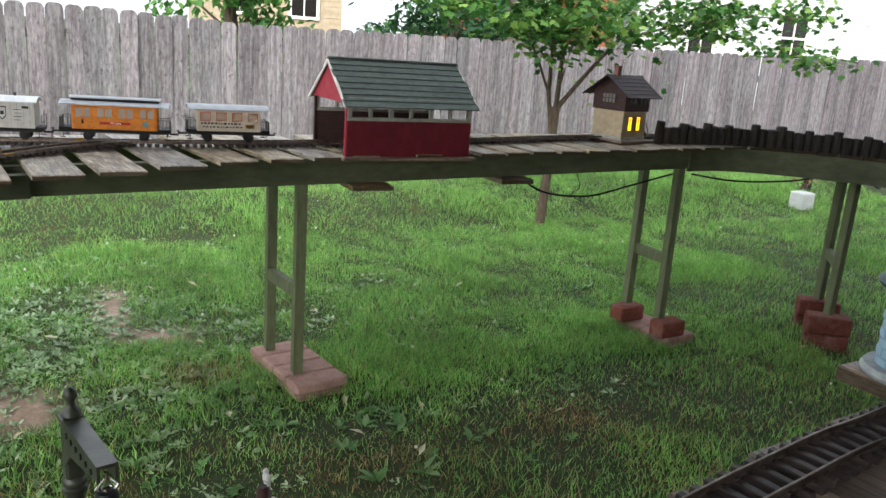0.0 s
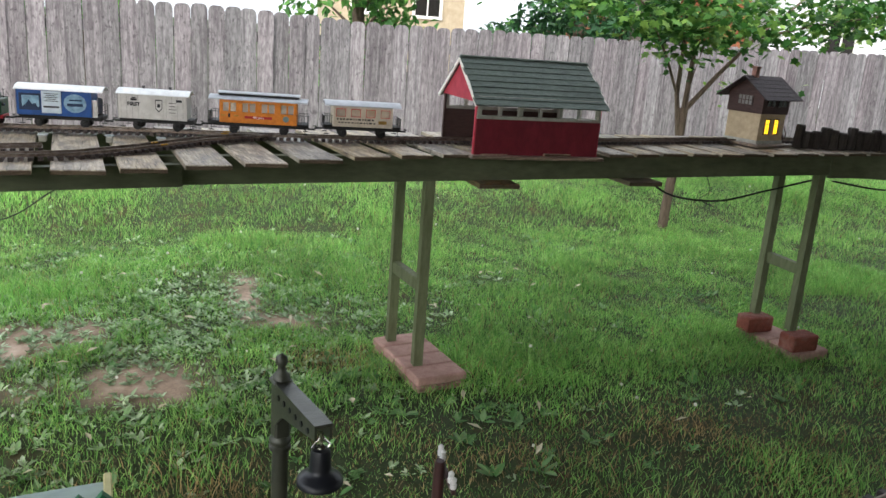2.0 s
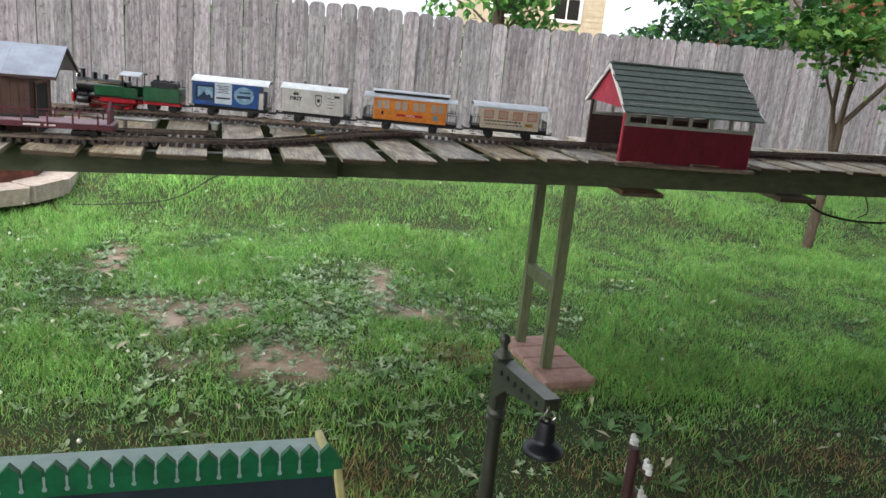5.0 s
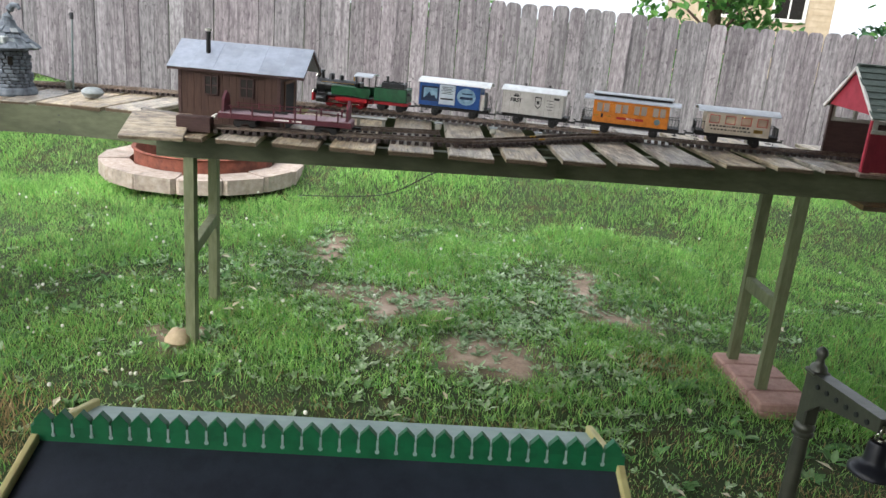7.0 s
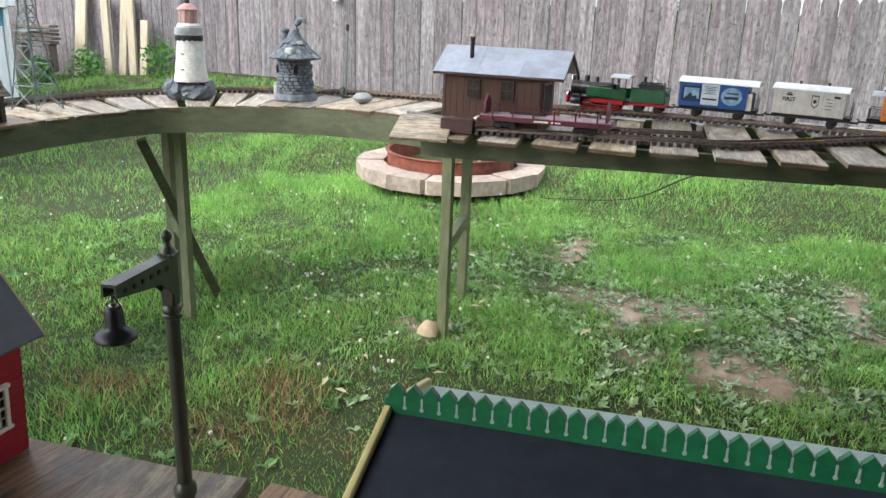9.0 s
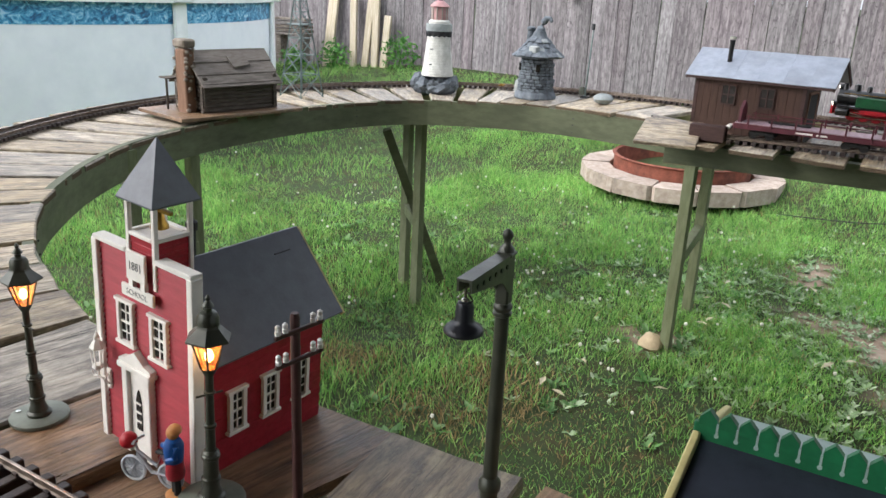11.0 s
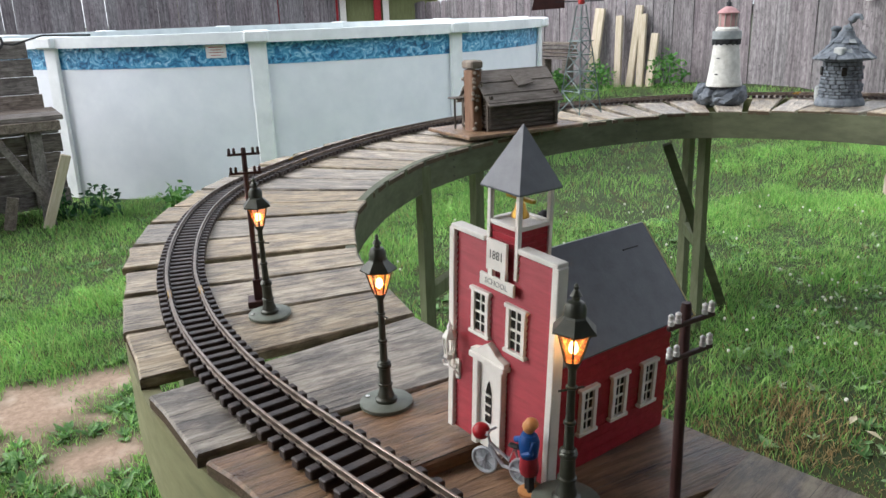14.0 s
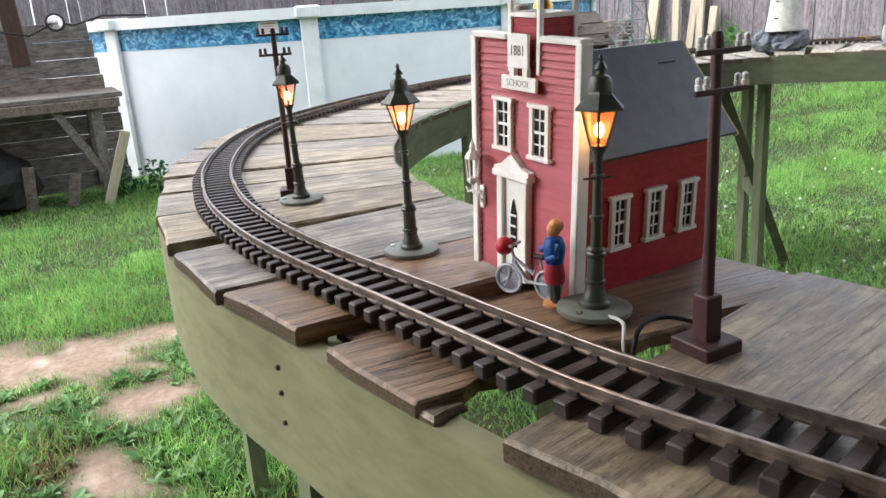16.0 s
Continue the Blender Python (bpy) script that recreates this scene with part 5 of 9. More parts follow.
def arc_roof(W, z, rise, x0, x1, over=0.004, thick=0.003, n=12):
    pts = []
    for k in range(n + 1):
        u = -1 + 2 * k / n
        pts.append((u * (W / 2 + over), z + rise * (1 - u * u)))
    back = [(y, q - thick) for y, q in reversed(pts)]
    return Shape().prism(pts + back, "x", x0, x1)


def goods_van(x, kind):
    y, yaw = track_at(x)
    blue = kind == "blue"
    t = thing("goods_van", on_deck(x, y, yaw, 0.0207), "blue refrigerator van with printed side panels and white roof" if blue else "off-white beer van with dark lettering and crest", "model wagon", "train wagons")
    L, W, H = (0.272, 0.092, 0.088) if blue else (0.25, 0.09, 0.086)
    running_gear(t, L, (-L * 0.27, L * 0.27))
    z0 = 0.038
    bl = L * 0.86 if blue else L * 0.9
    bx = -L * 0.07 if blue else -L * 0.05
    part("body", Shape().box((bx, 0, z0 + H / 2), (bl, W, H), 0.0015), M_BLUE if blue else M_WHITE_CAR, t)
    for e in (-1, 1):
        part("end_wall", Shape().prism([(-W / 2, z0), (W / 2, z0), (W / 2, z0 + H), (0, z0 + H + 0.012), (-W / 2, z0 + H)], "x", bx + e * bl / 2 - 0.001, bx + e * bl / 2 + 0.002 * e + 0.001), M_BLUE if blue else M_WHITE_CAR, t)
    part("roof", arc_roof(W, z0 + H, 0.015, bx - bl / 2 - 0.006, L / 2 + 0.002 if blue else bx + bl / 2 + 0.012, 0.006), M_WHITE_ROOF, t, smooth=False)
    px = bx + bl / 2
    part("brakeman_platform", Shape().box(((px + L / 2) / 2, 0, z0 + 0.002), (L / 2 - px, W * 0.9, 0.004)), M_BLACKM, t)
    sh = Shape()
    for s in (-1, 1):
        sh.tube([(L / 2 - 0.002, s * W * 0.42, z0), (L / 2 - 0.002, s * W * 0.42, z0 + 0.042)], 0.0012, 5)
    for zz in (0.020, 0.042):
        sh.tube([(L / 2 - 0.002, -W * 0.42, z0 + zz), (L / 2 - 0.002, W * 0.42, z0 + zz)], 0.0012, 5)
    sh.tube([(L / 2 - 0.004, 0.01, z0), (L / 2 - 0.004, 0.01, z0 + 0.055)], 0.0015, 5)
    part("railing", sh, M_BLACKM, t)
    for s in (-1, 1):
        yy = s * (W / 2 + 0.0012)
        rot = 0 if s < 0 else 180
        if blue:
            part("picture_panel", Shape().box((bx - bl * 0.32, yy, z0 + 0.045), (0.068, 0.0016, 0.056), 0.0006), M_BAND_NAVY, t)
            part("picture", Shape().box((bx - bl * 0.31, yy + s * 0.0012, z0 + 0.047), (0.054, 0.0012, 0.038), 0.0004, Matrix.Identity(4)), M_BAND_SKY, t)
            part("skyline", Shape().prism([(bx - bl * 0.42, z0 + 0.028), (bx - bl * 0.22, z0 + 0.028), (bx - bl * 0.24, z0 + 0.041), (bx - bl * 0.29, z0 + 0.037), (bx - bl * 0.33, z0 + 0.052), (bx - bl * 0.37, z0 + 0.038)], "y", yy + s * 0.0018 - 0.0004, yy + s * 0.0018 + 0.0004), M_BAND_NAVY, t)
            dp = part("sliding_door", Shape().box((bx - bl * 0.03, yy + s * 0.0012, z0 + 0.046), (0.062, 0.003, 0.074), 0.0006), M_BAND_PALE, t)
            sh = Shape()
            for k in range(5):
                sh.box((bx - bl * 0.03, yy + s * 0.0032, z0 + 0.074 - 0.006 * k), (0.044 - 0.012 * (k % 2), 0.0008, 0.0022))
            sh.box((bx - bl * 0.03, yy + s * 0.0032, z0 + 0.030), (0.05, 0.0008, 0.006), 0, None)
            part("small_print", sh, M_INK, dp)
            part("picture_disc", Shape().lathe([(0.033, -0.0008), (0.033, 0.0008)], 24), M_BAND_SKY, t, m=Matrix.Translation((bx + bl * 0.29, yy + s * 0.0012, z0 + 0.045)) @ Matrix.Rotation(radians(90), 4, "X") @ Matrix.Diagonal((1.1, 0.95, 1, 1)))
            part("disc_scene", Shape().box((bx + bl * 0.29, yy + s * 0.0024, z0 + 0.040), (0.05, 0.0008, 0.010), 0.0003).box((bx + bl * 0.30, yy + s * 0.0024, z0 + 0.056), (0.04, 0.0008, 0.005), 0.0003), M_BAND_NAVY, t)
            part("white_end", Shape().box((px + 0.012, s * W * 0.44, z0 + 0.03), (0.018, 0.002, 0.06)), M_WHITE_CAR, t)
        else:
            if s < 0:
                letters("FIRST", 0.018, M_INK, t, Matrix.Translation((bx - bl * 0.27, yy - 0.0005, z0 + 0.050)) @ Matrix.Rotation(radians(90), 4, "X"), "lettering", 0.0006)
            else:
                part("small_print", Shape().box((bx + bl * 0.27, yy + 0.0005, z0 + 0.05), (0.055, 0.0008, 0.012)), M_INK, t)
            part("crest", Shape().prism([(bx + bl * 0.045, z0 + 0.07), (bx + bl * 0.155, z0 + 0.07), (bx + bl * 0.15, z0 + 0.038), (bx + bl * 0.10, z0 + 0.026), (bx + bl * 0.05, z0 + 0.038)], "y", yy - 0.0006, yy + 0.0006), M_INK, t)
            part("crest_field", Shape().prism([(bx + bl * 0.055, z0 + 0.066), (bx + bl * 0.145, z0 + 0.066), (bx + bl * 0.141, z0 + 0.040), (bx + bl * 0.10, z0 + 0.031), (bx + bl * 0.059, z0 + 0.040)], "y", yy + s * 0.0009 - 0.0004, yy + s * 0.0009 + 0.0004), M_WHITE_CAR, t)
            part("crest_beast", Shape().box((bx + bl * 0.10, yy + s * 0.0016, z0 + 0.049), (0.010, 0.0006, 0.012)), M_INK, t)
            part("crown", Shape().box((bx - bl * 0.27, yy + s * 0.0008, z0 + 0.066), (0.020, 0.0008, 0.006)).box((bx - bl * 0.27, yy + s * 0.0008, z0 + 0.072), (0.014, 0.0008, 0.003)), M_INK, t)
            sh = Shape()
            for k in range(4):
                sh.box((bx + bl * 0.30, yy + s * 0.0006, z0 + 0.060 - 0.011 * k), (0.026 - 0.006 * (k % 2), 0.0006, 0.0018))
            sh.box((bx + bl * 0.40, yy + s * 0.0006, z0 + 0.068), (0.02, 0.0006, 0.008))
            part("small_print", sh, M_INK, t)
            part("side_door", Shape().box((bx, yy - s * 0.0004, z0 + 0.043), (bl * 0.34, 0.0012, H - 0.006), 0.0004), M_WHITE_CAR, t)
            sh = Shape()
            for k in range(12):
                sh.box((bx - bl / 2 + (k + 0.5) * bl / 12, yy - s * 0.0012, z0 + H / 2), (0.0009, 0.0014, H - 0.003))
            part("board_joints", sh, M_TRIM_OLD, t)
    if not blue:
        for rx in (-0.05, 0.04):
            part("roof_vent", Shape().lathe([(0.004, 0), (0.004, 0.006), (0.006, 0.007), (0.005, 0.011)], 10, (rx, 0, z0 + H + 0.014)), M_BLACKM, t)


def passenger_coach(x, kind):
    y, yaw = track_at(x)
    orange = kind == "orange"
    t = thing("passenger_coach", on_deck(x, y, yaw, 0.0207), "orange two-axle coach with clerestory roof and gold lettering" if orange else "cream two-axle coach with lit windows and grey roof", "model coach", "train coaches")
    L, bl, W, H = (0.35, 0.265, 0.092, 0.082) if orange else (0.285, 0.215, 0.09, 0.076)
    z0 = 0.038
    body, roofm = (M_ORANGE, M_GREY_ROOF) if orange else (M_CREAM_CAR, M_GREY_ROOF)
    running_gear(t, L, (-L * 0.25, L * 0.25))
    part("floor", Shape().box((0, 0, z0 + 0.002), (L, W * 0.92, 0.005), 0.001), M_BLACKM, t)
    n = 4
    wz, wh = z0 + H * 0.66, H * 0.36
    for s in (-1, 1):
        yy = s * W / 2
        part("lower_panel", Shape().box((0, yy, z0 + H * 0.235), (bl, 0.003, H * 0.47), 0.0006), body, t)
        part("upper_panel", Shape().box((0, yy, z0 + H * 0.93), (bl, 0.003, H * 0.15), 0.0006), body, t)
        cuts = [-bl / 2]
        for k in range(n):
            c = -bl / 2 + (k + 0.5) * bl / n
            if orange:
                for d in (-0.0125, 0.0125):
                    part("window", Shape().box((c + d, yy - s * 0.001, wz), (0.019, 0.001, wh), 0), M_WINDOWPANE, t)
                part("window_mullion", Shape().box((c, yy, wz), (0.005, 0.003, wh)), body, t)
                cuts += [c - 0.0225, c + 0.0225]
            else:
                part("window", Shape().box((c, yy - s * 0.001, wz), (0.031, 0.001, wh), 0), M_WINDOWPANE, t)
                fr = Shape()
                for d in (-0.0165, 0.0165):
                    fr.box((c + d, yy + s * 0.0012, wz), (0.002, 0.002, wh + 0.003))
                for d in (-1, 1):
                    fr.box((c, yy + s * 0.0012, wz + d * wh / 2), (0.035, 0.002, 0.002))
                part("window_frame", fr, M_INK_RED, t)
                cuts += [c - 0.0165, c + 0.0165]
        cuts.append(bl / 2)
        for a, b in zip(cuts[0::2], cuts[1::2]):
            part("pillar", Shape().box(((a + b) / 2, yy, wz), (b - a, 0.003, wh + 0.002), 0.0004), body, t)
        if orange:
            part("script_band", Shape().box((0.0, yy + s * 0.0022, z0 + H * 0.26), (0.095, 0.0008, 0.009), 0.0003), M_INK_RED, t)
            letters("150 Jahre", 0.010, M_TRIM, t, Matrix.Translation((0, yy + s * 0.003, z0 + H * 0.26)) @ Matrix.Rotation(radians(90 if s < 0 else -90), 4, "X") @ Matrix.Rotation(0 if s < 0 else math.pi, 4, "Z"), "lettering") if s < 0 else None
            part("crest", Shape().lathe([(0.011, -0.0006), (0.011, 0.0006)], 16), M_GALV, t, m=Matrix.Translation((bl * 0.36, yy + s * 0.0022, z0 + H * 0.26)) @ Matrix.Rotation(radians(90), 4, "X"))
            part("emblem", Shape().box((-bl * 0.38, yy + s * 0.0022, z0 + H * 0.3), (0.007, 0.0008, 0.014)), M_INK, t)
            part("name_print", Shape().box((-bl * 0.455, yy + s * 0.0022, z0 + H * 0.3), (0.014, 0.0008, 0.004)).box((-bl * 0.29, yy + s * 0.0022, z0 + H * 0.3), (0.016, 0.0008, 0.004)), M_BRASS, t)
        else:
            sh = Shape()
            rng = random.Random(3)
            xx = -bl * 0.44
            while xx < bl * 0.18:
                w = rng.uniform(0.004, 0.012)
                sh.box((xx + w / 2, yy + s * 0.0022, z0 + H * 0.36), (w, 0.0006, 0.006))
                sh.box((xx + w / 2 + 0.006, yy + s * 0.0022, z0 + H * 0.2), (w * 0.9, 0.0006, 0.005))
                xx += w + 0.004
            part("small_print", sh, M_INK, t)
            part("name_plate", Shape().box((bl * 0.33, yy + s * 0.0022, z0 + H * 0.26), (0.03, 0.0008, 0.012)), M_BRASS, t)
    for e in (-1, 1):
        for q in (-1, 1):
            part("end_wall", Shape().box((e * bl / 2, q * W * 0.32, z0 + H / 2), (0.003, W * 0.34, H), 0.0005), body, t)
        part("end_lintel", Shape().box((e * bl / 2, 0, z0 + H * 0.93), (0.003, W * 0.32, H * 0.14), 0.0005), body, t)
        sh = Shape()
        for s in (-1, 1):
            sh.tube([(e * (L / 2 - 0.003), s * W * 0.42, z0), (e * (L / 2 - 0.003), s * W * 0.42, z0 + 0.036)], 0.0014, 5)
            sh.tube([(e * bl / 2, s * W * 0.42, z0 + 0.036), (e * (L / 2 - 0.003), s * W * 0.42, z0 + 0.036)], 0.0014, 5)
            for k in range(4):
                yk = s * W * (0.10 + 0.08 * k)
                sh.tube([(e * (L / 2 - 0.003), yk, z0), (e * (L / 2 - 0.003), yk, z0 + 0.036)], 0.001, 5)
            for k in range(3):
                xk = e * (bl / 2 + (k + 0.5) * (L - bl) / 8)
                sh.tube([(xk, s * W * 0.42, z0), (xk, s * W * 0.42, z0 + 0.036)], 0.001, 5)
        sh.tube([(e * (L / 2 - 0.003), -W * 0.42, z0 + 0.036), (e * (L / 2 - 0.003), W * 0.42, z0 + 0.036)], 0.0014, 5)
        part("platform_railing", sh, M_BLACK, t)
        for s in (-1, 1):
            part("railing_sheet", Shape().box((e * (L / 2 - 0.004), s * W * 0.27, z0 + 0.018), (0.0014, W * 0.3, 0.032)), M_BLACK, t)
    part("roof", arc_roof(W, z0 + H, 0.010 if orange else 0.014, -L / 2 + 0.004, L / 2 - 0.004, 0.006), roofm, t)
    if orange:
        part("clerestory", Shape().box((0, 0, z0 + H + 0.014), (bl + 0.012, W * 0.42, 0.012), 0.001), M_BLACKM, t)
        part("clerestory_roof", arc_roof(W * 0.46, z0 + H + 0.020, 0.004, -bl / 2 - 0.01, bl / 2 + 0.01, 0.004), roofm, t)
    else:
        part("ceiling_lamp", Shape().ball((0.03, 0, z0 + H - 0.012), 0.006, 8, 6), M_AMBER_CORE, t)
    part("seat_block", Shape().box((0, 0.015, z0 + 0.018), (bl * 0.9, 0.03, 0.028), 0.002), M_RED if not orange else M_DARKBROWN, t)


M_WINDOWPANE = glass("coach_window", "d8c8b4", 0.45, 0.08)


def track_at(x):
    """The main line's side place and heading at x on the straight."""
    places, heads = MAIN_PLACES, MAIN_HEADS
    best = min((i for i, p in enumerate(places) if p.y > 2.9), key=lambda i: abs(places[i].x - x))
    h = heads[best]
    return places[best].y, math.degrees(math.atan2(h.y, h.x))


MAIN_PLACES, MAIN_HEADS = spline(MAIN, 0.02)


def steam_engine(x):
    y, yaw = track_at(x)
    t = thing("steam_engine", on_deck(x, y, yaw, 0.0207), "black and green steam engine with red buffer beam and lit headlamps", "model engine")
    part("frame", Shape().box((0.0, 0, 0.030), (0.235, 0.05, 0.014), 0.001).box((0.035, 0, 0.034), (0.13, 0.084, 0.016), 0.001), M_RED, t)
    part("running_board", Shape().box((0.0, 0, 0.044), (0.225, 0.088, 0.004), 0.001), M_BLACK, t)
    part("buffer_beam", Shape().box((-0.123, 0, 0.032), (0.010, 0.094, 0.030), 0.002).box((-0.112, 0, 0.030), (0.016, 0.07, 0.018), 0.001), M_RED, t)
    pilot = Shape().box((-0.129, 0, 0.022), (0.008, 0.05, 0.012), 0.002)
    part("coupler", pilot, M_BLACKM, t)
    for x0 in (-0.060, -0.018, 0.024, 0.066):
        for s in (-1, 1):
            m = Matrix.Translation((x0, s * 0.0245, 0.0185)) @ Matrix.Rotation(radians(90), 4, "X")
            w = part("wheel", Shape().lathe([(0.0205, -0.002), (0.0205, -0.001), (0.0185, -0.0005), (0.0185, 0.003), (0.0155, 0.003), (0.0150, 0.0008), (0.005, 0.0008), (0.0048, 0.004), (0.001, 0.004)], 20), M_RED, t, m=m, smooth=True)
    for s in (-1, 1):
        part("side_rod", Shape().box((0.003, s * 0.0335, 0.0165), (0.135, 0.003, 0.005), 0.001), M_CHROME, t)
        part("cylinder", Shape().lathe([(0.0135, -0.021), (0.0145, -0.019), (0.0145, 0.019), (0.0135, 0.021)], 16, (0, 0, 0)), M_BLACK, t, m=Matrix.Translation((-0.088, s * 0.037, 0.027)) @ Matrix.Rotation(radians(90), 4, "Y"), smooth=True)
        part("valve_chest", Shape().box((-0.088, s * 0.037, 0.045), (0.034, 0.018, 0.012), 0.002), M_BLACK, t)
        part("piston_rod", Shape().tube([(-0.066, s * 0.037, 0.027), (-0.02, s * 0.036, 0.021)], 0.0018, 6).tube([(-0.05, s * 0.0365, 0.034), (0.0, s * 0.036, 0.028)], 0.0014, 5), M_CHROME, t)
        part("side_tank", Shape().box((0.004, s * 0.035, 0.066), (0.104, 0.020, 0.038), 0.003), M_LOCO_GREEN, t)
        part("handrail", Shape().tube([(-0.095, s * 0.027, 0.092), (0.04, s * 0.027, 0.092)], 0.001, 5), M_BRASS, t)
        lamp = part("headlamp", Shape().lathe([(0.0085, -0.006), (0.0095, 0.004), (0.0095, 0.006)], 14), M_BLACK, t, m=Matrix.Translation((-0.118, s * 0.032, 0.054)) @ Matrix.Rotation(radians(-90), 4, "Y"), smooth=True)
        part("lens", Shape().lathe([(0.0078, 0.0062), (0.0078, 0.0072), (0.004, 0.009), (0.0005, 0.0095)], 14), M_HEADLIGHT, lamp, "bright lit lens", True)
    part("boiler", Shape().lathe([(0.0255, -0.070), (0.0265, -0.068), (0.0265, 0.068), (0.0255, 0.07)], 24), M_BLACK, t, m=Matrix.Translation((-0.025, 0, 0.077)) @ Matrix.Rotation(radians(90), 4, "Y"), smooth=True)
    part("smokebox", Shape().lathe([(0.010, -0.024), (0.022, -0.022), (0.0275, -0.019), (0.0275, 0.019)], 24), M_BLACK, t, m=Matrix.Translation((-0.098, 0, 0.077)) @ Matrix.Rotation(radians(90), 4, "Y"), smooth=True)
    part("saddle", Shape().box((-0.098, 0, 0.050), (0.034, 0.036, 0.016), 0.003), M_BLACK, t)
    part("chimney", Shape().lathe([(0.0115, 0.100), (0.009, 0.106), (0.008, 0.128), (0.0105, 0.130), (0.0105, 0.134), (0.007, 0.135)], 16, (-0.102, 0, 0)), M_BLACK, t, smooth=True)
    part("steam_dome", Shape().lathe([(0.014, 0.097), (0.0115, 0.103), (0.0115, 0.120), (0.010, 0.124), (0.004, 0.126)], 16, (-0.062, 0, 0)), M_BLACK, t, smooth=True)
    part("sand_dome", Shape().lathe([(0.012, 0.098), (0.0095, 0.103), (0.0095, 0.117), (0.008, 0.120), (0.003, 0.122)], 16, (-0.022, 0, 0)), M_BLACK, t, smooth=True)
    part("top_lamp", Shape().lathe([(0.008, -0.006), (0.009, 0.005)], 14), M_BLACK, t, m=Matrix.Translation((-0.116, 0, 0.112)) @ Matrix.Rotation(radians(-90), 4, "Y"), smooth=True)
    part("top_lens", Shape().lathe([(0.0075, 0.0055), (0.004, 0.008), (0.0005, 0.0085)], 14), M_HEADLIGHT, t, m=Matrix.Translation((-0.116, 0, 0.112)) @ Matrix.Rotation(radians(-90), 4, "Y"), smooth=True)
    part("whistle", Shape().lathe([(0.003, 0.098), (0.0025, 0.118), (0.001, 0.122)], 8, (0.028, 0.008, 0)), M_BRASS, t)
    for s in (-1, 1):
        part("cab_side", Shape().box((0.080, s * 0.043, 0.064), (0.056, 0.002, 0.036), 0.0005), M_LOCO_GREEN, t)
        for px in (0.054, 0.106):
            part("cab_post", Shape().box((px, s * 0.043, 0.104), (0.004, 0.002, 0.05)), M_BLACK, t)
    part("cab_front", Shape().box((0.052, 0, 0.068), (0.002, 0.086, 0.044)).box((0.052, 0.036, 0.106), (0.002, 0.014, 0.04)).box((0.052, -0.036, 0.106), (0.002, 0.014, 0.04)).box((0.052, 0, 0.125), (0.002, 0.086, 0.008)), M_BLACK, t)
    part("cab_roof", arc_roof(0.088, 0.128, 0.009, 0.044, 0.118, 0.005), M_GREY_ROOF, t)
    part("firebox", Shape().box((0.058, 0, 0.075), (0.012, 0.055, 0.05), 0.002), M_BLACK, t)


def tender(x):
    y, yaw = track_at(x)
    t = thing("engine_tender", on_deck(x, y, yaw, 0.0207), "green four-wheel tender with black coal load and red frame", "model tender")
    part("frame", Shape().box((0, 0, 0.030), (0.135, 0.066, 0.012), 0.001), M_RED, t)
    for x0 in (-0.038, 0.038):
        wheelset(t, x0, True, 0.0155)
    part("tank", Shape().box((0, 0, 0.063), (0.132, 0.084, 0.052), 0.002), M_LOCO_GREEN, t)
    part("rim", Shape().box((0, 0.042, 0.090), (0.132, 0.002, 0.004)).box((0, -0.042, 0.090), (0.132, 0.002, 0.004)), M_BLACK, t)
    coal = part("coal_bunker", Shape().box((0.004, 0, 0.098), (0.092, 0.056, 0.020), 0.002), M_BLACK, t)
    rng = random.Random(6)
    sh = Shape()
    for k in range(46):
        sh.ball((rng.uniform(-0.038, 0.046), rng.uniform(-0.024, 0.024), 0.109), rng.uniform(0.003, 0.005), 6, 4, 0.8, 0.5, k)
    part("coal", sh, M_BLACKM, coal)
    part("hatch", Shape().lathe([(0.005, 0.088), (0.005, 0.112), (0.007, 0.114), (0.006, 0.118)], 10, (-0.028, 0.01, 0.012)), M_BLACK, t)
    part("lamp", Shape().lathe([(0.0055, -0.005), (0.0062, 0.005)], 12), M_BLACK, t, m=Matrix.Translation((0.069, -0.028, 0.072)) @ Matrix.Rotation(radians(90), 4, "Y"))
    part("lens", Shape().lathe([(0.005, 0.0052), (0.001, 0.007)], 12), M_CHROME, t, m=Matrix.Translation((0.069, -0.028, 0.072)) @ Matrix.Rotation(radians(90), 4, "Y"))
    part("brake_stand", Shape().tube([(0.058, 0.02, 0.088), (0.058, 0.02, 0.118)], 0.0016, 6).tube([(0.052, 0.02, 0.118), (0.064, 0.02, 0.118)], 0.0012, 5), M_BLACK, t)
    part("coupler", Shape().box((-0.078, 0, 0.030), (0.025, 0.012, 0.006)).box((0.080, 0, 0.026), (0.03, 0.012, 0.006)), M_BLACKM, t)


steam_engine(-0.515)
tender(-0.325)
goods_van(-0.075, "blue")
goods_van(0.235, "white")
passenger_coach(0.575, "orange")
passenger_coach(0.935, "cream")


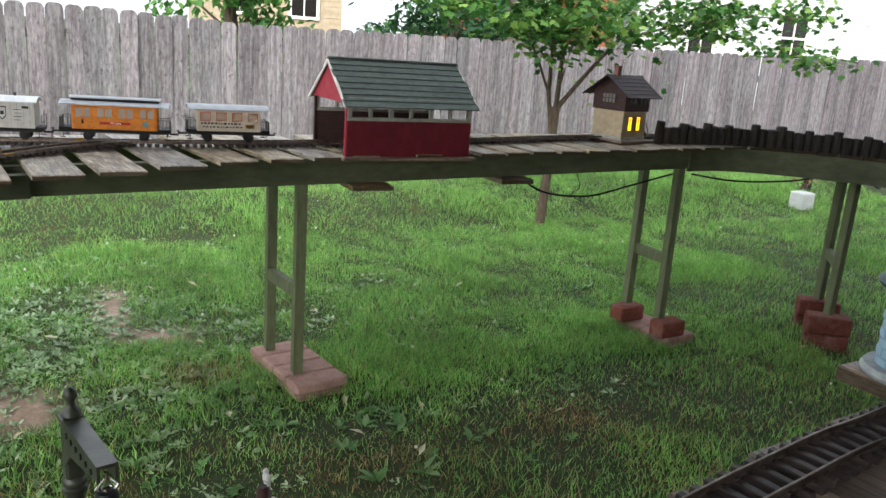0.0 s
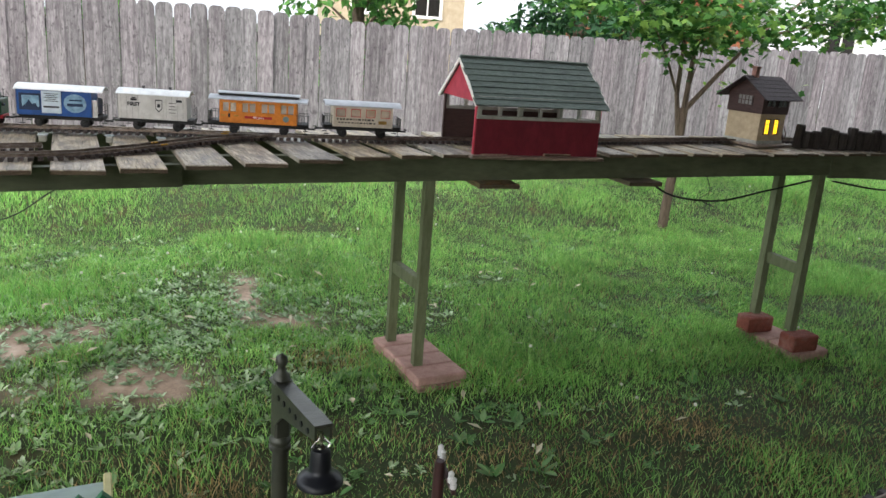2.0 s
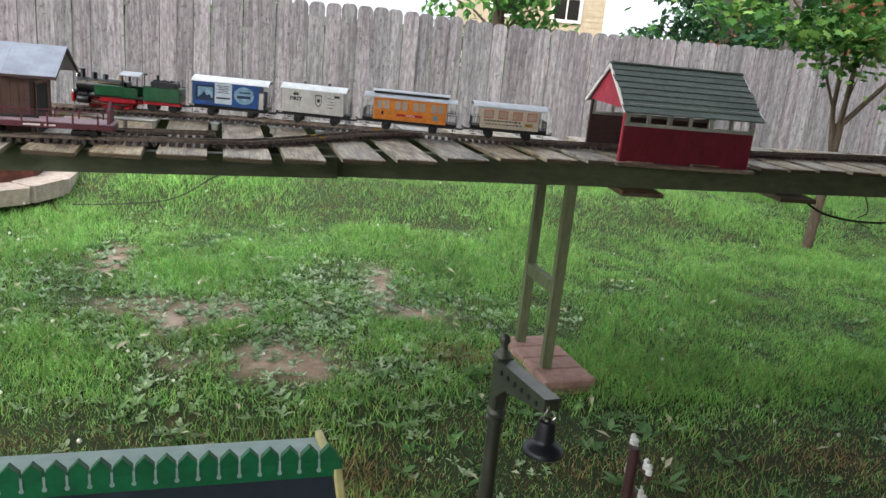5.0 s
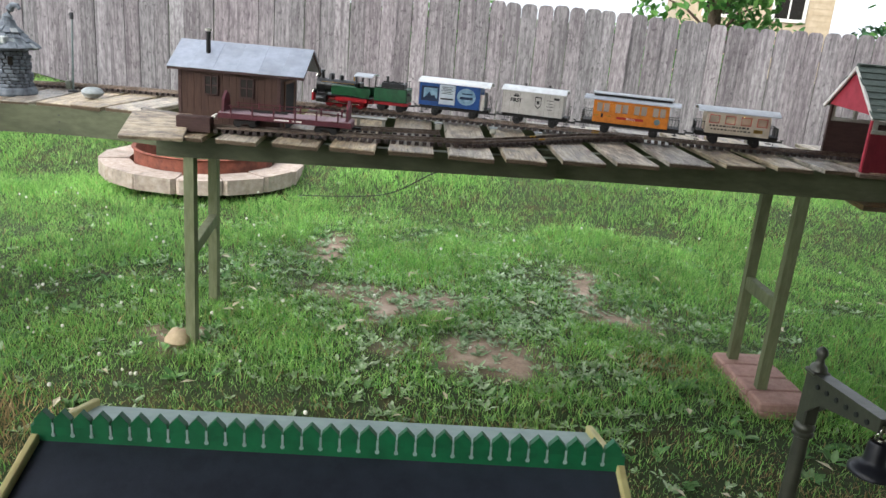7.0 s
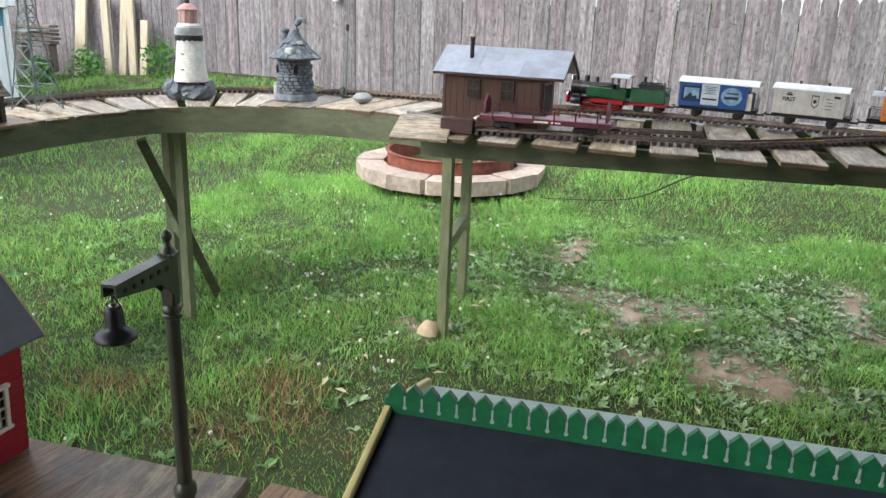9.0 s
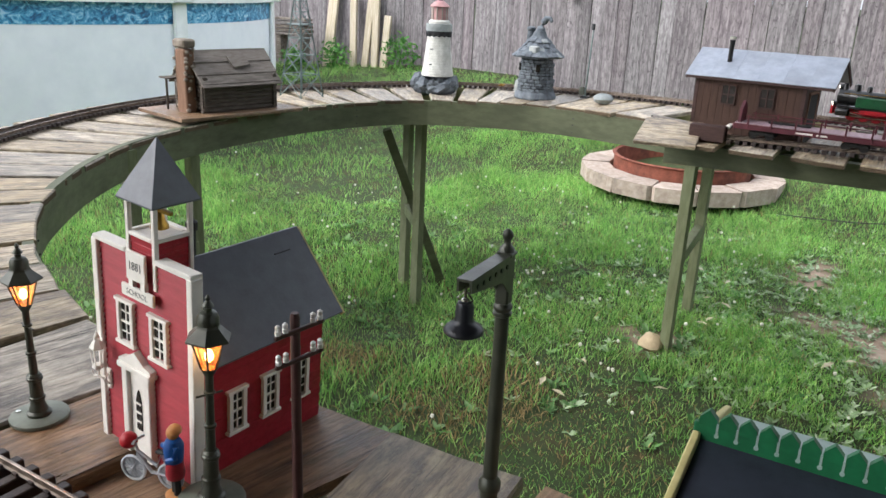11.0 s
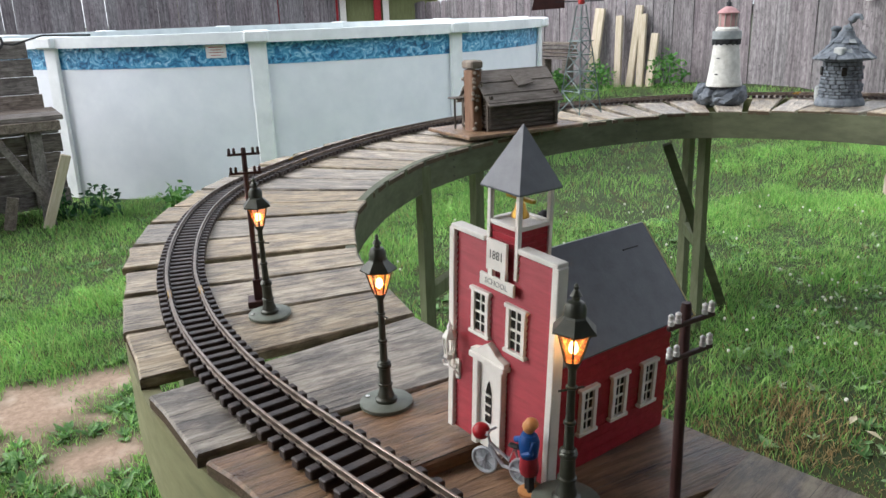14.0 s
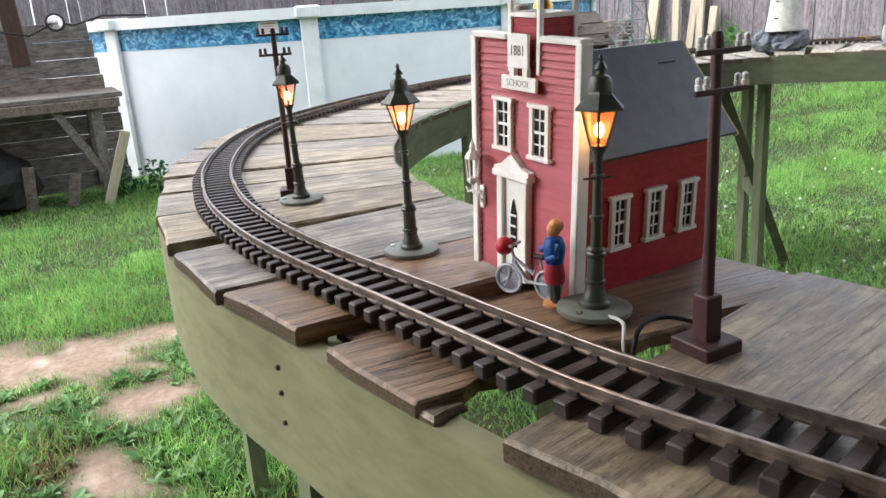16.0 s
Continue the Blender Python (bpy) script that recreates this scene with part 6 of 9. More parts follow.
def flat_car():
    t = thing("flat_car", on_deck(-0.585, 2.747, 3.6, 0.0207), "plum-red stake-sided flat car with pink-grey deck", "model wagon", "train wagons")
    L, W = 0.42, 0.092
    part("side_sill", Shape().box((0, -W / 2 + 0.004, 0.034), (L, 0.006, 0.016), 0.001), M_PLUM, t)
    part("side_sill", Shape().box((0, W / 2 - 0.004, 0.034), (L, 0.006, 0.016), 0.001), M_PLUM, t)
    for k in range(20):
        part("deck_board", Shape().box((-L / 2 + (k + 0.5) * L / 20, 0, 0.044), (L / 20 - 0.001, W, 0.003), 0.0005), M_PINKDECK, t)
    for e in (-1, 1):
        part("end_sill", Shape().box((e * L / 2, 0, 0.033), (0.006, W, 0.018), 0.001), M_PLUM, t)
        part("end_stake", Shape().prism([(-W / 2 + 0.004, 0.044), (W / 2 - 0.004, 0.044), (W / 2 - 0.012, 0.085), (0, 0.108), (-W / 2 + 0.012, 0.085)], "x", e * (L / 2 - 0.012) - 0.004, e * (L / 2 - 0.012) + 0.004), M_PLUM, t)
        bx = e * 0.13
        part("bogie", Shape().box((bx, 0.026, 0.016), (0.07, 0.006, 0.010), 0.001).box((bx, -0.026, 0.016), (0.07, 0.006, 0.010), 0.001).box((bx, 0, 0.022), (0.012, 0.06, 0.008), 0.001), M_BLACKM, t)
        for d in (-0.024, 0.024):
            wheelset(t, bx + d, False, 0.012)
        part("coupler", Shape().box((e * (L / 2 + 0.014), 0, 0.022), (0.03, 0.012, 0.008), 0.001), M_BLACKM, t)
    for s in (-1, 1):
        for k in range(6):
            xk = -L / 2 + 0.04 + k * (L - 0.08) / 5
            part("stake", Shape().box((xk, s * W / 2, 0.052), (0.005, 0.004, 0.040), 0.0006), M_PLUM, t)
        part("side_rail", Shape().tube([(-L / 2 + 0.03, s * W / 2, 0.066), (L / 2 - 0.03, s * W / 2, 0.066)], 0.0016, 5), M_PLUM, t)
    part("name_print", Shape().box((-0.01, -W / 2 + 0.0006, 0.034), (0.05, 0.0008, 0.005)).box((0.04, -W / 2 + 0.0006, 0.034), (0.03, 0.0008, 0.005)), M_TRIM, t)
    part("load_bar", Shape().tube([(-0.12, 0.0, 0.05), (0.0, 0.005, 0.05)], 0.004, 6), M_BLACKM, t)


flat_car()
bumper = thing("platform_bench", on_deck(-0.40, 3.02, 2), "small weathered grey loading bench behind the siding", "model bench")
part("bench_top", Shape().box((0, 0, 0.035), (0.20, 0.045, 0.006), 0.001), M_TRIM_OLD, bumper)
for bx in (-0.09, 0.0, 0.09):
    part("bench_leg", Shape().box((bx, -0.016, 0.016), (0.008, 0.008, 0.032)).box((bx, 0.016, 0.016), (0.008, 0.008, 0.032)), M_TRIM_OLD, bumper)
for bx in (-0.14, 0.06, 0.22):
    u = thing("ground_throw", on_deck(bx + 0.02, 3.10 - 0.25 * max(0, bx)), "small grey switch machine on the planks", "switch machine", "switch machines")
    part("housing", Shape().box((0, 0, 0.010), (0.022, 0.03, 0.02), 0.002), M_TRIM_OLD, u)
    part("cover", Shape().box((0, 0, 0.022), (0.03, 0.02, 0.005), 0.001), M_STONE_PALE, u)


# ---- lighthouse ----
def lighthouse():
    t = thing("lighthouse", on_deck(-2.215, 3.05, 0, -0.002) @ Matrix.Scale(1.28, 4), "white model lighthouse with pink lantern room on grey rocks", "model lighthouse")
    rng = random.Random(8)
    for k in range(16):
        a, r = rng.uniform(0, 6.28), rng.uniform(0.0, 0.055)
        part("rock", Shape().ball((r * math.cos(a) * 1.35 - 0.012, r * math.sin(a), 0.026 + rng.uniform(-0.006, 0.014)), rng.uniform(0.026, 0.042), 11, 8, 0.85, 0.32, k), M_STONE, t)
    part("rock", Shape().ball((-0.09, 0.01, 0.02), 0.026, 9, 6, 0.9, 0.4, 31), M_STONE, t)
    part("rock", Shape().ball((-0.07, -0.02, 0.035), 0.026, 9, 6, 1.2, 0.4, 32), M_STONE, t)
    prof = []
    for k in range(16):
        r = 0.056 - 0.0165 * (k / 15) ** 0.85
        z = 0.060 + 0.128 * k / 15
        prof += [(r, z), (r, z + 0.0068), (r - 0.0008, z + 0.0075)]
    part("tower", Shape().lathe(prof, 24), M_WHITEWASH, t, smooth=True)
    part("slit_window", Shape().box((0.006, -0.0505, 0.10), (0.010, 0.004, 0.0032)).box((0.005, -0.0445, 0.150), (0.010, 0.004, 0.0032)), M_DARKTRIM, t)
    part("gallery", Shape().lathe([(0.039, 0.192), (0.0445, 0.204), (0.0455, 0.209), (0.043, 0.210)], 24), M_DARKTRIM, t)
    br = Shape()
    for k in range(14):
        a = 6.283 * k / 14
        br.box((0, 0, 0), (0.007, 0.007, 0.015), 0.001, Matrix.Rotation(a, 4, "Z") @ Matrix.Translation((0.0415, 0, 0.198)))
    part("gallery_bracket", br, M_DARKTRIM, t)
    part("parapet", Shape().lathe([(0.0450, 0.209), (0.0450, 0.233), (0.0425, 0.234), (0.0425, 0.209)], 24), M_STONE_PALE, t, smooth=True)
    part("lantern_base", Shape().lathe([(0.037, 0.212), (0.037, 0.240), (0.031, 0.246)], 16), M_WHITEWASH, t)
    part("lantern_room", Shape().lathe([(0.0275, 0.244), (0.0275, 0.288)], 10), M_PINK, t)
    sh = Shape()
    for k in range(10):
        a = 6.283 * k / 10
        sh.box((0, 0, 0.266), (0.003, 0.003, 0.044), 0, Matrix.Rotation(a, 4, "Z") @ Matrix.Translation((0.0278, 0, 0)))
    part("glazing_bar", sh, M_TRIM_OLD, t)
    part("roof", Shape().lathe([(0.033, 0.287), (0.034, 0.290), (0.022, 0.302), (0.010, 0.308), (0.006, 0.309)], 12), M_PINK, t, "faded pink faceted roof")
    part("finial", Shape().lathe([(0.0075, 0.307), (0.0085, 0.313), (0.0075, 0.322), (0.003, 0.325), (0.002, 0.333), (0.0005, 0.334)], 12), M_DARKTRIM, t, smooth=True)


lighthouse()


# ---- stone wizard tower ----
def stone_tower():
    t = thing("stone_tower", on_deck(-1.80, 3.21, 0, -0.002) @ Matrix.Scale(1.07, 4), "grey stone fairy tower with a crooked shingled roof and curled chimney", "model tower")
    part("footing", Shape().lathe([(0.083, 0), (0.085, 0.008), (0.080, 0.024), (0.072, 0.032)], 20), M_STONE, t)
    part("core", Shape().lathe([(0.070, 0.0), (0.060, 0.17)], 20), M_DARKTRIM, t)
    rng = random.Random(12)
    z = 0.03
    while z < 0.165:
        h = rng.uniform(0.010, 0.015)
        a = rng.uniform(0, 1)
        r = 0.072 - 0.011 * (z / 0.17)
        while a < 7.2:
            w = rng.uniform(0.24, 0.46)
            m = Matrix.Rotation(a + w / 2, 4, "Z") @ Matrix.Translation((r - 0.002, 0, z + h / 2))
            part("stone", Shape().box((0, 0, 0), (0.012 + rng.uniform(0, 0.004), w * r - 0.0018, h - 0.0014), 0.0022), M_STONE, t, m=m)
            a += w
            if a > 6.35:
                break
        z += h
    for a in (-2.3, -1.0):
        part("window", Shape().box((0, 0, 0), (0.006, 0.017, 0.030), 0.002), M_WIN_DARK, t, m=Matrix.Rotation(a, 4, "Z") @ Matrix.Translation((0.073, 0, 0.125)))
    part("doorway", Shape().box((0, 0, 0.042), (0.02, 0.034, 0.055), 0.006), M_STONE_PALE, t, m=Matrix.Rotation(-2.75, 4, "Z") @ Matrix.Translation((0.075, 0, 0)))
    part("roof", Shape().lathe([(0.098, 0.163), (0.101, 0.170), (0.066, 0.200), (0.044, 0.222), (0.030, 0.245), (0.024, 0.262)], 18), M_STONE, t)
    for row, (r, zz, n) in enumerate(((0.092, 0.176, 22), (0.070, 0.194, 17), (0.053, 0.212, 14), (0.040, 0.230, 11))):
        for k in range(n):
            a = 6.283 * k / n + row * 0.2 + rng.uniform(-0.05, 0.05)
            part("shingle", Shape().box((0, 0, 0), (0.030, 0.024, 0.005), 0.0015), M_STONE if (k * 7 + row) % 11 else M_STONE_PALE, t,
                 m=Matrix.Rotation(a, 4, "Z") @ Matrix.Translation((r, 0, zz + rng.uniform(-0.002, 0.003))) @ Matrix.Rotation(radians(38 + rng.uniform(-7, 7)), 4, "Y"))
    part("dormer", Shape().box((0.02, -0.068, 0.195), (0.035, 0.03, 0.028), 0.004), M_STONE_PALE, t)
    part("chimney", Shape().lathe([(0.016, 0.21), (0.013, 0.262), (0.018, 0.268), (0.016, 0.276), (0.006, 0.280)], 12, (-0.034, -0.012, 0)), M_STONE, t, smooth=True)
    pts = [(0.0, 0, 0.25), (0.004, 0, 0.275), (0.012, 0, 0.297), (0.026, 0, 0.312), (0.042, 0, 0.312), (0.050, 0, 0.300)]
    part("curled_spire", Shape().tube(pts, 0.020, 10, None, 0.006), M_STONE, t, smooth=True)


stone_tower()
pebble = thing("stone", on_deck(-1.49, 3.235), "pale flat stone lying on the deck planks", "stone")
part("stone", Shape().ball((0, 0, 0.022), 0.042, 12, 8, 0.52, 0.12, 3), M_STONE_PALE, pebble, smooth=True)
for (sx, sy, hh, sd) in ((-1.635, 3.355, 0.30, 3),):
    s = thing("signal_mast", on_deck(sx, sy), "thin grey signal mast with a small lamp on the deck", "model signal", "signal masts")
    part("mast", Shape().tube([(0, 0, 0), (0.004 * sd, 0, hh)], 0.0045, 8, None, 0.0028), M_GALV, s)
    part("foot_plate", Shape().box((0, 0, 0.004), (0.03, 0.03, 0.008), 0.002), M_DARKTRIM, s)
    part("lamp_head", Shape().box((0.004 * sd, -0.004, hh), (0.011, 0.014, 0.026), 0.002), M_DARKTRIM, s)
    part("lever_box", Shape().box((-0.012, -0.008, 0.03), (0.02, 0.018, 0.034), 0.002).tube([(-0.012, -0.008, 0.045), (-0.02, -0.008, 0.08)], 0.002, 6), M_LAMP_BASE, s)


# ---- windmill ----
def windmill():
    t = thing("windmill", on_deck(-2.545, 2.54) @ Matrix.Scale(1.22, 4), "grey lattice steel windmill tower with a dark red tail vane", "model windmill")
    H, b, tp = 0.355, 0.052, 0.010
    sh = Shape()
    cs = [(-1, -1), (1, -1), (1, 1), (-1, 1)]

    def at(i, z):
        k = b + (tp - b) * z / H
        return (cs[i % 4][0] * k, cs[i % 4][1] * k, z)
    for i in range(4):
        part("leg", Shape().tube([at(i, 0), at(i, H)], 0.0028, 4), M_GALV, t)
    zs = [0.0, 0.075, 0.14, 0.195, 0.24, 0.28, 0.315]
    for a, c in zip(zs, zs[1:]):
        for i in range(4):
            sh.tube([at(i, a), at(i + 1, c)], 0.0014, 4).tube([at(i + 1, a), at(i, c)], 0.0014, 4).tube([at(i, c), at(i + 1, c)], 0.0014, 4)
    part("lattice", sh, M_GALV, t)
    part("platform", Shape().box((0, 0, 0.24), (0.062, 0.062, 0.003)), M_GALV, t)
    part("gear_head", Shape().box((0, 0, H + 0.012), (0.016, 0.022, 0.02), 0.003), M_INK_RED, t)
    boom = part("boom", Shape().tube([(0.05, 0.055, H + 0.012), (-0.06, -0.066, H + 0.012)], 0.0022, 6), M_DARKTRIM, t)
    part("tail_vane", Shape().prism([(0.055, H - 0.008), (0.055, H + 0.02), (0.15, H + 0.045), (0.165, H - 0.012)], "y", -0.0012, 0.0012), M_MAROON, boom, m=Matrix.Rotation(radians(228), 4, "Z"))


windmill()


# ---- log cabin ----
def log_cabin():
    t = thing("log_cabin", on_deck(-2.44, 2.07, 84, 0.013), "small dark log cabin with shake roof and pebbled chimney", "model cabin")
    board = part("base_board", Shape().box((-0.02, 0.0, -0.006), (0.50, 0.30, 0.013), 0.002), M_DECKD, t)
    L, W, H = 0.285, 0.17, 0.118
    for s in (-1, 1):
        for k in range(8):
            part("log", Shape().tube([(-L / 2 - 0.012, s * W / 2, 0.008 + k * 0.0146), (L / 2 + 0.012, s * W / 2, 0.008 + k * 0.0146)], 0.0082, 8), M_LOG, t)
    for e in (-1, 1):
        for k in range(8):
            part("log", Shape().tube([(e * L / 2, -W / 2 - 0.012, 0.0155 + k * 0.0146), (e * L / 2, W / 2 + 0.012, 0.0155 + k * 0.0146)], 0.0082, 8), M_LOG, t)
        part("gable", Shape().prism([(-W / 2, H), (W / 2, H), (0, H + 0.082)], "x", e * L / 2 - 0.005, e * L / 2 + 0.005), M_LOG, t)
    slope = math.atan2(0.085, W / 2)
    ln = (W / 2 + 0.03) / math.cos(slope)
    for s in (-1, 1):
        for k in range(3):
            part("roof_board", Shape().box((0, 0, 0), (L + 0.05 - 0.004 * k, ln / 3 + 0.006, 0.006), 0.001), M_SHAKE, t,
                 m=Matrix.Translation((0, s * (k + 0.5) / 3 * ln * math.cos(slope), H + 0.088 - (k + 0.5) / 3 * ln * math.sin(slope))) @ Matrix.Rotation(-s * (slope - 0.06), 4, "X"))
    part("roof_patch", Shape().box((0, 0, 0), (0.075, 0.055, 0.005), 0.001), M_SHAKE, t, m=Matrix.Translation((0.02, -0.05, H + 0.055)) @ Matrix.Rotation(slope, 4, "X") @ Matrix.Rotation(0.15, 4, "Z"))
    part("eave_shadow_board", Shape().box((0, -W / 2 - 0.024, H - 0.018), (L + 0.04, 0.004, 0.006)), M_LOG, t)
    ch = part("chimney", Shape().box((-L / 2 - 0.030, -0.02, 0.105), (0.040, 0.062, 0.222), 0.004), M_CLAY, t)
    rng = random.Random(9)
    for k in range(54):
        z = rng.uniform(0.008, 0.215)
        side = rng.choice((0, 1, 2))
        p = (-L / 2 - 0.05 + rng.uniform(0, 0.04), -0.052, z) if side == 0 else (-L / 2 - 0.05 + rng.uniform(0, 0.04), 0.012, z) if side == 1 else (-L / 2 - 0.010, rng.uniform(-0.05, 0.01), z)
        part("pebble", Shape().ball((0, 0, 0), rng.uniform(0.0055, 0.0085), 7, 5, 0.8, 0.2, k), M_PEBBLE, ch, m=Matrix.Translation(p))
    part("chimney_cap", Shape().box((-L / 2 - 0.030, -0.02, 0.234), (0.05, 0.072, 0.03), 0.006), M_PEBBLE, t)
    part("porch_post", Shape().tube([(-L / 2 - 0.06, 0.06, 0), (-L / 2 - 0.06, 0.06, 0.11)], 0.004, 6), M_LOG, t)
    part("porch_roof", Shape().box((-L / 2 - 0.045, 0.055, 0.112), (0.06, 0.06, 0.005), 0.001), M_LOG, t)


log_cabin()


# ---- school house ----
def school_house():
    t = thing("school_house", pose(-0.700, 0.590, zd(-0.700, 0.590) + 0.001, 0, 3.5, 2), "red model school house with white trim, grey roof and bell tower", "model school")
    W, H, D = 0.137, 0.212, 0.166
    EH, RH = 0.128, 0.198
    # lapped siding on the facade
    n = 34
    for k in range(n):
        z = (k + 0.5) * H / n
        part("siding_board", Shape().prism([(-0.0016, z - H / n / 2), (0.0006, z + H / n / 2), (0.004, z + H / n / 2), (0.004, z - H / n / 2)], "x", -W / 2, W / 2), M_SCHOOL, t)
    part("facade_core", Shape().box((0, 0.004, H / 2), (W, 0.004, H)), M_SCHOOL, t)
    for s in (-1, 1):
        part("corner_trim", Shape().box((s * W / 2, 0.001, H / 2), (0.008, 0.012, H + 0.004), 0.0008), M_TRIM, t)
    for s in (-1, 1):
        part("parapet_trim", Shape().box((s * (W / 4 + 0.012), 0.002, H + 0.003), (W / 2 - 0.020, 0.013, 0.005), 0.0008), M_TRIM, t)
    for s in (-1, 1):
        k2 = 22
        for k in range(k2):
            z = (k + 0.5) * EH / k2
            part("siding_board", Shape().box((s * (W / 2 - 0.006) + s * 0.0006 * (k % 2), D / 2 + 0.006, z), (0.003, D - 0.008, EH / k2 + 0.0004), 0), M_SCHOOL, t)
    part("back_wall", Shape().prism([(-W / 2 + 0.006, 0), (W / 2 - 0.006, 0), (W / 2 - 0.006, EH), (0, RH - 0.004), (-W / 2 + 0.006, EH)], "y", D, D + 0.003), M_SCHOOL, t)
    part("front_gable", Shape().prism([(-W / 2 + 0.006, EH), (W / 2 - 0.006, EH), (0, RH - 0.004)], "y", 0.006, 0.009), M_SCHOOL, t)
    slope = math.atan2(RH - EH + 0.004, W / 2)
    ln = (W / 2 + 0.004) / math.cos(slope)
    for s in (-1, 1):
        r = part("roof_slab", Shape().box((0, 0, 0), (ln, D + 0.022, 0.004), 0.0008), M_SLATE, t,
                 m=Matrix.Translation((s * (W / 4 + 0.001), D / 2 + 0.014, (RH + EH) / 2 - 0.004)) @ Matrix.Rotation(s * slope, 4, "Y"))
        part("verge", Shape().box((0, 0, 0), (ln, 0.003, 0.006), 0.0005), M_YELLOW_TRIM, t,
             m=Matrix.Translation((s * (W / 4 + 0.001), D + 0.026, (RH + EH) / 2 - 0.006)) @ Matrix.Rotation(s * slope, 4, "Y"))
    part("roof_slot", Shape().box((0, 0, 0), (0.0012, 0.022, 0.0012), 0.0002), M_DARKTRIM, t, m=Matrix.Translation((W / 4 - 0.018, D * 0.93, RH - 0.0150)) @ Matrix.Rotation(slope, 4, "Y"))
    part("stovepipe", Shape().lathe([(0.0042, 0.14), (0.0042, 0.216), (0.006, 0.217), (0.006, 0.225), (0.002, 0.228)], 10, (-0.022, D * 0.42, 0)), M_BLACKM, t)

    def sash(m, w, h, arched=False):
        f = part("window", Shape().box((0, 0, 0), (w - 0.004, 0.0015, h - 0.004)), M_WIN_DARK, t, m=m)
        sh = Shape()
        for dx in (-w / 2, w / 2):
            sh.box((dx, -0.0012, 0), (0.0048, 0.0044, h + 0.003), 0.0004)
        sh.box((0, -0.0014, h / 2 + 0.001), (w + 0.0085, 0.0055, 0.0036), 0.0004).box((0, -0.0016, -h / 2 - 0.001), (w + 0.0085, 0.006, 0.0036), 0.0004)
        part("window_frame", sh, M_TRIM, f)
        gl = Shape().box((0, -0.0006, 0), (0.0013, 0.002, h)).box((0, -0.0008, 0), (w, 0.0026, 0.0022))
        for k in (-1, 1):
            gl.box((0, -0.0006, k * h / 4), (w, 0.002, 0.0013))
        part("glazing_bar", gl, M_TRIM, f)
    sash(Matrix.Translation((-0.027, -0.001, 0.140)), 0.020, 0.042)
    sash(Matrix.Translation((0.022, -0.001, 0.139)), 0.020, 0.042)
    for k in range(3):
        sash(Matrix.Translation((W / 2 - 0.0035, 0.050 + 0.043 * k, 0.061)) @ Matrix.Rotation(radians(90), 4, "Z"), 0.017, 0.043)
        sash(Matrix.Translation((-W / 2 + 0.0035, 0.050 + 0.043 * k, 0.061)) @ Matrix.Rotation(radians(-90), 4, "Z"), 0.017, 0.043)
    door = part("door", Shape().box((-0.010, -0.002, 0.046), (0.026, 0.004, 0.092), 0.0006), M_TRIM, t, "white panelled door")
    part("arched_pane", Shape().prism([(-0.014, 0.030), (-0.006, 0.030), (-0.006, 0.062), (-0.008, 0.070), (-0.010, 0.075), (-0.012, 0.070), (-0.014, 0.062)], "y", -0.005, -0.0035), M_WIN_DARK, door)
    part("pane_bar", Shape().box((-0.010, -0.0056, 0.040), (0.009, 0.001, 0.0016)).box((-0.010, -0.0056, 0.050), (0.009, 0.001, 0.0016)).box((-0.010, -0.0056, 0.060), (0.009, 0.001, 0.0016)), M_TRIM, door)
    sh = Shape().box((-0.027, -0.004, 0.047), (0.008, 0.008, 0.094), 0.0008).box((0.007, -0.004, 0.047), (0.008, 0.008, 0.094), 0.0008).box((-0.010, -0.005, 0.097), (0.050, 0.010, 0.006), 0.0008)
    part("door_frame", sh, M_TRIM, door)
    part("pediment", Shape().prism([(-0.034, 0.100), (0.014, 0.100), (0.014, 0.103), (0.004, 0.106), (-0.004, 0.112), (-0.010, 0.116), (-0.016, 0.112), (-0.024, 0.106), (-0.034, 0.103)], "y", -0.008, -0.001), M_TRIM, door)
    # signs
    s1 = part("date_panel", Shape().box((-0.002, -0.006, 0.2045), (0.027, 0.003, 0.028), 0.0006), M_TRIM, t)
    letters("1881", 0.0120, M_INK_GREY, s1, Matrix.Translation((-0.002, -0.0076, 0.2045)) @ Matrix.Rotation(radians(90), 4, "X"), "lettering", -0.0001, 0.82)
    s2 = part("name_board", Shape().box((-0.001, -0.006, 0.178), (0.046, 0.003, 0.012), 0.0006), M_TRIM, t)
    letters("SCHOOL", 0.0080, M_INK_GREY, s2, Matrix.Translation((-0.001, -0.0076, 0.178)) @ Matrix.Rotation(radians(90), 4, "X"), "lettering", -0.0001, 0.95)
    part("sign_bracket", Shape().box((-0.010, -0.005, 0.187), (0.006, 0.004, 0.008)).box((0.007, -0.005, 0.187), (0.006, 0.004, 0.008)), M_TRIM, t)
    # bell tower
    tw = part("bell_tower", Shape().box((0, 0.018, 0.209), (0.036, 0.036, 0.044), 0.0006), M_SCHOOL, t)
    for k in range(7):
        part("siding_board", Shape().box((0, 0.018, 0.1905 + 0.0062 * k), (0.0375, 0.0375, 0.0052), 0.0004), M_SCHOOL, tw)
    for dx in (-0.0185, 0.0185):
        for dy in (-0.0005, 0.0365):
            part("tower_post", Shape().box((dx, dy, 0.226), (0.0045, 0.0045, 0.080), 0.0005), M_TRIM, tw)
    rim = Shape()
    for s in (-1, 1):
        rim.box((s * 0.0185, 0.018, 0.233), (0.005, 0.040, 0.004), 0.0005).box((0, 0.018 + s * 0.0185, 0.233), (0.032, 0.005, 0.004), 0.0005)
    part("tower_trim", rim, M_TRIM, tw)
    part("tower_floor", Shape().box((0, 0.018, 0.2315), (0.033, 0.033, 0.002)), M_TRIM, tw)
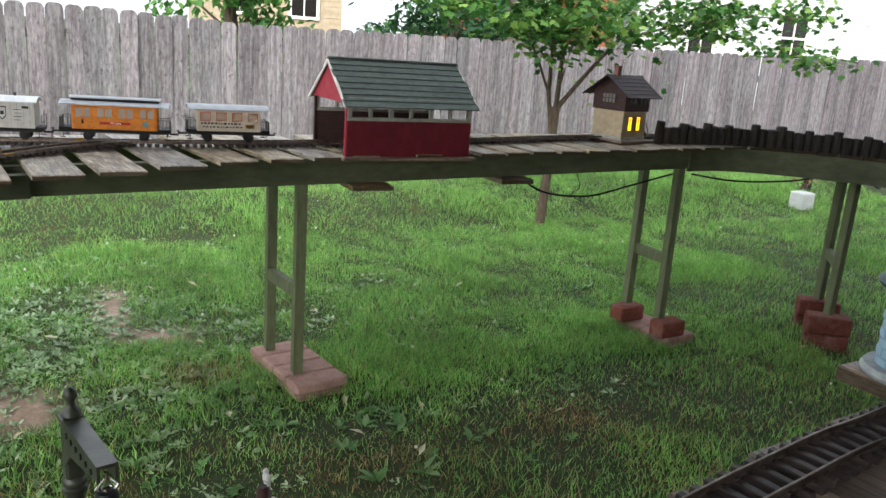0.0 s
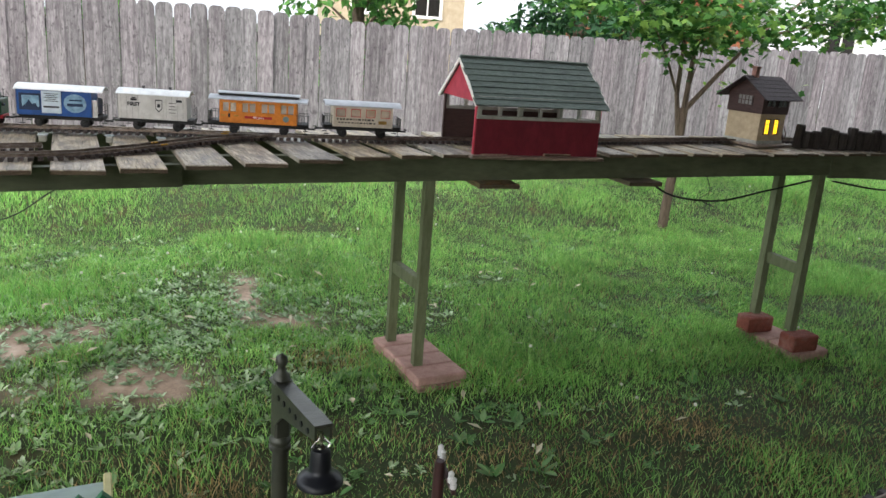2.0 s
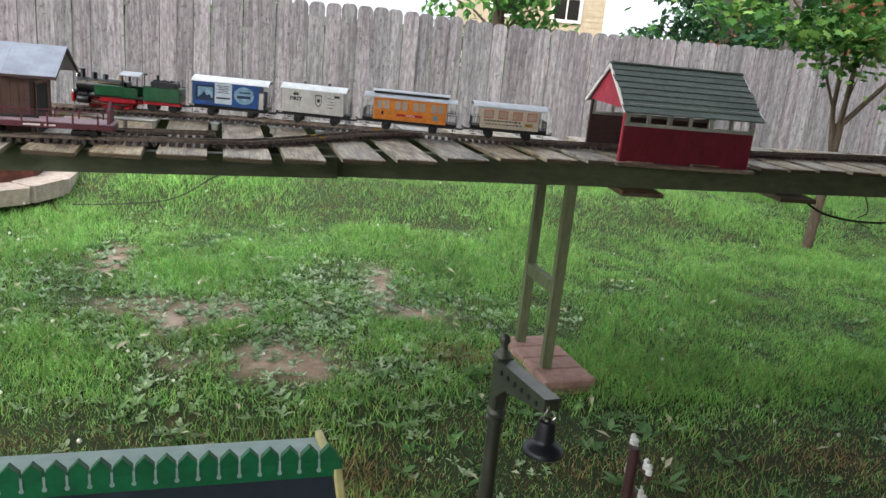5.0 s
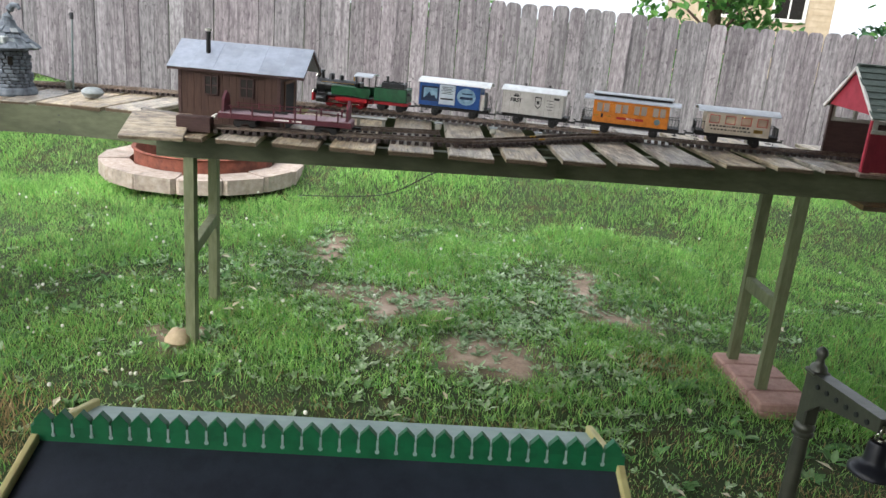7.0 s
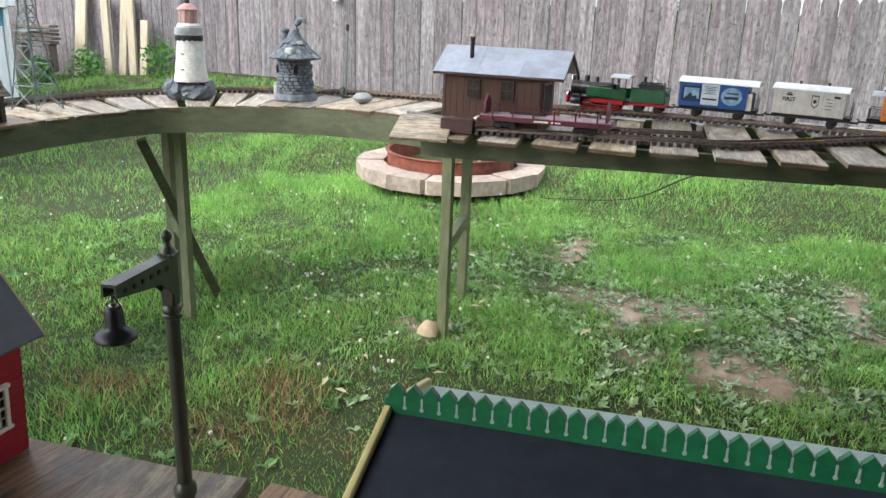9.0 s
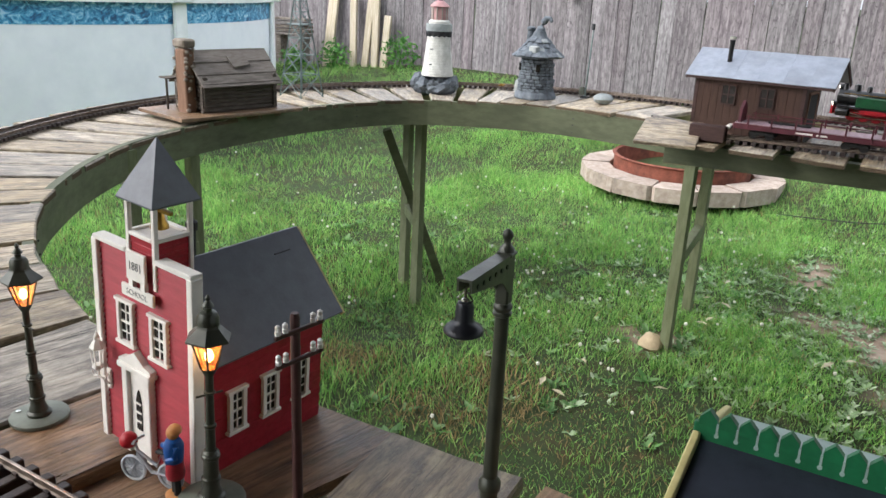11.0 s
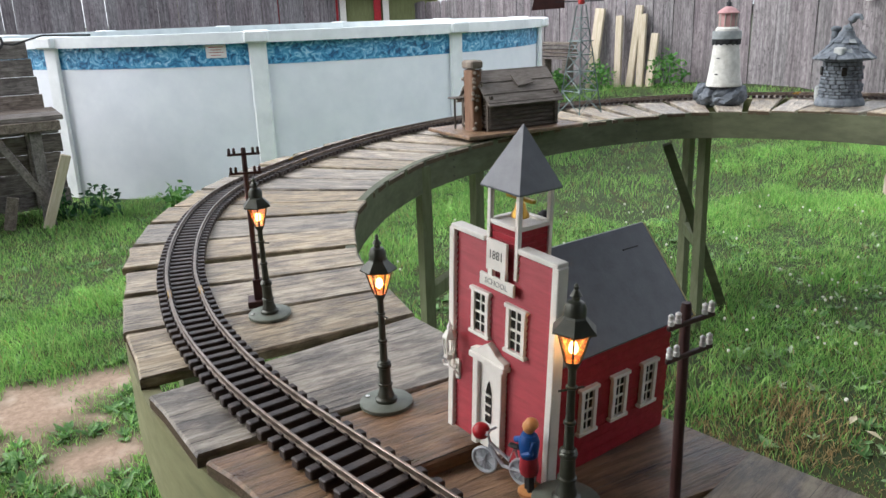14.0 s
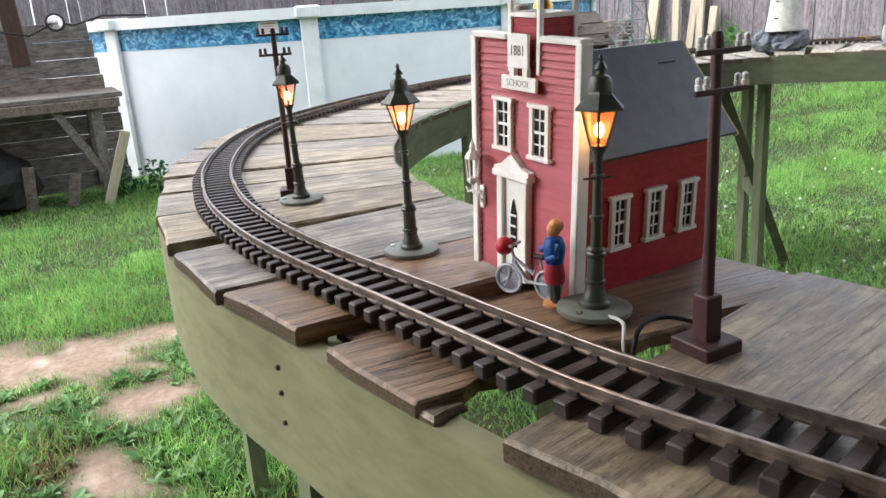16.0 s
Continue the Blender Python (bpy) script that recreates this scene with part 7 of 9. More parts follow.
    part("bell", Shape().lathe([(0.0085, 0.0), (0.008, 0.003), (0.0055, 0.007), (0.0045, 0.012), (0.002, 0.015)], 14, (0, 0.018, 0.237)), M_BRASS, tw, smooth=True)
    part("bell_yoke", Shape().box((0, 0.018, 0.254), (0.034, 0.004, 0.003)), M_BRASS, tw)
    part("spire", Shape().lathe([(0.036, 0.2645), (0.036, 0.266), (0.0005, 0.3195)], 4, (0, 0.018, 0), None, True), M_SLATE, tw)
    # wall lantern at the corner
    lx, ly = -W / 2 + 0.008, -0.013
    lan = part("wall_lantern", Shape().lathe([(0.0025, 0.0), (0.0058, 0.003), (0.0058, 0.005), (0.0048, 0.0065)], 6, (lx, ly, 0.080)).lathe([(0.0072, 0.024), (0.0075, 0.0255), (0.0042, 0.031), (0.0026, 0.033), (0.0030, 0.036), (0.0010, 0.040), (0.0004, 0.043)], 6, (lx, ly, 0.080)), M_TRIM, t, "silver-white wall lantern")
    for k in range(6):
        q = k * math.pi / 3
        part("cage_bar", Shape().tube([(lx + 0.0047 * math.cos(q), ly + 0.0047 * math.sin(q), 0.086), (lx + 0.0062 * math.cos(q), ly + 0.0062 * math.sin(q), 0.1045)], 0.0007, 5), M_TRIM, lan)
    part("bracket", Shape().tube([(lx, -0.002, 0.072), (lx, -0.008, 0.068), (lx, ly, 0.072), (lx, ly, 0.081)], 0.0014, 6).tube([(lx, -0.002, 0.060), (lx + 0.004, -0.006, 0.064), (lx, -0.009, 0.069)], 0.0012, 6).box((lx, -0.0015, 0.066), (0.007, 0.003, 0.022), 0.0008), M_TRIM, lan)
    part("side_scroll", Shape().tube([(lx, ly, 0.074), (lx + 0.008, ly, 0.071), (lx + 0.012, ly, 0.075), (lx + 0.009, ly, 0.079)], 0.0011, 6).tube([(lx, ly, 0.074), (lx - 0.008, ly, 0.071), (lx - 0.011, ly, 0.075)], 0.0011, 6), M_TRIM, lan)


school_house()


# ---- figurine pushing a bicycle ----
def figurine():
    sh = Shape()
    t = Shape()
    t.lathe([(0.0125, 0), (0.0125, 0.003), (0.011, 0.004)], 14)
    t.tube([(-0.003, 0, 0.004), (-0.003, 0, 0.030)], 0.0042, 8).tube([(0.004, 0, 0.004), (0.004, 0, 0.030)], 0.0042, 8)
    t.lathe([(0.0095, 0.024), (0.011, 0.030), (0.0095, 0.044), (0.0088, 0.048)], 12)
    t.lathe([(0.0092, 0.044), (0.0112, 0.056), (0.0115, 0.064), (0.0085, 0.071), (0.0035, 0.073)], 12)
    t.tube([(0.010, 0, 0.067), (0.014, -0.003, 0.056), (0.008, -0.010, 0.051)], 0.0036, 8)
    t.tube([(-0.010, 0, 0.067), (-0.016, -0.002, 0.057), (-0.024, -0.006, 0.053)], 0.0036, 8)
    t.ball((0, 0, 0.080), 0.0072, 12, 8, 1.12)
    t.ball((0.002, 0.002, 0.084), 0.0078, 12, 8, 0.9)
    return t


fg = part("figurine", figurine(), surface("painted_resin_figure", "a02a33", "7c222a", 70, rough=0.45, bump=0.05), None, smooth=True)
for mm in (M_BLUE, surface("painted_head", "c48a55", "a8713f", 60, rough=0.5, bump=0.03), M_BLACKM):
    fg.data.materials.append(mm)
for poly in fg.data.polygons:
    h = poly.center.z
    poly.material_index = 2 if h < 0.0042 else 3 if h < 0.022 else 0 if h < 0.047 else 1 if h < 0.0725 else 2
fg.matrix_world = on_deck(-0.631, 0.570, -20) @ Matrix.Scale(0.82, 4)
tagged(fg, "small painted resin figurine in blue and red beside a bicycle", "figurine")


def bicycle():
    t = thing("model_bicycle", on_deck(-0.662, 0.566, 20), "silver toy bicycle with a red basket standing by the school door", "model bicycle")
    for x in (-0.020, 0.020):
        w = part("wheel", Shape().lathe([(0.0125, -0.0015), (0.0138, -0.0008), (0.0138, 0.0008), (0.0125, 0.0015), (0.0112, 0.0008), (0.0112, -0.0008)], 20), M_GREY_ROOF, t, m=Matrix.Translation((x, 0, 0.0138)) @ Matrix.Rotation(radians(90), 4, "X"), smooth=True)
        sp = Shape()
        for k in range(6):
            a = k * math.pi / 6
            sp.tube([(0.011 * math.cos(a), 0.011 * math.sin(a), 0), (-0.011 * math.cos(a), -0.011 * math.sin(a), 0)], 0.0005, 4)
        part("spoke_set", sp, M_GREY_ROOF, w)
    part("frame", Shape().tube([(-0.020, 0, 0.0138), (-0.014, 0, 0.034), (0.006, 0, 0.022), (0.012, 0, 0.036), (0.020, 0, 0.0138), (0.0, 0, 0.0138), (-0.014, 0, 0.030)], 0.0019, 6), M_GREY_ROOF, t)
    part("handlebar", Shape().tube([(-0.014, 0, 0.034), (-0.016, 0, 0.044), (-0.012, 0.008, 0.046)], 0.0014, 6).tube([(-0.016, 0, 0.044), (-0.012, -0.008, 0.046)], 0.0014, 6), M_GREY_ROOF, t)
    part("saddle", Shape().box((0.012, 0, 0.038), (0.012, 0.006, 0.004), 0.0015), M_BLACKM, t)
    part("basket", Shape().ball((-0.023, 0, 0.043), 0.0085, 12, 8, 0.95), M_RED, t, "red round basket load", True)


bicycle()


# ---- street lamps ----
def street_lamp():
    t = thing("street_lamp", on_deck(-0.860, 0.561) @ Matrix.Scale(1.07, 4), "bronze-green gas street lamp with lit amber lantern on round base", "street lamp", "street lamps")
    part("base_disc", Shape().lathe([(0.0265, 0), (0.0275, 0.001), (0.0275, 0.0042), (0.026, 0.005)], 28), M_LAMP_BASE, t, smooth=True)
    part("pedestal", Shape().lathe([(0.0115, 0.005), (0.0115, 0.008), (0.009, 0.010), (0.0085, 0.013), (0.0072, 0.016), (0.0066, 0.022), (0.0078, 0.0228), (0.0078, 0.0245), (0.0064, 0.0255), (0.0060, 0.042), (0.0074, 0.043), (0.0076, 0.0455), (0.0064, 0.047), (0.0070, 0.048), (0.0052, 0.050)], 18), M_LAMP_GREEN, t, smooth=True)
    part("column", Shape().lathe([(0.0042, 0.048), (0.0038, 0.070), (0.005, 0.071), (0.005, 0.073), (0.0036, 0.074), (0.0032, 0.100), (0.0046, 0.101), (0.0046, 0.1025), (0.0032, 0.103), (0.0032, 0.116), (0.006, 0.121), (0.0062, 0.123)], 14), M_LAMP_GREEN, t, smooth=True)
    part("ladder_bar", Shape().tube([(-0.011, 0, 0.100), (0.011, 0, 0.100)], 0.0009, 6), M_LAMP_GREEN, t)
    fr = Shape()
    for k in range(6):
        a = k * math.pi / 3
        fr.tube([(0.0062 * math.cos(a), 0.0062 * math.sin(a), 0.123), (0.0135 * math.cos(a), 0.0135 * math.sin(a), 0.148)], 0.0009, 5)
    part("lantern_frame", fr, M_LAMP_GREEN, t)
    part("lantern_glass", Shape().lathe([(0.0058, 0.1235), (0.0128, 0.1475)], 6), M_PANE, t, "amber glass panes")
    part("bulb", Shape().lathe([(0.001, 0.1285), (0.0034, 0.131), (0.0036, 0.1345), (0.0022, 0.138), (0.0006, 0.139)], 10), M_AMBER, t, "glowing amber bulb", True)
    part("lantern_roof", Shape().lathe([(0.0185, 0.1475), (0.0185, 0.149), (0.0095, 0.158), (0.0088, 0.160)], 6), M_LAMP_GREEN, t)
    part("chimney_cap", Shape().lathe([(0.0085, 0.160), (0.0085, 0.166), (0.0065, 0.170), (0.003, 0.1715), (0.003, 0.174), (0.0048, 0.175), (0.003, 0.178), (0.0015, 0.180), (0.0022, 0.182), (0.0006, 0.1845)], 14), M_LAMP_GREEN, t, smooth=True)
    part("screw", Shape().lathe([(0.0026, 0.005), (0.0026, 0.0062), (0.001, 0.0066)], 10, (-0.018, -0.012, 0)), M_CHROME, t)
    return t


lamp_a = street_lamp()
for (lx, ly, yaw) in ((-1.218, 0.576, 40), (-0.598, 0.583, 75)):
    copy_thing(lamp_a, on_deck(lx, ly, yaw) @ Matrix.Rotation(radians(2), 4, "Y" if lx > -1 else "X") @ Matrix.Scale(1.07 if lx < -1 else 1.02, 4))
LAMP_PLACES = ((-0.860, 0.561), (-1.218, 0.576), (-0.598, 0.583))
for lx, ly in LAMP_PLACES:
    ld = bpy.data.lights.new("lamp_glow", "POINT")
    ld.energy, ld.color, ld.shadow_soft_size = 0.022, (1.0, 0.6, 0.25), 0.012
    lo = new("lamp_glow", ld)
    lo.location = (lx, ly, zd(lx, ly) + 0.148)


# ---- telegraph poles ----
def telegraph_pole(m, h, arms, white, label):
    t = thing("telegraph_pole", m, label, "telegraph pole", "telegraph poles")
    part("foot", Shape().box((0, 0, 0.005), (0.034, 0.034, 0.010), 0.001), M_MAROON, t)
    part("sleeve", Shape().box((0, 0, 0.025), (0.014, 0.014, 0.034), 0.001), M_MAROON, t)
    part("pole", Shape().lathe([(0.0043, 0.01), (0.0038, h - 0.004), (0.003, h)], 10), M_MAROON, t, smooth=True)
    for z in arms:
        a = part("cross_arm", Shape().box((0, -0.005, z), (0.047, 0.003, 0.0035), 0.0006), M_MAROON, t)
        for x in (-0.0205, -0.0135, 0.0135, 0.0205):
            part("insulator", Shape().lathe([(0.0022, 0.0), (0.0024, 0.003), (0.0018, 0.0036), (0.0022, 0.0066), (0.0008, 0.008)], 10, (x, -0.005, z + 0.002)), M_INSUL if white else M_MAROON, a, smooth=True)
    return t


telegraph_pole(on_deck(-1.277, 0.584, 68), 0.245, (0.236, 0.208), False, "dark maroon telegraph pole with two cross arms beside the track")
telegraph_pole(on_deck(-0.490, 0.588, 88), 0.214, (0.202, 0.178), True, "maroon telegraph pole with white insulators on a square foot")
telegraph_pole(on_deck(0.405, 0.728, 82), 0.180, (0.170, 0.146), True, "maroon telegraph pole with white insulators near the station")
telegraph_pole(on_deck(1.155, 0.70, 80), 0.215, (0.205, 0.178), True, "maroon telegraph pole on the planks by the curve")


# ---- bracket lamps with bell shades ----
def bracket_lamp(m, label, h, reach, drop):
    t = thing("bracket_lamp", m, label, "bracket lamp", "bracket lamps")
    part("base", Shape().lathe([(0.022, 0), (0.022, 0.004), (0.012, 0.008)], 20), M_LAMP_GREEN, t, smooth=True)
    part("lower_column", Shape().lathe([(0.0072, 0.006), (0.0066, 0.095), (0.0082, 0.097), (0.0082, 0.103), (0.0055, 0.107)], 16), M_LAMP_GREEN, t, smooth=True)
    k = h - 0.057
    part("column", Shape().lathe([(0.0054, 0.105), (0.0048, k - 0.004), (0.0066, k - 0.003), (0.0066, k - 0.001), (0.0056, k), (0.0066, k + 0.002), (0.0066, k + 0.004), (0.005, k + 0.006)], 16), M_LAMP_GREEN, t, smooth=True)
    part("head", Shape().box((0, 0, k + 0.024), (0.0095, 0.0095, 0.038), 0.0012).box((0, 0, k + 0.041), (0.0115, 0.0115, 0.003), 0.0008), M_LAMP_GREEN, t)
    part("finial", Shape().lathe([(0.0055, k + 0.0425), (0.005, k + 0.045), (0.0028, k + 0.047), (0.0022, k + 0.050), (0.0038, k + 0.053), (0.0032, k + 0.056), (0.0008, k + 0.058)], 12), M_LAMP_GREEN, t, smooth=True)
    arm = Shape()
    for s in (-1, 1):
        arm.prism([(0.0, k + 0.040), (-reach, k + 0.040 - drop), (-reach, k + 0.033 - drop), (-0.016, k + 0.026), (0.0, k + 0.012)], "x", s * 0.0042 - 0.0007, s * 0.0042 + 0.0007)
    tilt = math.atan2(drop, reach)
    arm.box((0, 0, 0), (0.0100, reach / math.cos(tilt), 0.0018), 0, Matrix.Translation((0, -reach / 2, k + 0.0405 - drop / 2)) @ Matrix.Rotation(tilt, 4, "X"))
    ab = part("arm", arm, M_LAMP_GREEN, t)
    holes = Shape()
    for s in (-1, 1):
        for i in range(6):
            holes.lathe([(0.0017, -0.0006), (0.0017, 0.0006)], 8, (0, 0, 0), Matrix.Translation((s * 0.0051, -reach * (0.16 + 0.14 * i), k + 0.035 - drop * (0.16 + 0.14 * i))) @ Matrix.Rotation(radians(90), 4, "Y"))
    part("arm_rivets", holes, M_LAMP_DARK, ab)
    e, q = -reach + 0.003, k + 0.034 - drop
    part("hanger", Shape().tube([(0, e, q + 0.002), (0, e, q - 0.006)], 0.0010, 6).tube([(0, e, q), (0.005, e, q - 0.006), (0, e, q - 0.012), (-0.005, e, q - 0.006), (0, e, q)], 0.0007, 5), M_CHROME, t)
    c = q - 0.028
    sd = part("shade", Shape().lathe([(0.0113, c), (0.0124, c + 0.0008), (0.0124, c + 0.0024), (0.0108, c + 0.0044), (0.0084, c + 0.0060), (0.0064, c + 0.0074), (0.0058, c + 0.0095), (0.0054, c + 0.0180), (0.0046, c + 0.0200), (0.0018, c + 0.0212)], 24, (0, e, 0)), M_LAMP_DARK, t, "black bell-shaped shade", True)
    part("shade_rim", Shape().lathe([(0.008, c - 0.0015), (0.0100, c - 0.0004), (0.0106, c + 0.0008)], 18, (0, e, 0)), M_INK_RED, sd, "red inner rim")
    part("cap_nut", Shape().lathe([(0.0028, c + 0.0198), (0.0024, c + 0.022), (0.001, c + 0.023)], 10, (0, e, 0)), M_CHROME, sd)
    return t


bracket_lamp(on_deck(-0.342, 0.640, 10), "green bracket street lamp with a black bell shade beside the school", 0.296, 0.066, -0.002)
bracket_lamp(on_deck(0.299, 0.722, 10), "green bracket street lamp with a black bell shade by the station", 0.268, 0.068, -0.005)


# ---- station building under its dark roof ----
def station():
    t = thing("station_building", pose(-0.0115, 0.769, zd(-0.02, 0.774) + 0.010, 0, -1.2, 4.5), "model station with black felt roof, green ridge cresting and yellow verges", "model station")
    L = 0.435
    wall_h = 0.075
    part("side_wall", Shape().box((0, -0.105, wall_h / 2 - 0.007), (L - 0.06, 0.006, wall_h + 0.014), 0.001), M_CREAM, t)
    part("side_wall", Shape().box((0, 0.03, wall_h / 2 - 0.007), (L - 0.06, 0.006, wall_h + 0.014), 0.001), M_CREAM, t)
    for e in (-1, 1):
        part("end_wall", Shape().box((e * (L / 2 - 0.03), -0.037, wall_h / 2 - 0.007), (0.006, 0.13, wall_h + 0.014), 0.001), M_CREAM, t)
    z1, z0 = 0.1185, 0.075
    ysp = 0.135
    slope = math.atan2(z1 - z0, ysp)
    ln = ysp / math.cos(slope)
    roof = part("roof_felt", Shape().box((0, 0, 0), (L - 0.006, ln, 0.005), 0.001), M_STATION, t, m=Matrix.Translation((0, -ysp / 2, (z0 + z1) / 2)) @ Matrix.Rotation(slope, 4, "X"))
    part("rear_roof", Shape().box((0, 0, 0), (L - 0.006, 0.09, 0.005), 0.001), M_SKYLIGHT, t, m=Matrix.Translation((0, 0.045, z1 - 0.010)) @ Matrix.Rotation(radians(-16), 4, "X"))
    for e in (-1, 1):
        part("verge", Shape().box((0, 0, 0), (0.006, ln + 0.006, 0.010), 0.001), M_YELLOW_TRIM, t, m=Matrix.Translation((e * L / 2, -ysp / 2, (z0 + z1) / 2 + 0.003)) @ Matrix.Rotation(slope, 4, "X"))
        part("rear_verge", Shape().box((0, 0, 0), (0.006, 0.092, 0.008), 0.001), M_YELLOW_TRIM, t, m=Matrix.Translation((e * (L / 2 - 0.004), 0.047, z1 - 0.006)) @ Matrix.Rotation(radians(-16), 4, "X"))
    cr = part("ridge_board", Shape().box((0, -0.001, z1 + 0.006), (L + 0.006, 0.006, 0.017), 0.001), M_GREEN_TRIM, t)
    n = 31
    for k in range(n):
        x = -L / 2 + (k + 0.5) * L / n
        w = L / n * 0.94
        part("crest_tooth", Shape().prism([(x - w / 2, z1 + 0.0135), (x + w / 2, z1 + 0.0135), (x + w * 0.48, z1 + 0.0195), (x, z1 + 0.0265), (x - w * 0.48, z1 + 0.0195)], "y", -0.0040, 0.0015), M_GREEN_TRIM, cr)
        if k:
            xs = -L / 2 + k * L / n
            part("crest_slot", Shape().box((xs, -0.0042, z1 + 0.0125), (0.0016, 0.0006, 0.009), 0).lathe([(0.0017, -0.0004), (0.0017, 0.0004)], 10, (0, 0, 0), Matrix.Translation((xs, -0.0042, z1 + 0.0072)) @ Matrix.Rotation(radians(90), 4, "X")), M_SKYLIGHT, cr, "pale keyhole slot")


station()


# ---- signal tower with lit windows ----
def signal_tower():
    t = thing("signal_tower", on_deck(2.725, 3.115, 12, 0.0), "model signal tower, cream below and brown above with lit windows", "model signal tower")
    b = 0.17
    part("base_board", Shape().box((0, 0, 0.006), (b + 0.07, b + 0.07, 0.012), 0.002), M_DECKD, t)
    part("plinth", Shape().box((0, 0, 0.018), (b + 0.008, b + 0.008, 0.016), 0.002), M_TRIM_OLD, t)
    part("lower_storey", Shape().box((0, 0, 0.082), (b, b, 0.118), 0.001), M_CREAM, t)
    up = part("upper_storey", Shape().box((0, 0, 0.185), (b + 0.01, b + 0.01, 0.090), 0.001), M_DARKBROWN, t)
    for k in range(9):
        part("lap_board", Shape().box((0, 0, 0.146 + 0.0095 * k), (b + 0.0125, b + 0.0125, 0.0075), 0.0006), M_DARKBROWN, up)
    for x in (-0.035, 0.025):
        w = part("lit_window", Shape().box((x, -b / 2 - 0.001, 0.085), (0.026, 0.003, 0.060)), M_WINDOW_LIT, t, "glowing yellow window")
        part("glazing_bar", Shape().box((x, -b / 2 - 0.0032, 0.085), (0.004, 0.002, 0.060)).box((x, -b / 2 - 0.0032, 0.098), (0.026, 0.002, 0.004)), M_CREAM, w)
        part("window_frame", Shape().box((x - 0.014, -b / 2 - 0.002, 0.085), (0.004, 0.004, 0.066)).box((x + 0.014, -b / 2 - 0.002, 0.085), (0.004, 0.004, 0.066)).box((x, -b / 2 - 0.002, 0.117), (0.034, 0.004, 0.005)).box((x, -b / 2 - 0.002, 0.053), (0.034, 0.005, 0.004)), M_CLAY, w)
    for x in (-0.038, 0.038):
        w = part("window", Shape().box((x, -b / 2 - 0.008, 0.193), (0.052, 0.003, 0.042)), M_WIN_DARK, t)
        part("window_frame", Shape().box((x, -b / 2 - 0.010, 0.193), (0.003, 0.002, 0.042)).box((x, -b / 2 - 0.010, 0.215), (0.056, 0.003, 0.003)).box((x, -b / 2 - 0.010, 0.171), (0.056, 0.003, 0.003)), M_DARKBROWN, w)
    w = part("window", Shape().box((-b / 2 - 0.008, 0.0, 0.193), (0.003, 0.075, 0.038)), M_WIN_GREY, t)
    sh = Shape()
    for k in range(5):
        sh.box((-b / 2 - 0.010, -0.036 + 0.018 * k, 0.193), (0.002, 0.003, 0.038))
    sh.box((-b / 2 - 0.010, 0, 0.193), (0.002, 0.075, 0.003))
    part("glazing_bar", sh, M_DARKBROWN, w)
    part("gable", Shape().prism([(-b / 2 - 0.004, 0.230), (b / 2 + 0.004, 0.230), (0, 0.285)], "x", -b / 2 - 0.006, b / 2 + 0.006), M_DARKBROWN, t)
    sl = math.atan2(0.06, b / 2)
    ln = (b / 2 + 0.045) / math.cos(sl)
    for s in (-1, 1):
        for k in range(6):
            d = (k + 0.5) / 6 * ln
            part("tile_course", Shape().box((0, 0, 0), (b + 0.085, ln / 6 + 0.004, 0.004), 0.0008), M_DARKROOF, t, m=Matrix.Translation((0, s * d * math.cos(sl), 0.294 - d * math.sin(sl))) @ Matrix.Rotation(-s * (sl - 0.05), 4, "X"))
    part("chimney", Shape().box((-0.055, 0.0, 0.305), (0.026, 0.022, 0.05), 0.001).box((-0.055, 0.0, 0.332), (0.032, 0.028, 0.006), 0.001), M_BRICK, t)
    st = part("outside_stair", Shape().box((0, 0, 0), (0.15, 0.006, 0.008), 0, Matrix.Translation((b / 2 + 0.055, -0.03, 0.075)) @ Matrix.Rotation(radians(56), 4, "Y")).box((0, 0, 0), (0.15, 0.006, 0.008), 0, Matrix.Translation((b / 2 + 0.055, 0.012, 0.075)) @ Matrix.Rotation(radians(56), 4, "Y")), M_DARKBROWN, t)
    for k in range(9):
        part("tread", Shape().box((b / 2 + 0.018 + 0.0085 * k, -0.009, 0.130 - 0.0128 * k), (0.012, 0.04, 0.003)), M_DARKBROWN, st)
    part("handrail", Shape().tube([(b / 2 + 0.012, -0.032, 0.175), (b / 2 + 0.10, -0.032, 0.05)], 0.0025, 6).tube([(b / 2 + 0.012, -0.032, 0.14), (b / 2 + 0.012, -0.032, 0.178)], 0.0025, 6).tube([(b / 2 + 0.10, -0.032, 0.0), (b / 2 + 0.10, -0.032, 0.055)], 0.0025, 6), M_DARKBROWN, st)


signal_tower()


# ---- log stockade on the eastern curve ----
def stockade():
    t = thing("log_stockade", pose(0, 0, 0), "stockade of dark upright log ends along the deck edge", "stockade")
    line, heads = spline([(2.87, 3.0), (3.09, 2.945), (3.27, 2.90), (3.48, 2.76), (3.66, 2.59), (3.78, 2.44), (3.83, 2.25), (3.79, 1.95)], 0.041)
    rng = random.Random(15)
    for k, p in enumerate(line):
        h = 0.080 + (0.018 if k % 3 == 0 else 0) + rng.uniform(-0.006, 0.006)
        r = rng.uniform(0.020, 0.025)
        part("log", Shape().lathe([(r, 0), (r * 1.02, h - 0.006), (r * 0.85, h)], 9), M_STOCKADE, t, m=pose(p.x, p.y, zd(p.x, p.y), rng.uniform(-3, 3), rng.uniform(-3, 3), rng.uniform(0, 90)))


stockade()


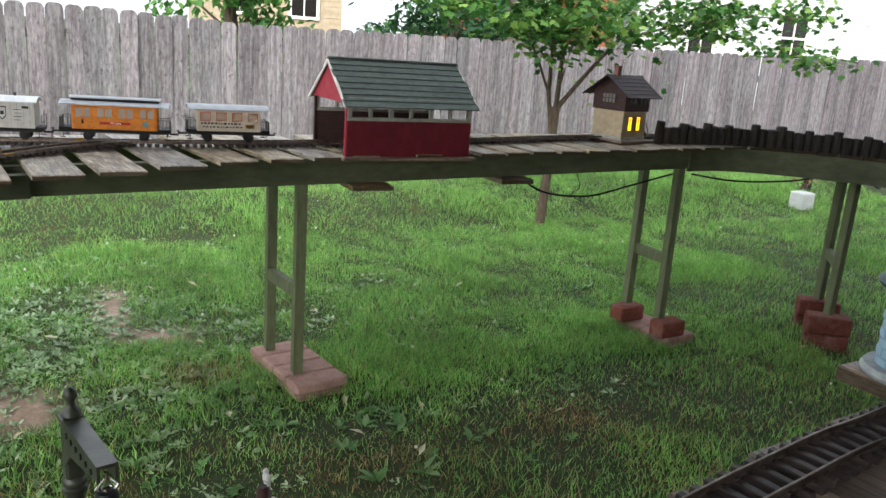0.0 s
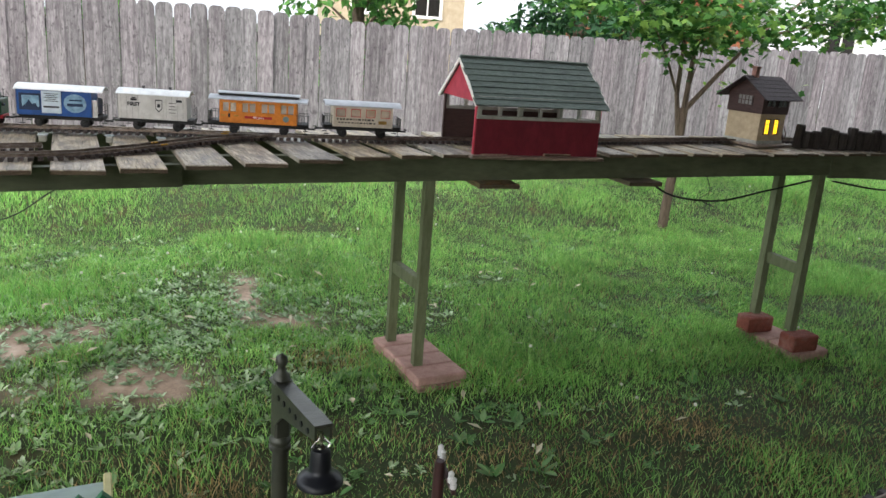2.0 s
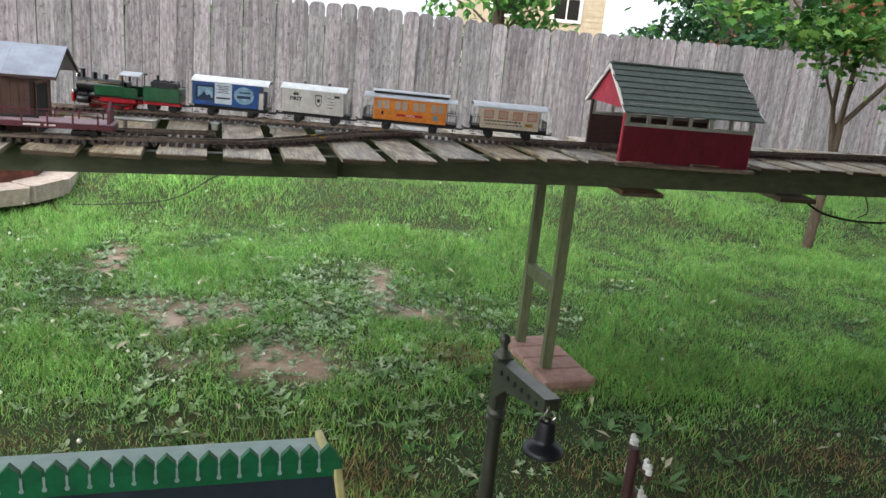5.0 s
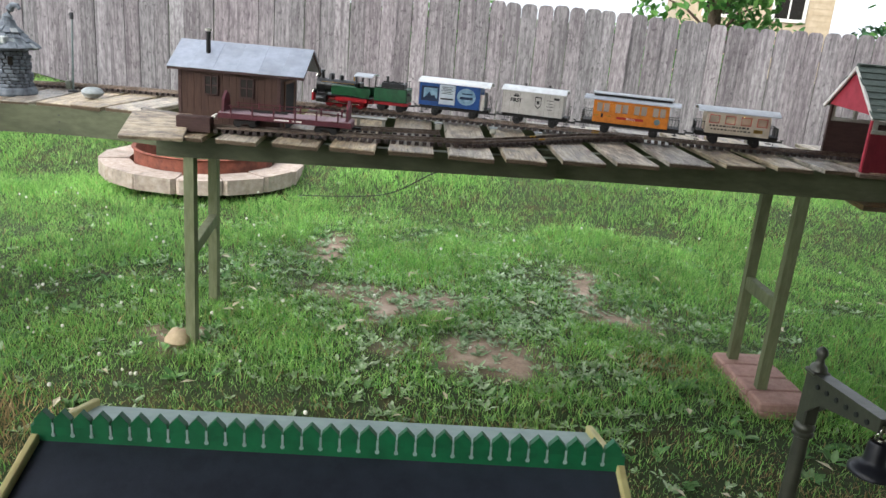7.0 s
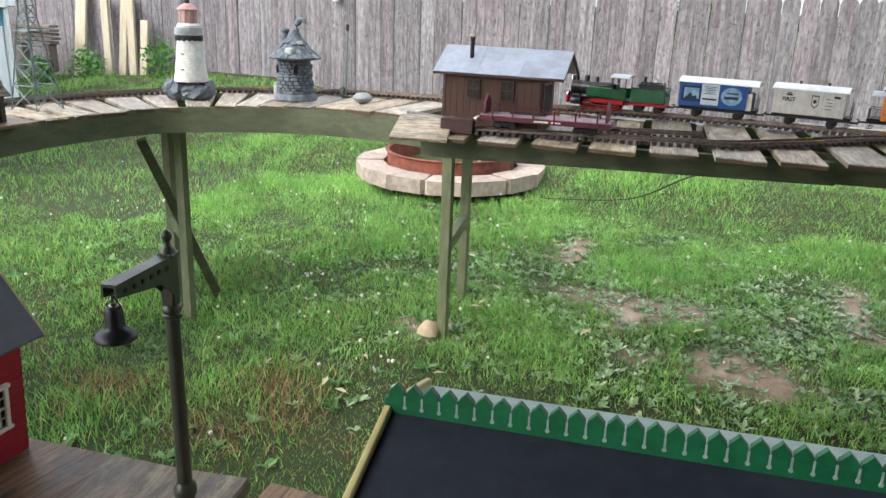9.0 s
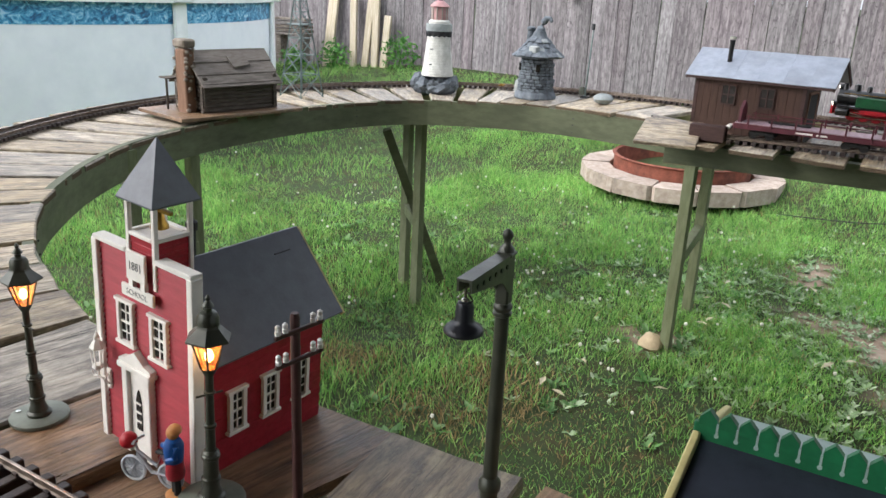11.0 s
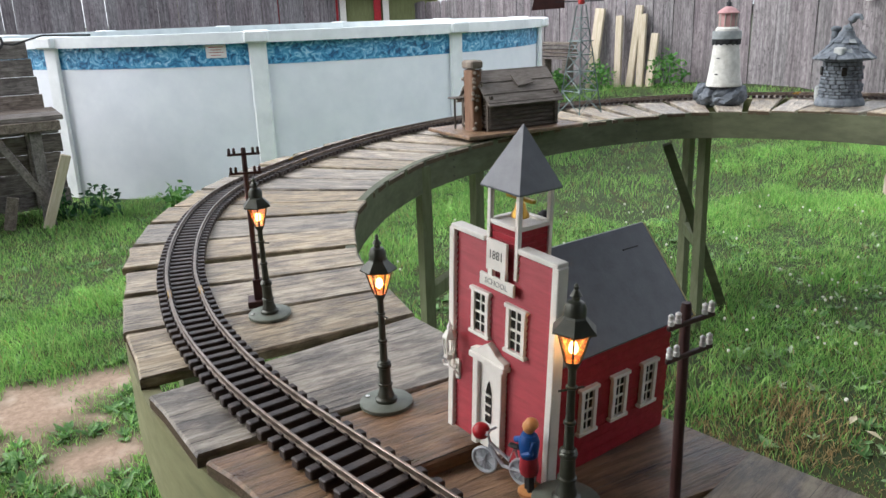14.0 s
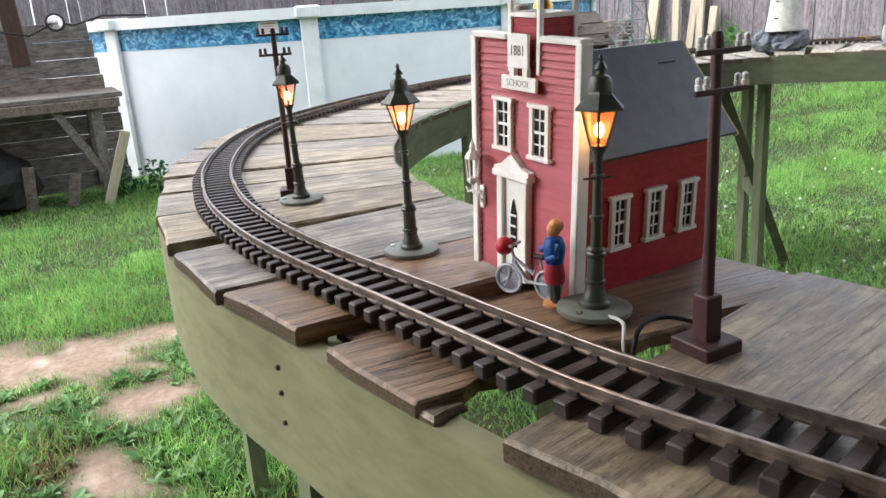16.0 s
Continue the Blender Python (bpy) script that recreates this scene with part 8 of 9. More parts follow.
# ---- blue pump house at the curve ----
pump = thing("pump_house", on_deck(1.445, 0.905), "pale blue brick model pump house on a round grey base", "model building")
part("round_base", Shape().lathe([(0.075, 0), (0.078, 0.006), (0.074, 0.014)], 28), M_STONE_PALE, pump, smooth=True)
for row in range(9):
    for k in range(12):
        a = 6.283 * (k + 0.5 * (row % 2)) / 12
        part("brick", Shape().box((0, 0, 0), (0.008, 0.0285, 0.0125), 0.001), M_BLUEBRICK, pump, m=Matrix.Rotation(a, 4, "Z") @ Matrix.Translation((0.054, 0, 0.021 + row * 0.0136)))
part("core", Shape().lathe([(0.052, 0.012), (0.052, 0.135)], 24), M_TRIM, pump)
part("roof_rim", Shape().lathe([(0.072, 0.135), (0.078, 0.142), (0.072, 0.15), (0.05, 0.16)], 24), M_TEAL_METAL, pump, smooth=True)
part("bracket", Shape().tube([(-0.055, 0, 0.03), (-0.062, 0, 0.10), (-0.085, -0.01, 0.13), (-0.078, -0.01, 0.145)], 0.004, 7).tube([(-0.085, -0.01, 0.145), (-0.02, -0.01, 0.155)], 0.005, 7), M_TEAL_METAL, pump)


# ---- swimming pool ----
def pool():
    cx, cy, r, h = -7.95, 3.55, 2.72, 1.185
    t = thing("swimming_pool", pose(cx, cy, -0.02), "round above-ground pool with white wall and blue pebble band", "swimming pool")
    n = 96

    def ring(r0, r1, z0, z1, a0=0.0, a1=2 * math.pi, seg=n):
        sh = Shape()
        vs, fs = [], []
        for i in range(seg + 1):
            a = a0 + (a1 - a0) * i / seg
            c, s = math.cos(a), math.sin(a)
            vs += [(r0 * c, r0 * s, z0), (r1 * c, r1 * s, z0), (r1 * c, r1 * s, z1), (r0 * c, r0 * s, z1)]
        for i in range(seg):
            for k in range(4):
                j = (k + 1) % 4
                fs.append((i * 4 + k, i * 4 + j, i * 4 + 4 + j, i * 4 + 4 + k))
        return sh.add(vs, fs)
    part("pool_wall", ring(r - 0.012, r, 0.0, h - 0.03), M_POOL, t, smooth=True)
    part("pebble_band", ring(r - 0.001, r + 0.003, h - 0.225, h - 0.03), M_BANDBLUE, t, "blue pebble-print band", True)
    part("liner", ring(r - 0.03, r - 0.014, 0.2, h - 0.01), M_LINER, t, smooth=True)
    part("water", Shape().lathe([(r - 0.03, h - 0.17), (r - 0.03, h - 0.15)], 64), M_WATER, t)
    step = 2 * math.pi / 11
    for k in range(11):
        a = radians(-26) + k * step
        part("pool_post", Shape().box((0, 0, h / 2 - 0.015), (0.035, 0.125, h - 0.03), 0.012), M_POOL_TRIM, t, m=Matrix.Rotation(a, 4, "Z") @ Matrix.Translation((r + 0.02, 0, 0)))
        part("post_cap", Shape().box((0, 0, h), (0.21, 0.17, 0.085), 0.012), M_POOL_TRIM, t, m=Matrix.Rotation(a, 4, "Z") @ Matrix.Translation((r - 0.01, 0, -0.034)))
        part("top_rail", ring(r - 0.11, r + 0.055, h - 0.075, h, a + 0.02, a + step - 0.02, 12), M_POOL_TRIM, t)
    a = radians(-32)
    sg = part("warning_sign", Shape().box((0, 0, 0), (0.006, 0.14, 0.09), 0.002), M_SIGN, t, "small white warning sign", m=Matrix.Rotation(a, 4, "Z") @ Matrix.Translation((r + 0.008, 0, h - 0.125)))
    sh = Shape()
    for k in range(4):
        sh.box((0.004, 0.0, 0.028 - 0.018 * k), (0.0012, 0.10 - 0.03 * (k % 2), 0.004))
    part("sign_print", sh, M_INK_RED, sg)


def band_surface():
    m = bpy.data.materials.new("blue_pebble_print")
    m.use_nodes = True
    nt = m.node_tree
    p = nt.nodes["Principled BSDF"]
    vec, _ = base_coords(nt, (1, 1, 1.3), False)
    no = nt.nodes.new("ShaderNodeTexNoise")
    nt.links.new(vec, no.inputs["Vector"])
    no.inputs["Scale"].default_value, no.inputs["Detail"].default_value, no.inputs["Roughness"].default_value, no.inputs["Distortion"].default_value = 13.0, 7.0, 0.62, 1.8
    cr = nt.nodes.new("ShaderNodeValToRGB")
    el = cr.color_ramp.elements
    el[0].position, el[1].position = 0.36, 0.68
    el[0].color, el[1].color = hexc("18486f"), hexc("bcdcea")
    for q, c in ((0.45, "2f79a6"), (0.52, "4f9cc6"), (0.59, "86bfdb")):
        e = el.new(q)
        e.color = hexc(c)
    nt.links.new(no.outputs["Fac"], cr.inputs[0])
    nt.links.new(cr.outputs[0], p.inputs["Base Color"])
    p.inputs["Roughness"].default_value = 0.45
    return m


M_BANDBLUE = band_surface()
pool()


# ---- fire ring ----
def fire_ring():
    cx, cy = -1.91, 5.52
    z = gz(cx, cy) - 0.025
    t = thing("fire_ring", pose(cx, cy, z), "rusty steel fire ring inside a circle of concrete blocks", "fire pit")
    rng = random.Random(15)
    for k in range(15):
        a = 2 * math.pi * (k + rng.uniform(-0.06, 0.06)) / 15
        part("block", Shape().prism([(-0.094, -0.095), (0.094, -0.095), (0.139, 0.075), (0.12, 0.10), (-0.12, 0.10), (-0.139, 0.075)], "z", 0.0, 0.098 + rng.uniform(-0.005, 0.005)), M_RINGSTONE, t,
             m=Matrix.Rotation(a, 4, "Z") @ Matrix.Translation((0.575, 0, 0)) @ Matrix.Rotation(radians(-90), 4, "Z"))
    part("steel_ring", Shape().lathe([(0.462, 0.0), (0.462, 0.172), (0.478, 0.180), (0.468, 0.188), (0.448, 0.182), (0.448, 0.02)], 48), M_RUST, t, smooth=True)
    part("ash_bed", Shape().lathe([(0.446, 0.02), (0.446, 0.05)], 32), M_ASH, t)
    w = thing("bent_metal_strip", pose(-1.60, 5.45, z + 0.05), "pale bent metal strips standing in the fire ring", "scrap metal")
    part("strip", Shape().tube([(-0.10, 0, 0.0), (-0.05, -0.02, 0.12), (0.02, 0, 0.20), (0.03, 0.02, 0.1), (0.06, 0, 0.0)], 0.014, 5), M_TRIM, w)


fire_ring()


# ---- workbench and clutter before the pool ----
def workbench():
    t = thing("potting_bench", pose(-5.95, 0.31, gz(-5.9, 0.2), 0, 0, -4), "weathered grey timber potting bench with shelf boards at its back", "bench")
    for k in range(4):
        part("top_board", Shape().box((0, 0, 0), (1.55, 0.152, 0.03), 0.003), M_OLDWOOD, t, m=pose(-0.27 + 0.155 * k, 0, 0.69 + 0.002 * (k % 2), 0, 0, 90))
    for x in (-0.26, 0.22):
        for y in (-0.66, 0.60):
            part("leg", Shape().box((x, y, 0.335), (0.07, 0.07, 0.67), 0.004), M_OLDWOOD, t)
    part("brace", Shape().box((0, 0, 0), (0.03, 0.05, 0.62), 0.003), M_OLDWOOD, t, m=pose(0.25, 0.48, 0.40, 28, 0, 0))
    part("prop_board", Shape().box((0, 0, 0), (0.025, 0.06, 0.50), 0.003), M_LUMBER, t, m=pose(0.33, 0.66, 0.23, -20, 8, 0))
    part("apron", Shape().box((0.28, 0, 0.645), (0.025, 1.5, 0.06), 0.003), M_OLDWOOD, t)
    for k in range(4):
        part("back_board", Shape().box((0, 0, 0), (1.45 - 0.03 * k, 0.025, 0.116), 0.003), M_OLDWOOD, t, m=pose(-0.33, 0, 0.74 + 0.119 * k, 0, 0, 90))
    for k in range(5):
        part("lower_board", Shape().box((0, 0, 0), (1.50 - 0.02 * (k % 3), 0.02, 0.126), 0.003), M_OLDWOOD, t, m=pose(-0.26, 0.04, 0.08 + 0.129 * k, 0, 0, 90))
    for k, (sx, sy, hh) in enumerate(((0.20, 0.36, 0.22), (0.24, 0.12, 0.30), (0.18, -0.12, 0.20))):
        part("scrap_board", Shape().box((0, 0, hh / 2), (0.02, 0.07, hh), 0.003), M_OLDWOOD, t, m=pose(sx, sy, 0, -14 + 9 * k, 6, 0))
    b = thing("dark_tarpaulin", pose(-5.9, 0.20, gz(-5.9, 0.05)), "dark heap and box for the shadowed clutter under the bench", "clutter")
    rng = random.Random(3)
    # Black heap stands for both clutter and deep shadow under the bench.
    part("tarpaulin", Shape().ball((0, 0, 0.18), 0.30, 14, 9, 0.75, 0.25, 2), M_DARKVOID, b)
    part("crate", Shape().box((0.05, -0.42, 0.14), (0.3, 0.35, 0.28), 0.01), M_DARKVOID, b)
    w = thing("lamp_post", pose(-5.98, 0.58, gz(-5.9, 0.5)), "brown timber post beside the bench holding a work lamp", "post")
    part("post", Shape().box((0, 0, 1.60), (0.05, 0.11, 1.40), 0.005), M_BROWN, w, m=pose(0, 0, 0, 2, -3, 0))
    l = thing("work_lamp", pose(-5.90, 0.78, 1.16), "black round work lamp clipped on a cable above the bench", "work lamp")
    part("housing", Shape().lathe([(0.03, -0.05), (0.055, 0.0), (0.06, 0.02), (0.055, 0.025)], 18), M_BLACKM, l, m=Matrix.Rotation(radians(80), 4, "Y"), smooth=True)
    part("lens", Shape().lathe([(0.05, 0.024), (0.02, 0.03), (0.001, 0.031)], 18), M_CHROME, l, m=Matrix.Rotation(radians(80), 4, "Y"))
    part("cable", Shape().tube([(0, 0, 0), (-0.05, 0.12, -0.02), (-0.06, 0.3, 0.03), (-0.1, 0.6, 0.02)], 0.007, 6).tube([(0, 0, 0), (0.0, -0.16, -0.07), (0, -0.4, -0.02)], 0.007, 6), M_CABLE, l)


workbench()


# ---- lumber, woodpile and shrubs by the back fence ----
for k, (x, h, tilt) in enumerate(((-7.30, 0.98, 5), (-6.85, 0.86, -3), (-6.66, 0.96, 4), (-6.50, 0.85, -2), (-6.36, 0.62, 3))):
    st = thing("leaning_board", pose(x, 7.48, gz(x, 7.48) - 0.02, -4, tilt, 0), "pale sawn board leaning upright against the fence", "board", "leaning boards")
    part("board", Shape().box((0, 0, h / 2), (0.10 + 0.05 * (k == 0), 0.035, h), 0.004), M_LUMBER, st)
wood = thing("board_stack", pose(-7.62, 7.2, gz(-6, 7.2)), "low stack of old grey boards before the fence", "board stack")
for k in range(5):
    part("board", Shape().box((0.02 * (k % 2), 0, 0.32 + 0.045 * k), (0.55, 0.14, 0.03), 0.003), M_OLDWOOD, wood, m=pose(0, 0, 0, 0, 0, 3 * (k % 3)))
for x in (-0.2, 0.2):
    part("bearer", Shape().box((x, 0, 0.15), (0.09, 0.12, 0.30), 0.004), M_OLDWOOD, wood)


def leafy(name, places, size, material, parent, seed, droop=0.3):
    """Many separate pointed leaves round given places, in one mesh."""
    rng = random.Random(seed)
    sh = Shape()
    for (x, y, z), r, n in places:
        for _ in range(n):
            while True:
                p = Vector((rng.uniform(-1, 1), rng.uniform(-1, 1), rng.uniform(-1, 1)))
                if 0.2 < p.length < 1:
                    break
            p = Vector((x, y, z)) + Vector((p.x * r[0], p.y * r[1], p.z * r[2]))
            s = size * rng.uniform(0.6, 1.3)
            m = Matrix.Translation(p) @ Euler((rng.uniform(-1, 1), rng.uniform(-1, 1) + droop, rng.uniform(0, 6.28))).to_matrix().to_4x4()
            sh.add([(0, 0, 0), (s * 0.4, s * 0.32, s * 0.05), (s, 0, -s * 0.1), (s * 0.4, -s * 0.32, s * 0.05)], [(0, 1, 2), (0, 2, 3)], m)
    me = bpy.data.meshes.new(name)
    me.from_pydata(sh.v, [], sh.f)
    me.materials.append(material)
    ob = new(name, me)
    ob.parent = parent
    return ob


def maple_leaves(name, places, size, material, parent, seed):
    """Lobed maple leaves, each a small star."""
    rng = random.Random(seed)
    sh = Shape()
    outline = [(0, 0), (0.22, -0.18), (0.16, -0.42), (0.42, -0.34), (0.62, -0.50), (0.66, -0.20), (1.0, 0), (0.66, 0.20), (0.62, 0.50), (0.42, 0.34), (0.16, 0.42), (0.22, 0.18)]
    for (x, y, z), r, n in places:
        for _ in range(n):
            p = Vector((x + rng.gauss(0, r[0] * 0.5), y + rng.gauss(0, r[1] * 0.5), z + rng.gauss(0, r[2] * 0.5)))
            s = size * rng.uniform(0.6, 1.25)
            m = Matrix.Translation(p) @ Euler((rng.gauss(0, 0.45), rng.gauss(0.35, 0.4), rng.uniform(0, 6.28))).to_matrix().to_4x4()
            sh.add([(a * s, b * s, -0.12 * s * (a * a + b * b)) for a, b in outline], [tuple(range(12))], m)
    me = bpy.data.meshes.new(name)
    me.from_pydata(sh.v, [], sh.f)
    me.materials.append(material)
    ob = new(name, me)
    ob.parent = parent
    return ob


for k, (x, y, s, n) in enumerate(((-8.0, 6.9, 0.45, 320), (-6.0, 7.35, 0.38, 260), (-8.5, 7.1, 0.6, 380), (-6.95, 7.25, 0.35, 200), (-7.4, 7.0, 0.3, 200))):
    t = thing("garden_shrub", pose(x, y, gz(x, y)), "leafy green weeds growing along the fence", "shrub", "shrubs")
    part("stem", Shape().tube([(0, 0, 0), (0.03, 0.0, s)], 0.006, 5).tube([(0.05, 0, 0), (-0.08, 0.03, s * 0.9)], 0.006, 5).tube([(-0.05, 0, 0), (0.12, -0.03, s * 0.8)], 0.006, 5), M_MIDLEAF, t)
    leafy("leaves", [((0, 0, s * 0.5), (s * 0.7, s * 0.35, s * 0.6), n)], 0.06, M_MIDLEAF, t, 40 + k)
for k, (x, y, s) in enumerate(((-5.35, 1.62, 0.20), (-5.55, 1.2, 0.22), (-5.25, 2.05, 0.14), (-5.75, 0.98, 0.2))):
    t = thing("garden_shrub", pose(x, y, gz(x, y)), "small dark green weed at the foot of the pool wall", "shrub", "shrubs")
    part("stem", Shape().tube([(0, 0, 0), (0.02, 0, s)], 0.005, 5).tube([(0.02, 0, 0), (-0.05, 0.04, s * 0.9)], 0.005, 5).tube([(-0.02, 0, 0), (0.05, -0.05, s * 0.9)], 0.005, 5), M_MIDLEAF, t)
    leafy("leaves", [((0, 0, s * 0.6), (s * 0.6, s * 0.6, s * 0.6), 110)], 0.05, M_DARKLEAF if k % 2 else M_MIDLEAF, t, 60 + k)


# ---- young maple before the fence ----
def maple():
    bx, by = 3.80, 5.12
    t = thing("maple_tree", pose(bx, by, gz(bx, by) - 0.03), "young maple with a forked grey-brown trunk and green leaves", "tree")
    part("trunk", Shape().tube([(0, 0, 0), (0.02, 0.01, 0.3), (0.03, 0.0, 0.6), (0.05, 0.02, 0.95)], 0.040, 10, None, 0.032), M_BARK, t, smooth=True)
    limbs = [[(0.05, 0.02, 0.93), (0.07, 0.03, 1.3), (0.10, 0.06, 1.75), (0.14, 0.1, 2.4)], [(0.03, 0.01, 0.72), (-0.03, 0.02, 1.05), (-0.05, 0.0, 1.5), (-0.10, -0.05, 2.2)],
             [(0.05, 0.02, 0.93), (0.28, 0.0, 1.20), (0.52, -0.05, 1.48), (0.95, -0.1, 1.85)], [(0.07, 0.03, 1.1), (0.2, 0.1, 1.4), (0.36, 0.2, 1.8)],
             [(-0.03, 0.02, 1.05), (-0.22, -0.05, 1.32), (-0.5, -0.15, 1.62), (-0.9, -0.2, 1.9)], [(0.52, -0.05, 1.48), (0.9, -0.2, 1.60), (1.5, -0.3, 1.72), (2.1, -0.4, 1.75)],
             [(0.10, 0.06, 1.75), (-0.2, 0.0, 2.0), (-0.6, 0.1, 2.3)], [(0.95, -0.1, 1.85), (1.6, -0.1, 2.1), (2.4, -0.2, 2.2)]]
    for i, l in enumerate(limbs):
        part("limb", Shape().tube(l, 0.021 if i < 3 else 0.011, 8, None, 0.008 if i < 3 else 0.004), M_BARK, t, smooth=True)
    spots = []
    rng = random.Random(17)
    for l in limbs:
        for k in range(7):
            f = 0.35 + 0.65 * k / 6
            i = min(len(l) - 2, int(f * (len(l) - 1)))
            u = f * (len(l) - 1) - i
            p = Vector(l[i]).lerp(Vector(l[i + 1]), u)
            if p.z < 1.38:
                continue
            spots.append(((p.x + rng.gauss(0, 0.18), p.y + rng.gauss(0, 0.2), p.z + rng.gauss(0.02, 0.1)), (0.28, 0.28, 0.12), 74))
    for x, y, z in ((1.3, -0.4, 1.62), (1.75, -0.5, 1.50), (2.1, -0.6, 1.44), (1.0, -0.3, 1.58), (-0.6, -0.3, 1.50), (-0.35, -0.4, 1.55), (-0.9, -0.2, 1.60), (0.45, -0.3, 1.52), (0.2, -0.3, 1.60), (0.7, -0.2, 1.68), (1.5, 0.0, 1.75), (0.0, 0.3, 1.65), (-1.1, -0.3, 1.62)):
        spots.append(((x, y, z), (0.30, 0.28, 0.10), 105))
    maple_leaves("crown", spots, 0.066, M_MAPLE, t, 5)


maple()


# ---- white planter and blue beam far out on the lawn ----
pot = thing("white_planter", pose(6.95, 5.2, gz(6.95, 5.2)), "white square planter with a dry plant on the lawn", "planter")
part("box", Shape().box((0, 0, 0.085), (0.165, 0.165, 0.17), 0.01), M_WHITE_POT, pot)
part("stem", Shape().tube([(0, 0, 0.2), (0.05, 0, 0.42)], 0.012, 6).tube([(0.04, 0, 0.2), (-0.08, 0, 0.40)], 0.012, 6).tube([(-0.05, 0, 0.2), (0.1, 0, 0.36)], 0.012, 6), M_BARK, pot)
leafy("leaves", [((0, 0, 0.36), (0.16, 0.12, 0.1), 60)], 0.05, M_DRY, pot, 70)
bm_ = thing("blue_beam", pose(8.15, 5.6, gz(8.0, 5.6) - 0.06), "long blue painted steel beam on short feet in the grass", "beam")
part("beam", Shape().box((0, 0, 0.36), (1.4, 0.06, 0.09), 0.006), M_BLUE_BEAM, bm_, m=pose(0, 0, 0, 0, 3, -8))
for x in (-0.6, 0.6):
    part("foot", Shape().box((x, 0, 0.17), (0.05, 0.05, 0.33), 0.004), M_DARKTRIM, bm_)


# ---- cables ----
def cable(name, pts, r, mat, label):
    t = thing(name, pose(0, 0, 0), label, "cable")
    ps, _ = [], 0
    vs = [Vector(p) for p in pts]
    for i in range(len(vs) - 1):
        p0, p1, p2, p3 = vs[max(i - 1, 0)], vs[i], vs[i + 1], vs[min(i + 2, len(vs) - 1)]
        for k in range(8):
            u = k / 8
            ps.append(0.5 * (2 * p1 + (p2 - p0) * u + (2 * p0 - 5 * p1 + 4 * p2 - p3) * u * u + (3 * p1 - p0 - 3 * p2 + p3) * u ** 3))
    ps.append(vs[-1])
    part("cable", Shape().tube(ps, r, 7), mat, t, smooth=True)


cable("hanging_cable", [(2.16, 3.05, 0.79), (2.30, 3.05, 0.72), (2.55, 3.06, 0.695), (2.78, 3.05, 0.74), (3.02, 3.02, 0.80)], 0.0045, M_CABLE, "black cable hanging in a loop under the trestle")
cable("hanging_cable", [(3.12, 3.00, 0.80), (3.4, 2.98, 0.765), (3.75, 2.95, 0.765), (4.05, 2.9, 0.80)], 0.0045, M_CABLE, "black cable hanging under the eastern curve")
cable("thin_wire", [(-1.1, 5.0, 0.10), (-0.5, 4.4, 0.30), (-0.15, 3.6, 0.62), (0.02, 3.2, 0.73)], 0.003, M_CABLE, "thin dark wire running from the trestle to the fire ring")
cable("thin_wire", [(2.50, 3.1, 0.80), (2.53, 3.1, 0.73), (2.50, 3.12, 0.69), (2.56, 3.1, 0.66)], 0.002, M_CABLE, "thin curled wire hanging below the deck")
cable("white_wire", [(-0.575, 0.577, zd(-0.57, 0.57) + 0.004), (-0.550, 0.568, zd(-0.55, 0.57) + 0.008), (-0.537, 0.556, zd(-0.53, 0.55) - 0.004), (-0.530, 0.552, zd(-0.53, 0.55) - 0.04)], 0.0014, M_WIRE_WHITE, "white lamp wire dropping through the plank gap")
cable("black_wire", [(-0.522, 0.548, zd(-0.52, 0.55) - 0.04), (-0.528, 0.560, zd(-0.52, 0.56) + 0.008), (-0.530, 0.585, zd(-0.53, 0.585) + 0.014), (-0.515, 0.610, zd(-0.515, 0.61) + 0.006), (-0.508, 0.64, zd(-0.51, 0.64) - 0.02)], 0.002, M_CABLE, "black wire looping over the planks")
feeder = thing("hanging_bottle", pose(-3.95, 7.57, 1.22), "small white plastic feeder hanging on the fence", "feeder")
part("bottle", Shape().lathe([(0.03, 0), (0.035, 0.02), (0.035, 0.08), (0.02, 0.10)], 14), M_WHITE_POT, feeder, smooth=True)
part("lid", Shape().box((0, 0, 0.115), (0.09, 0.06, 0.02), 0.004), M_WHITE_POT, feeder)


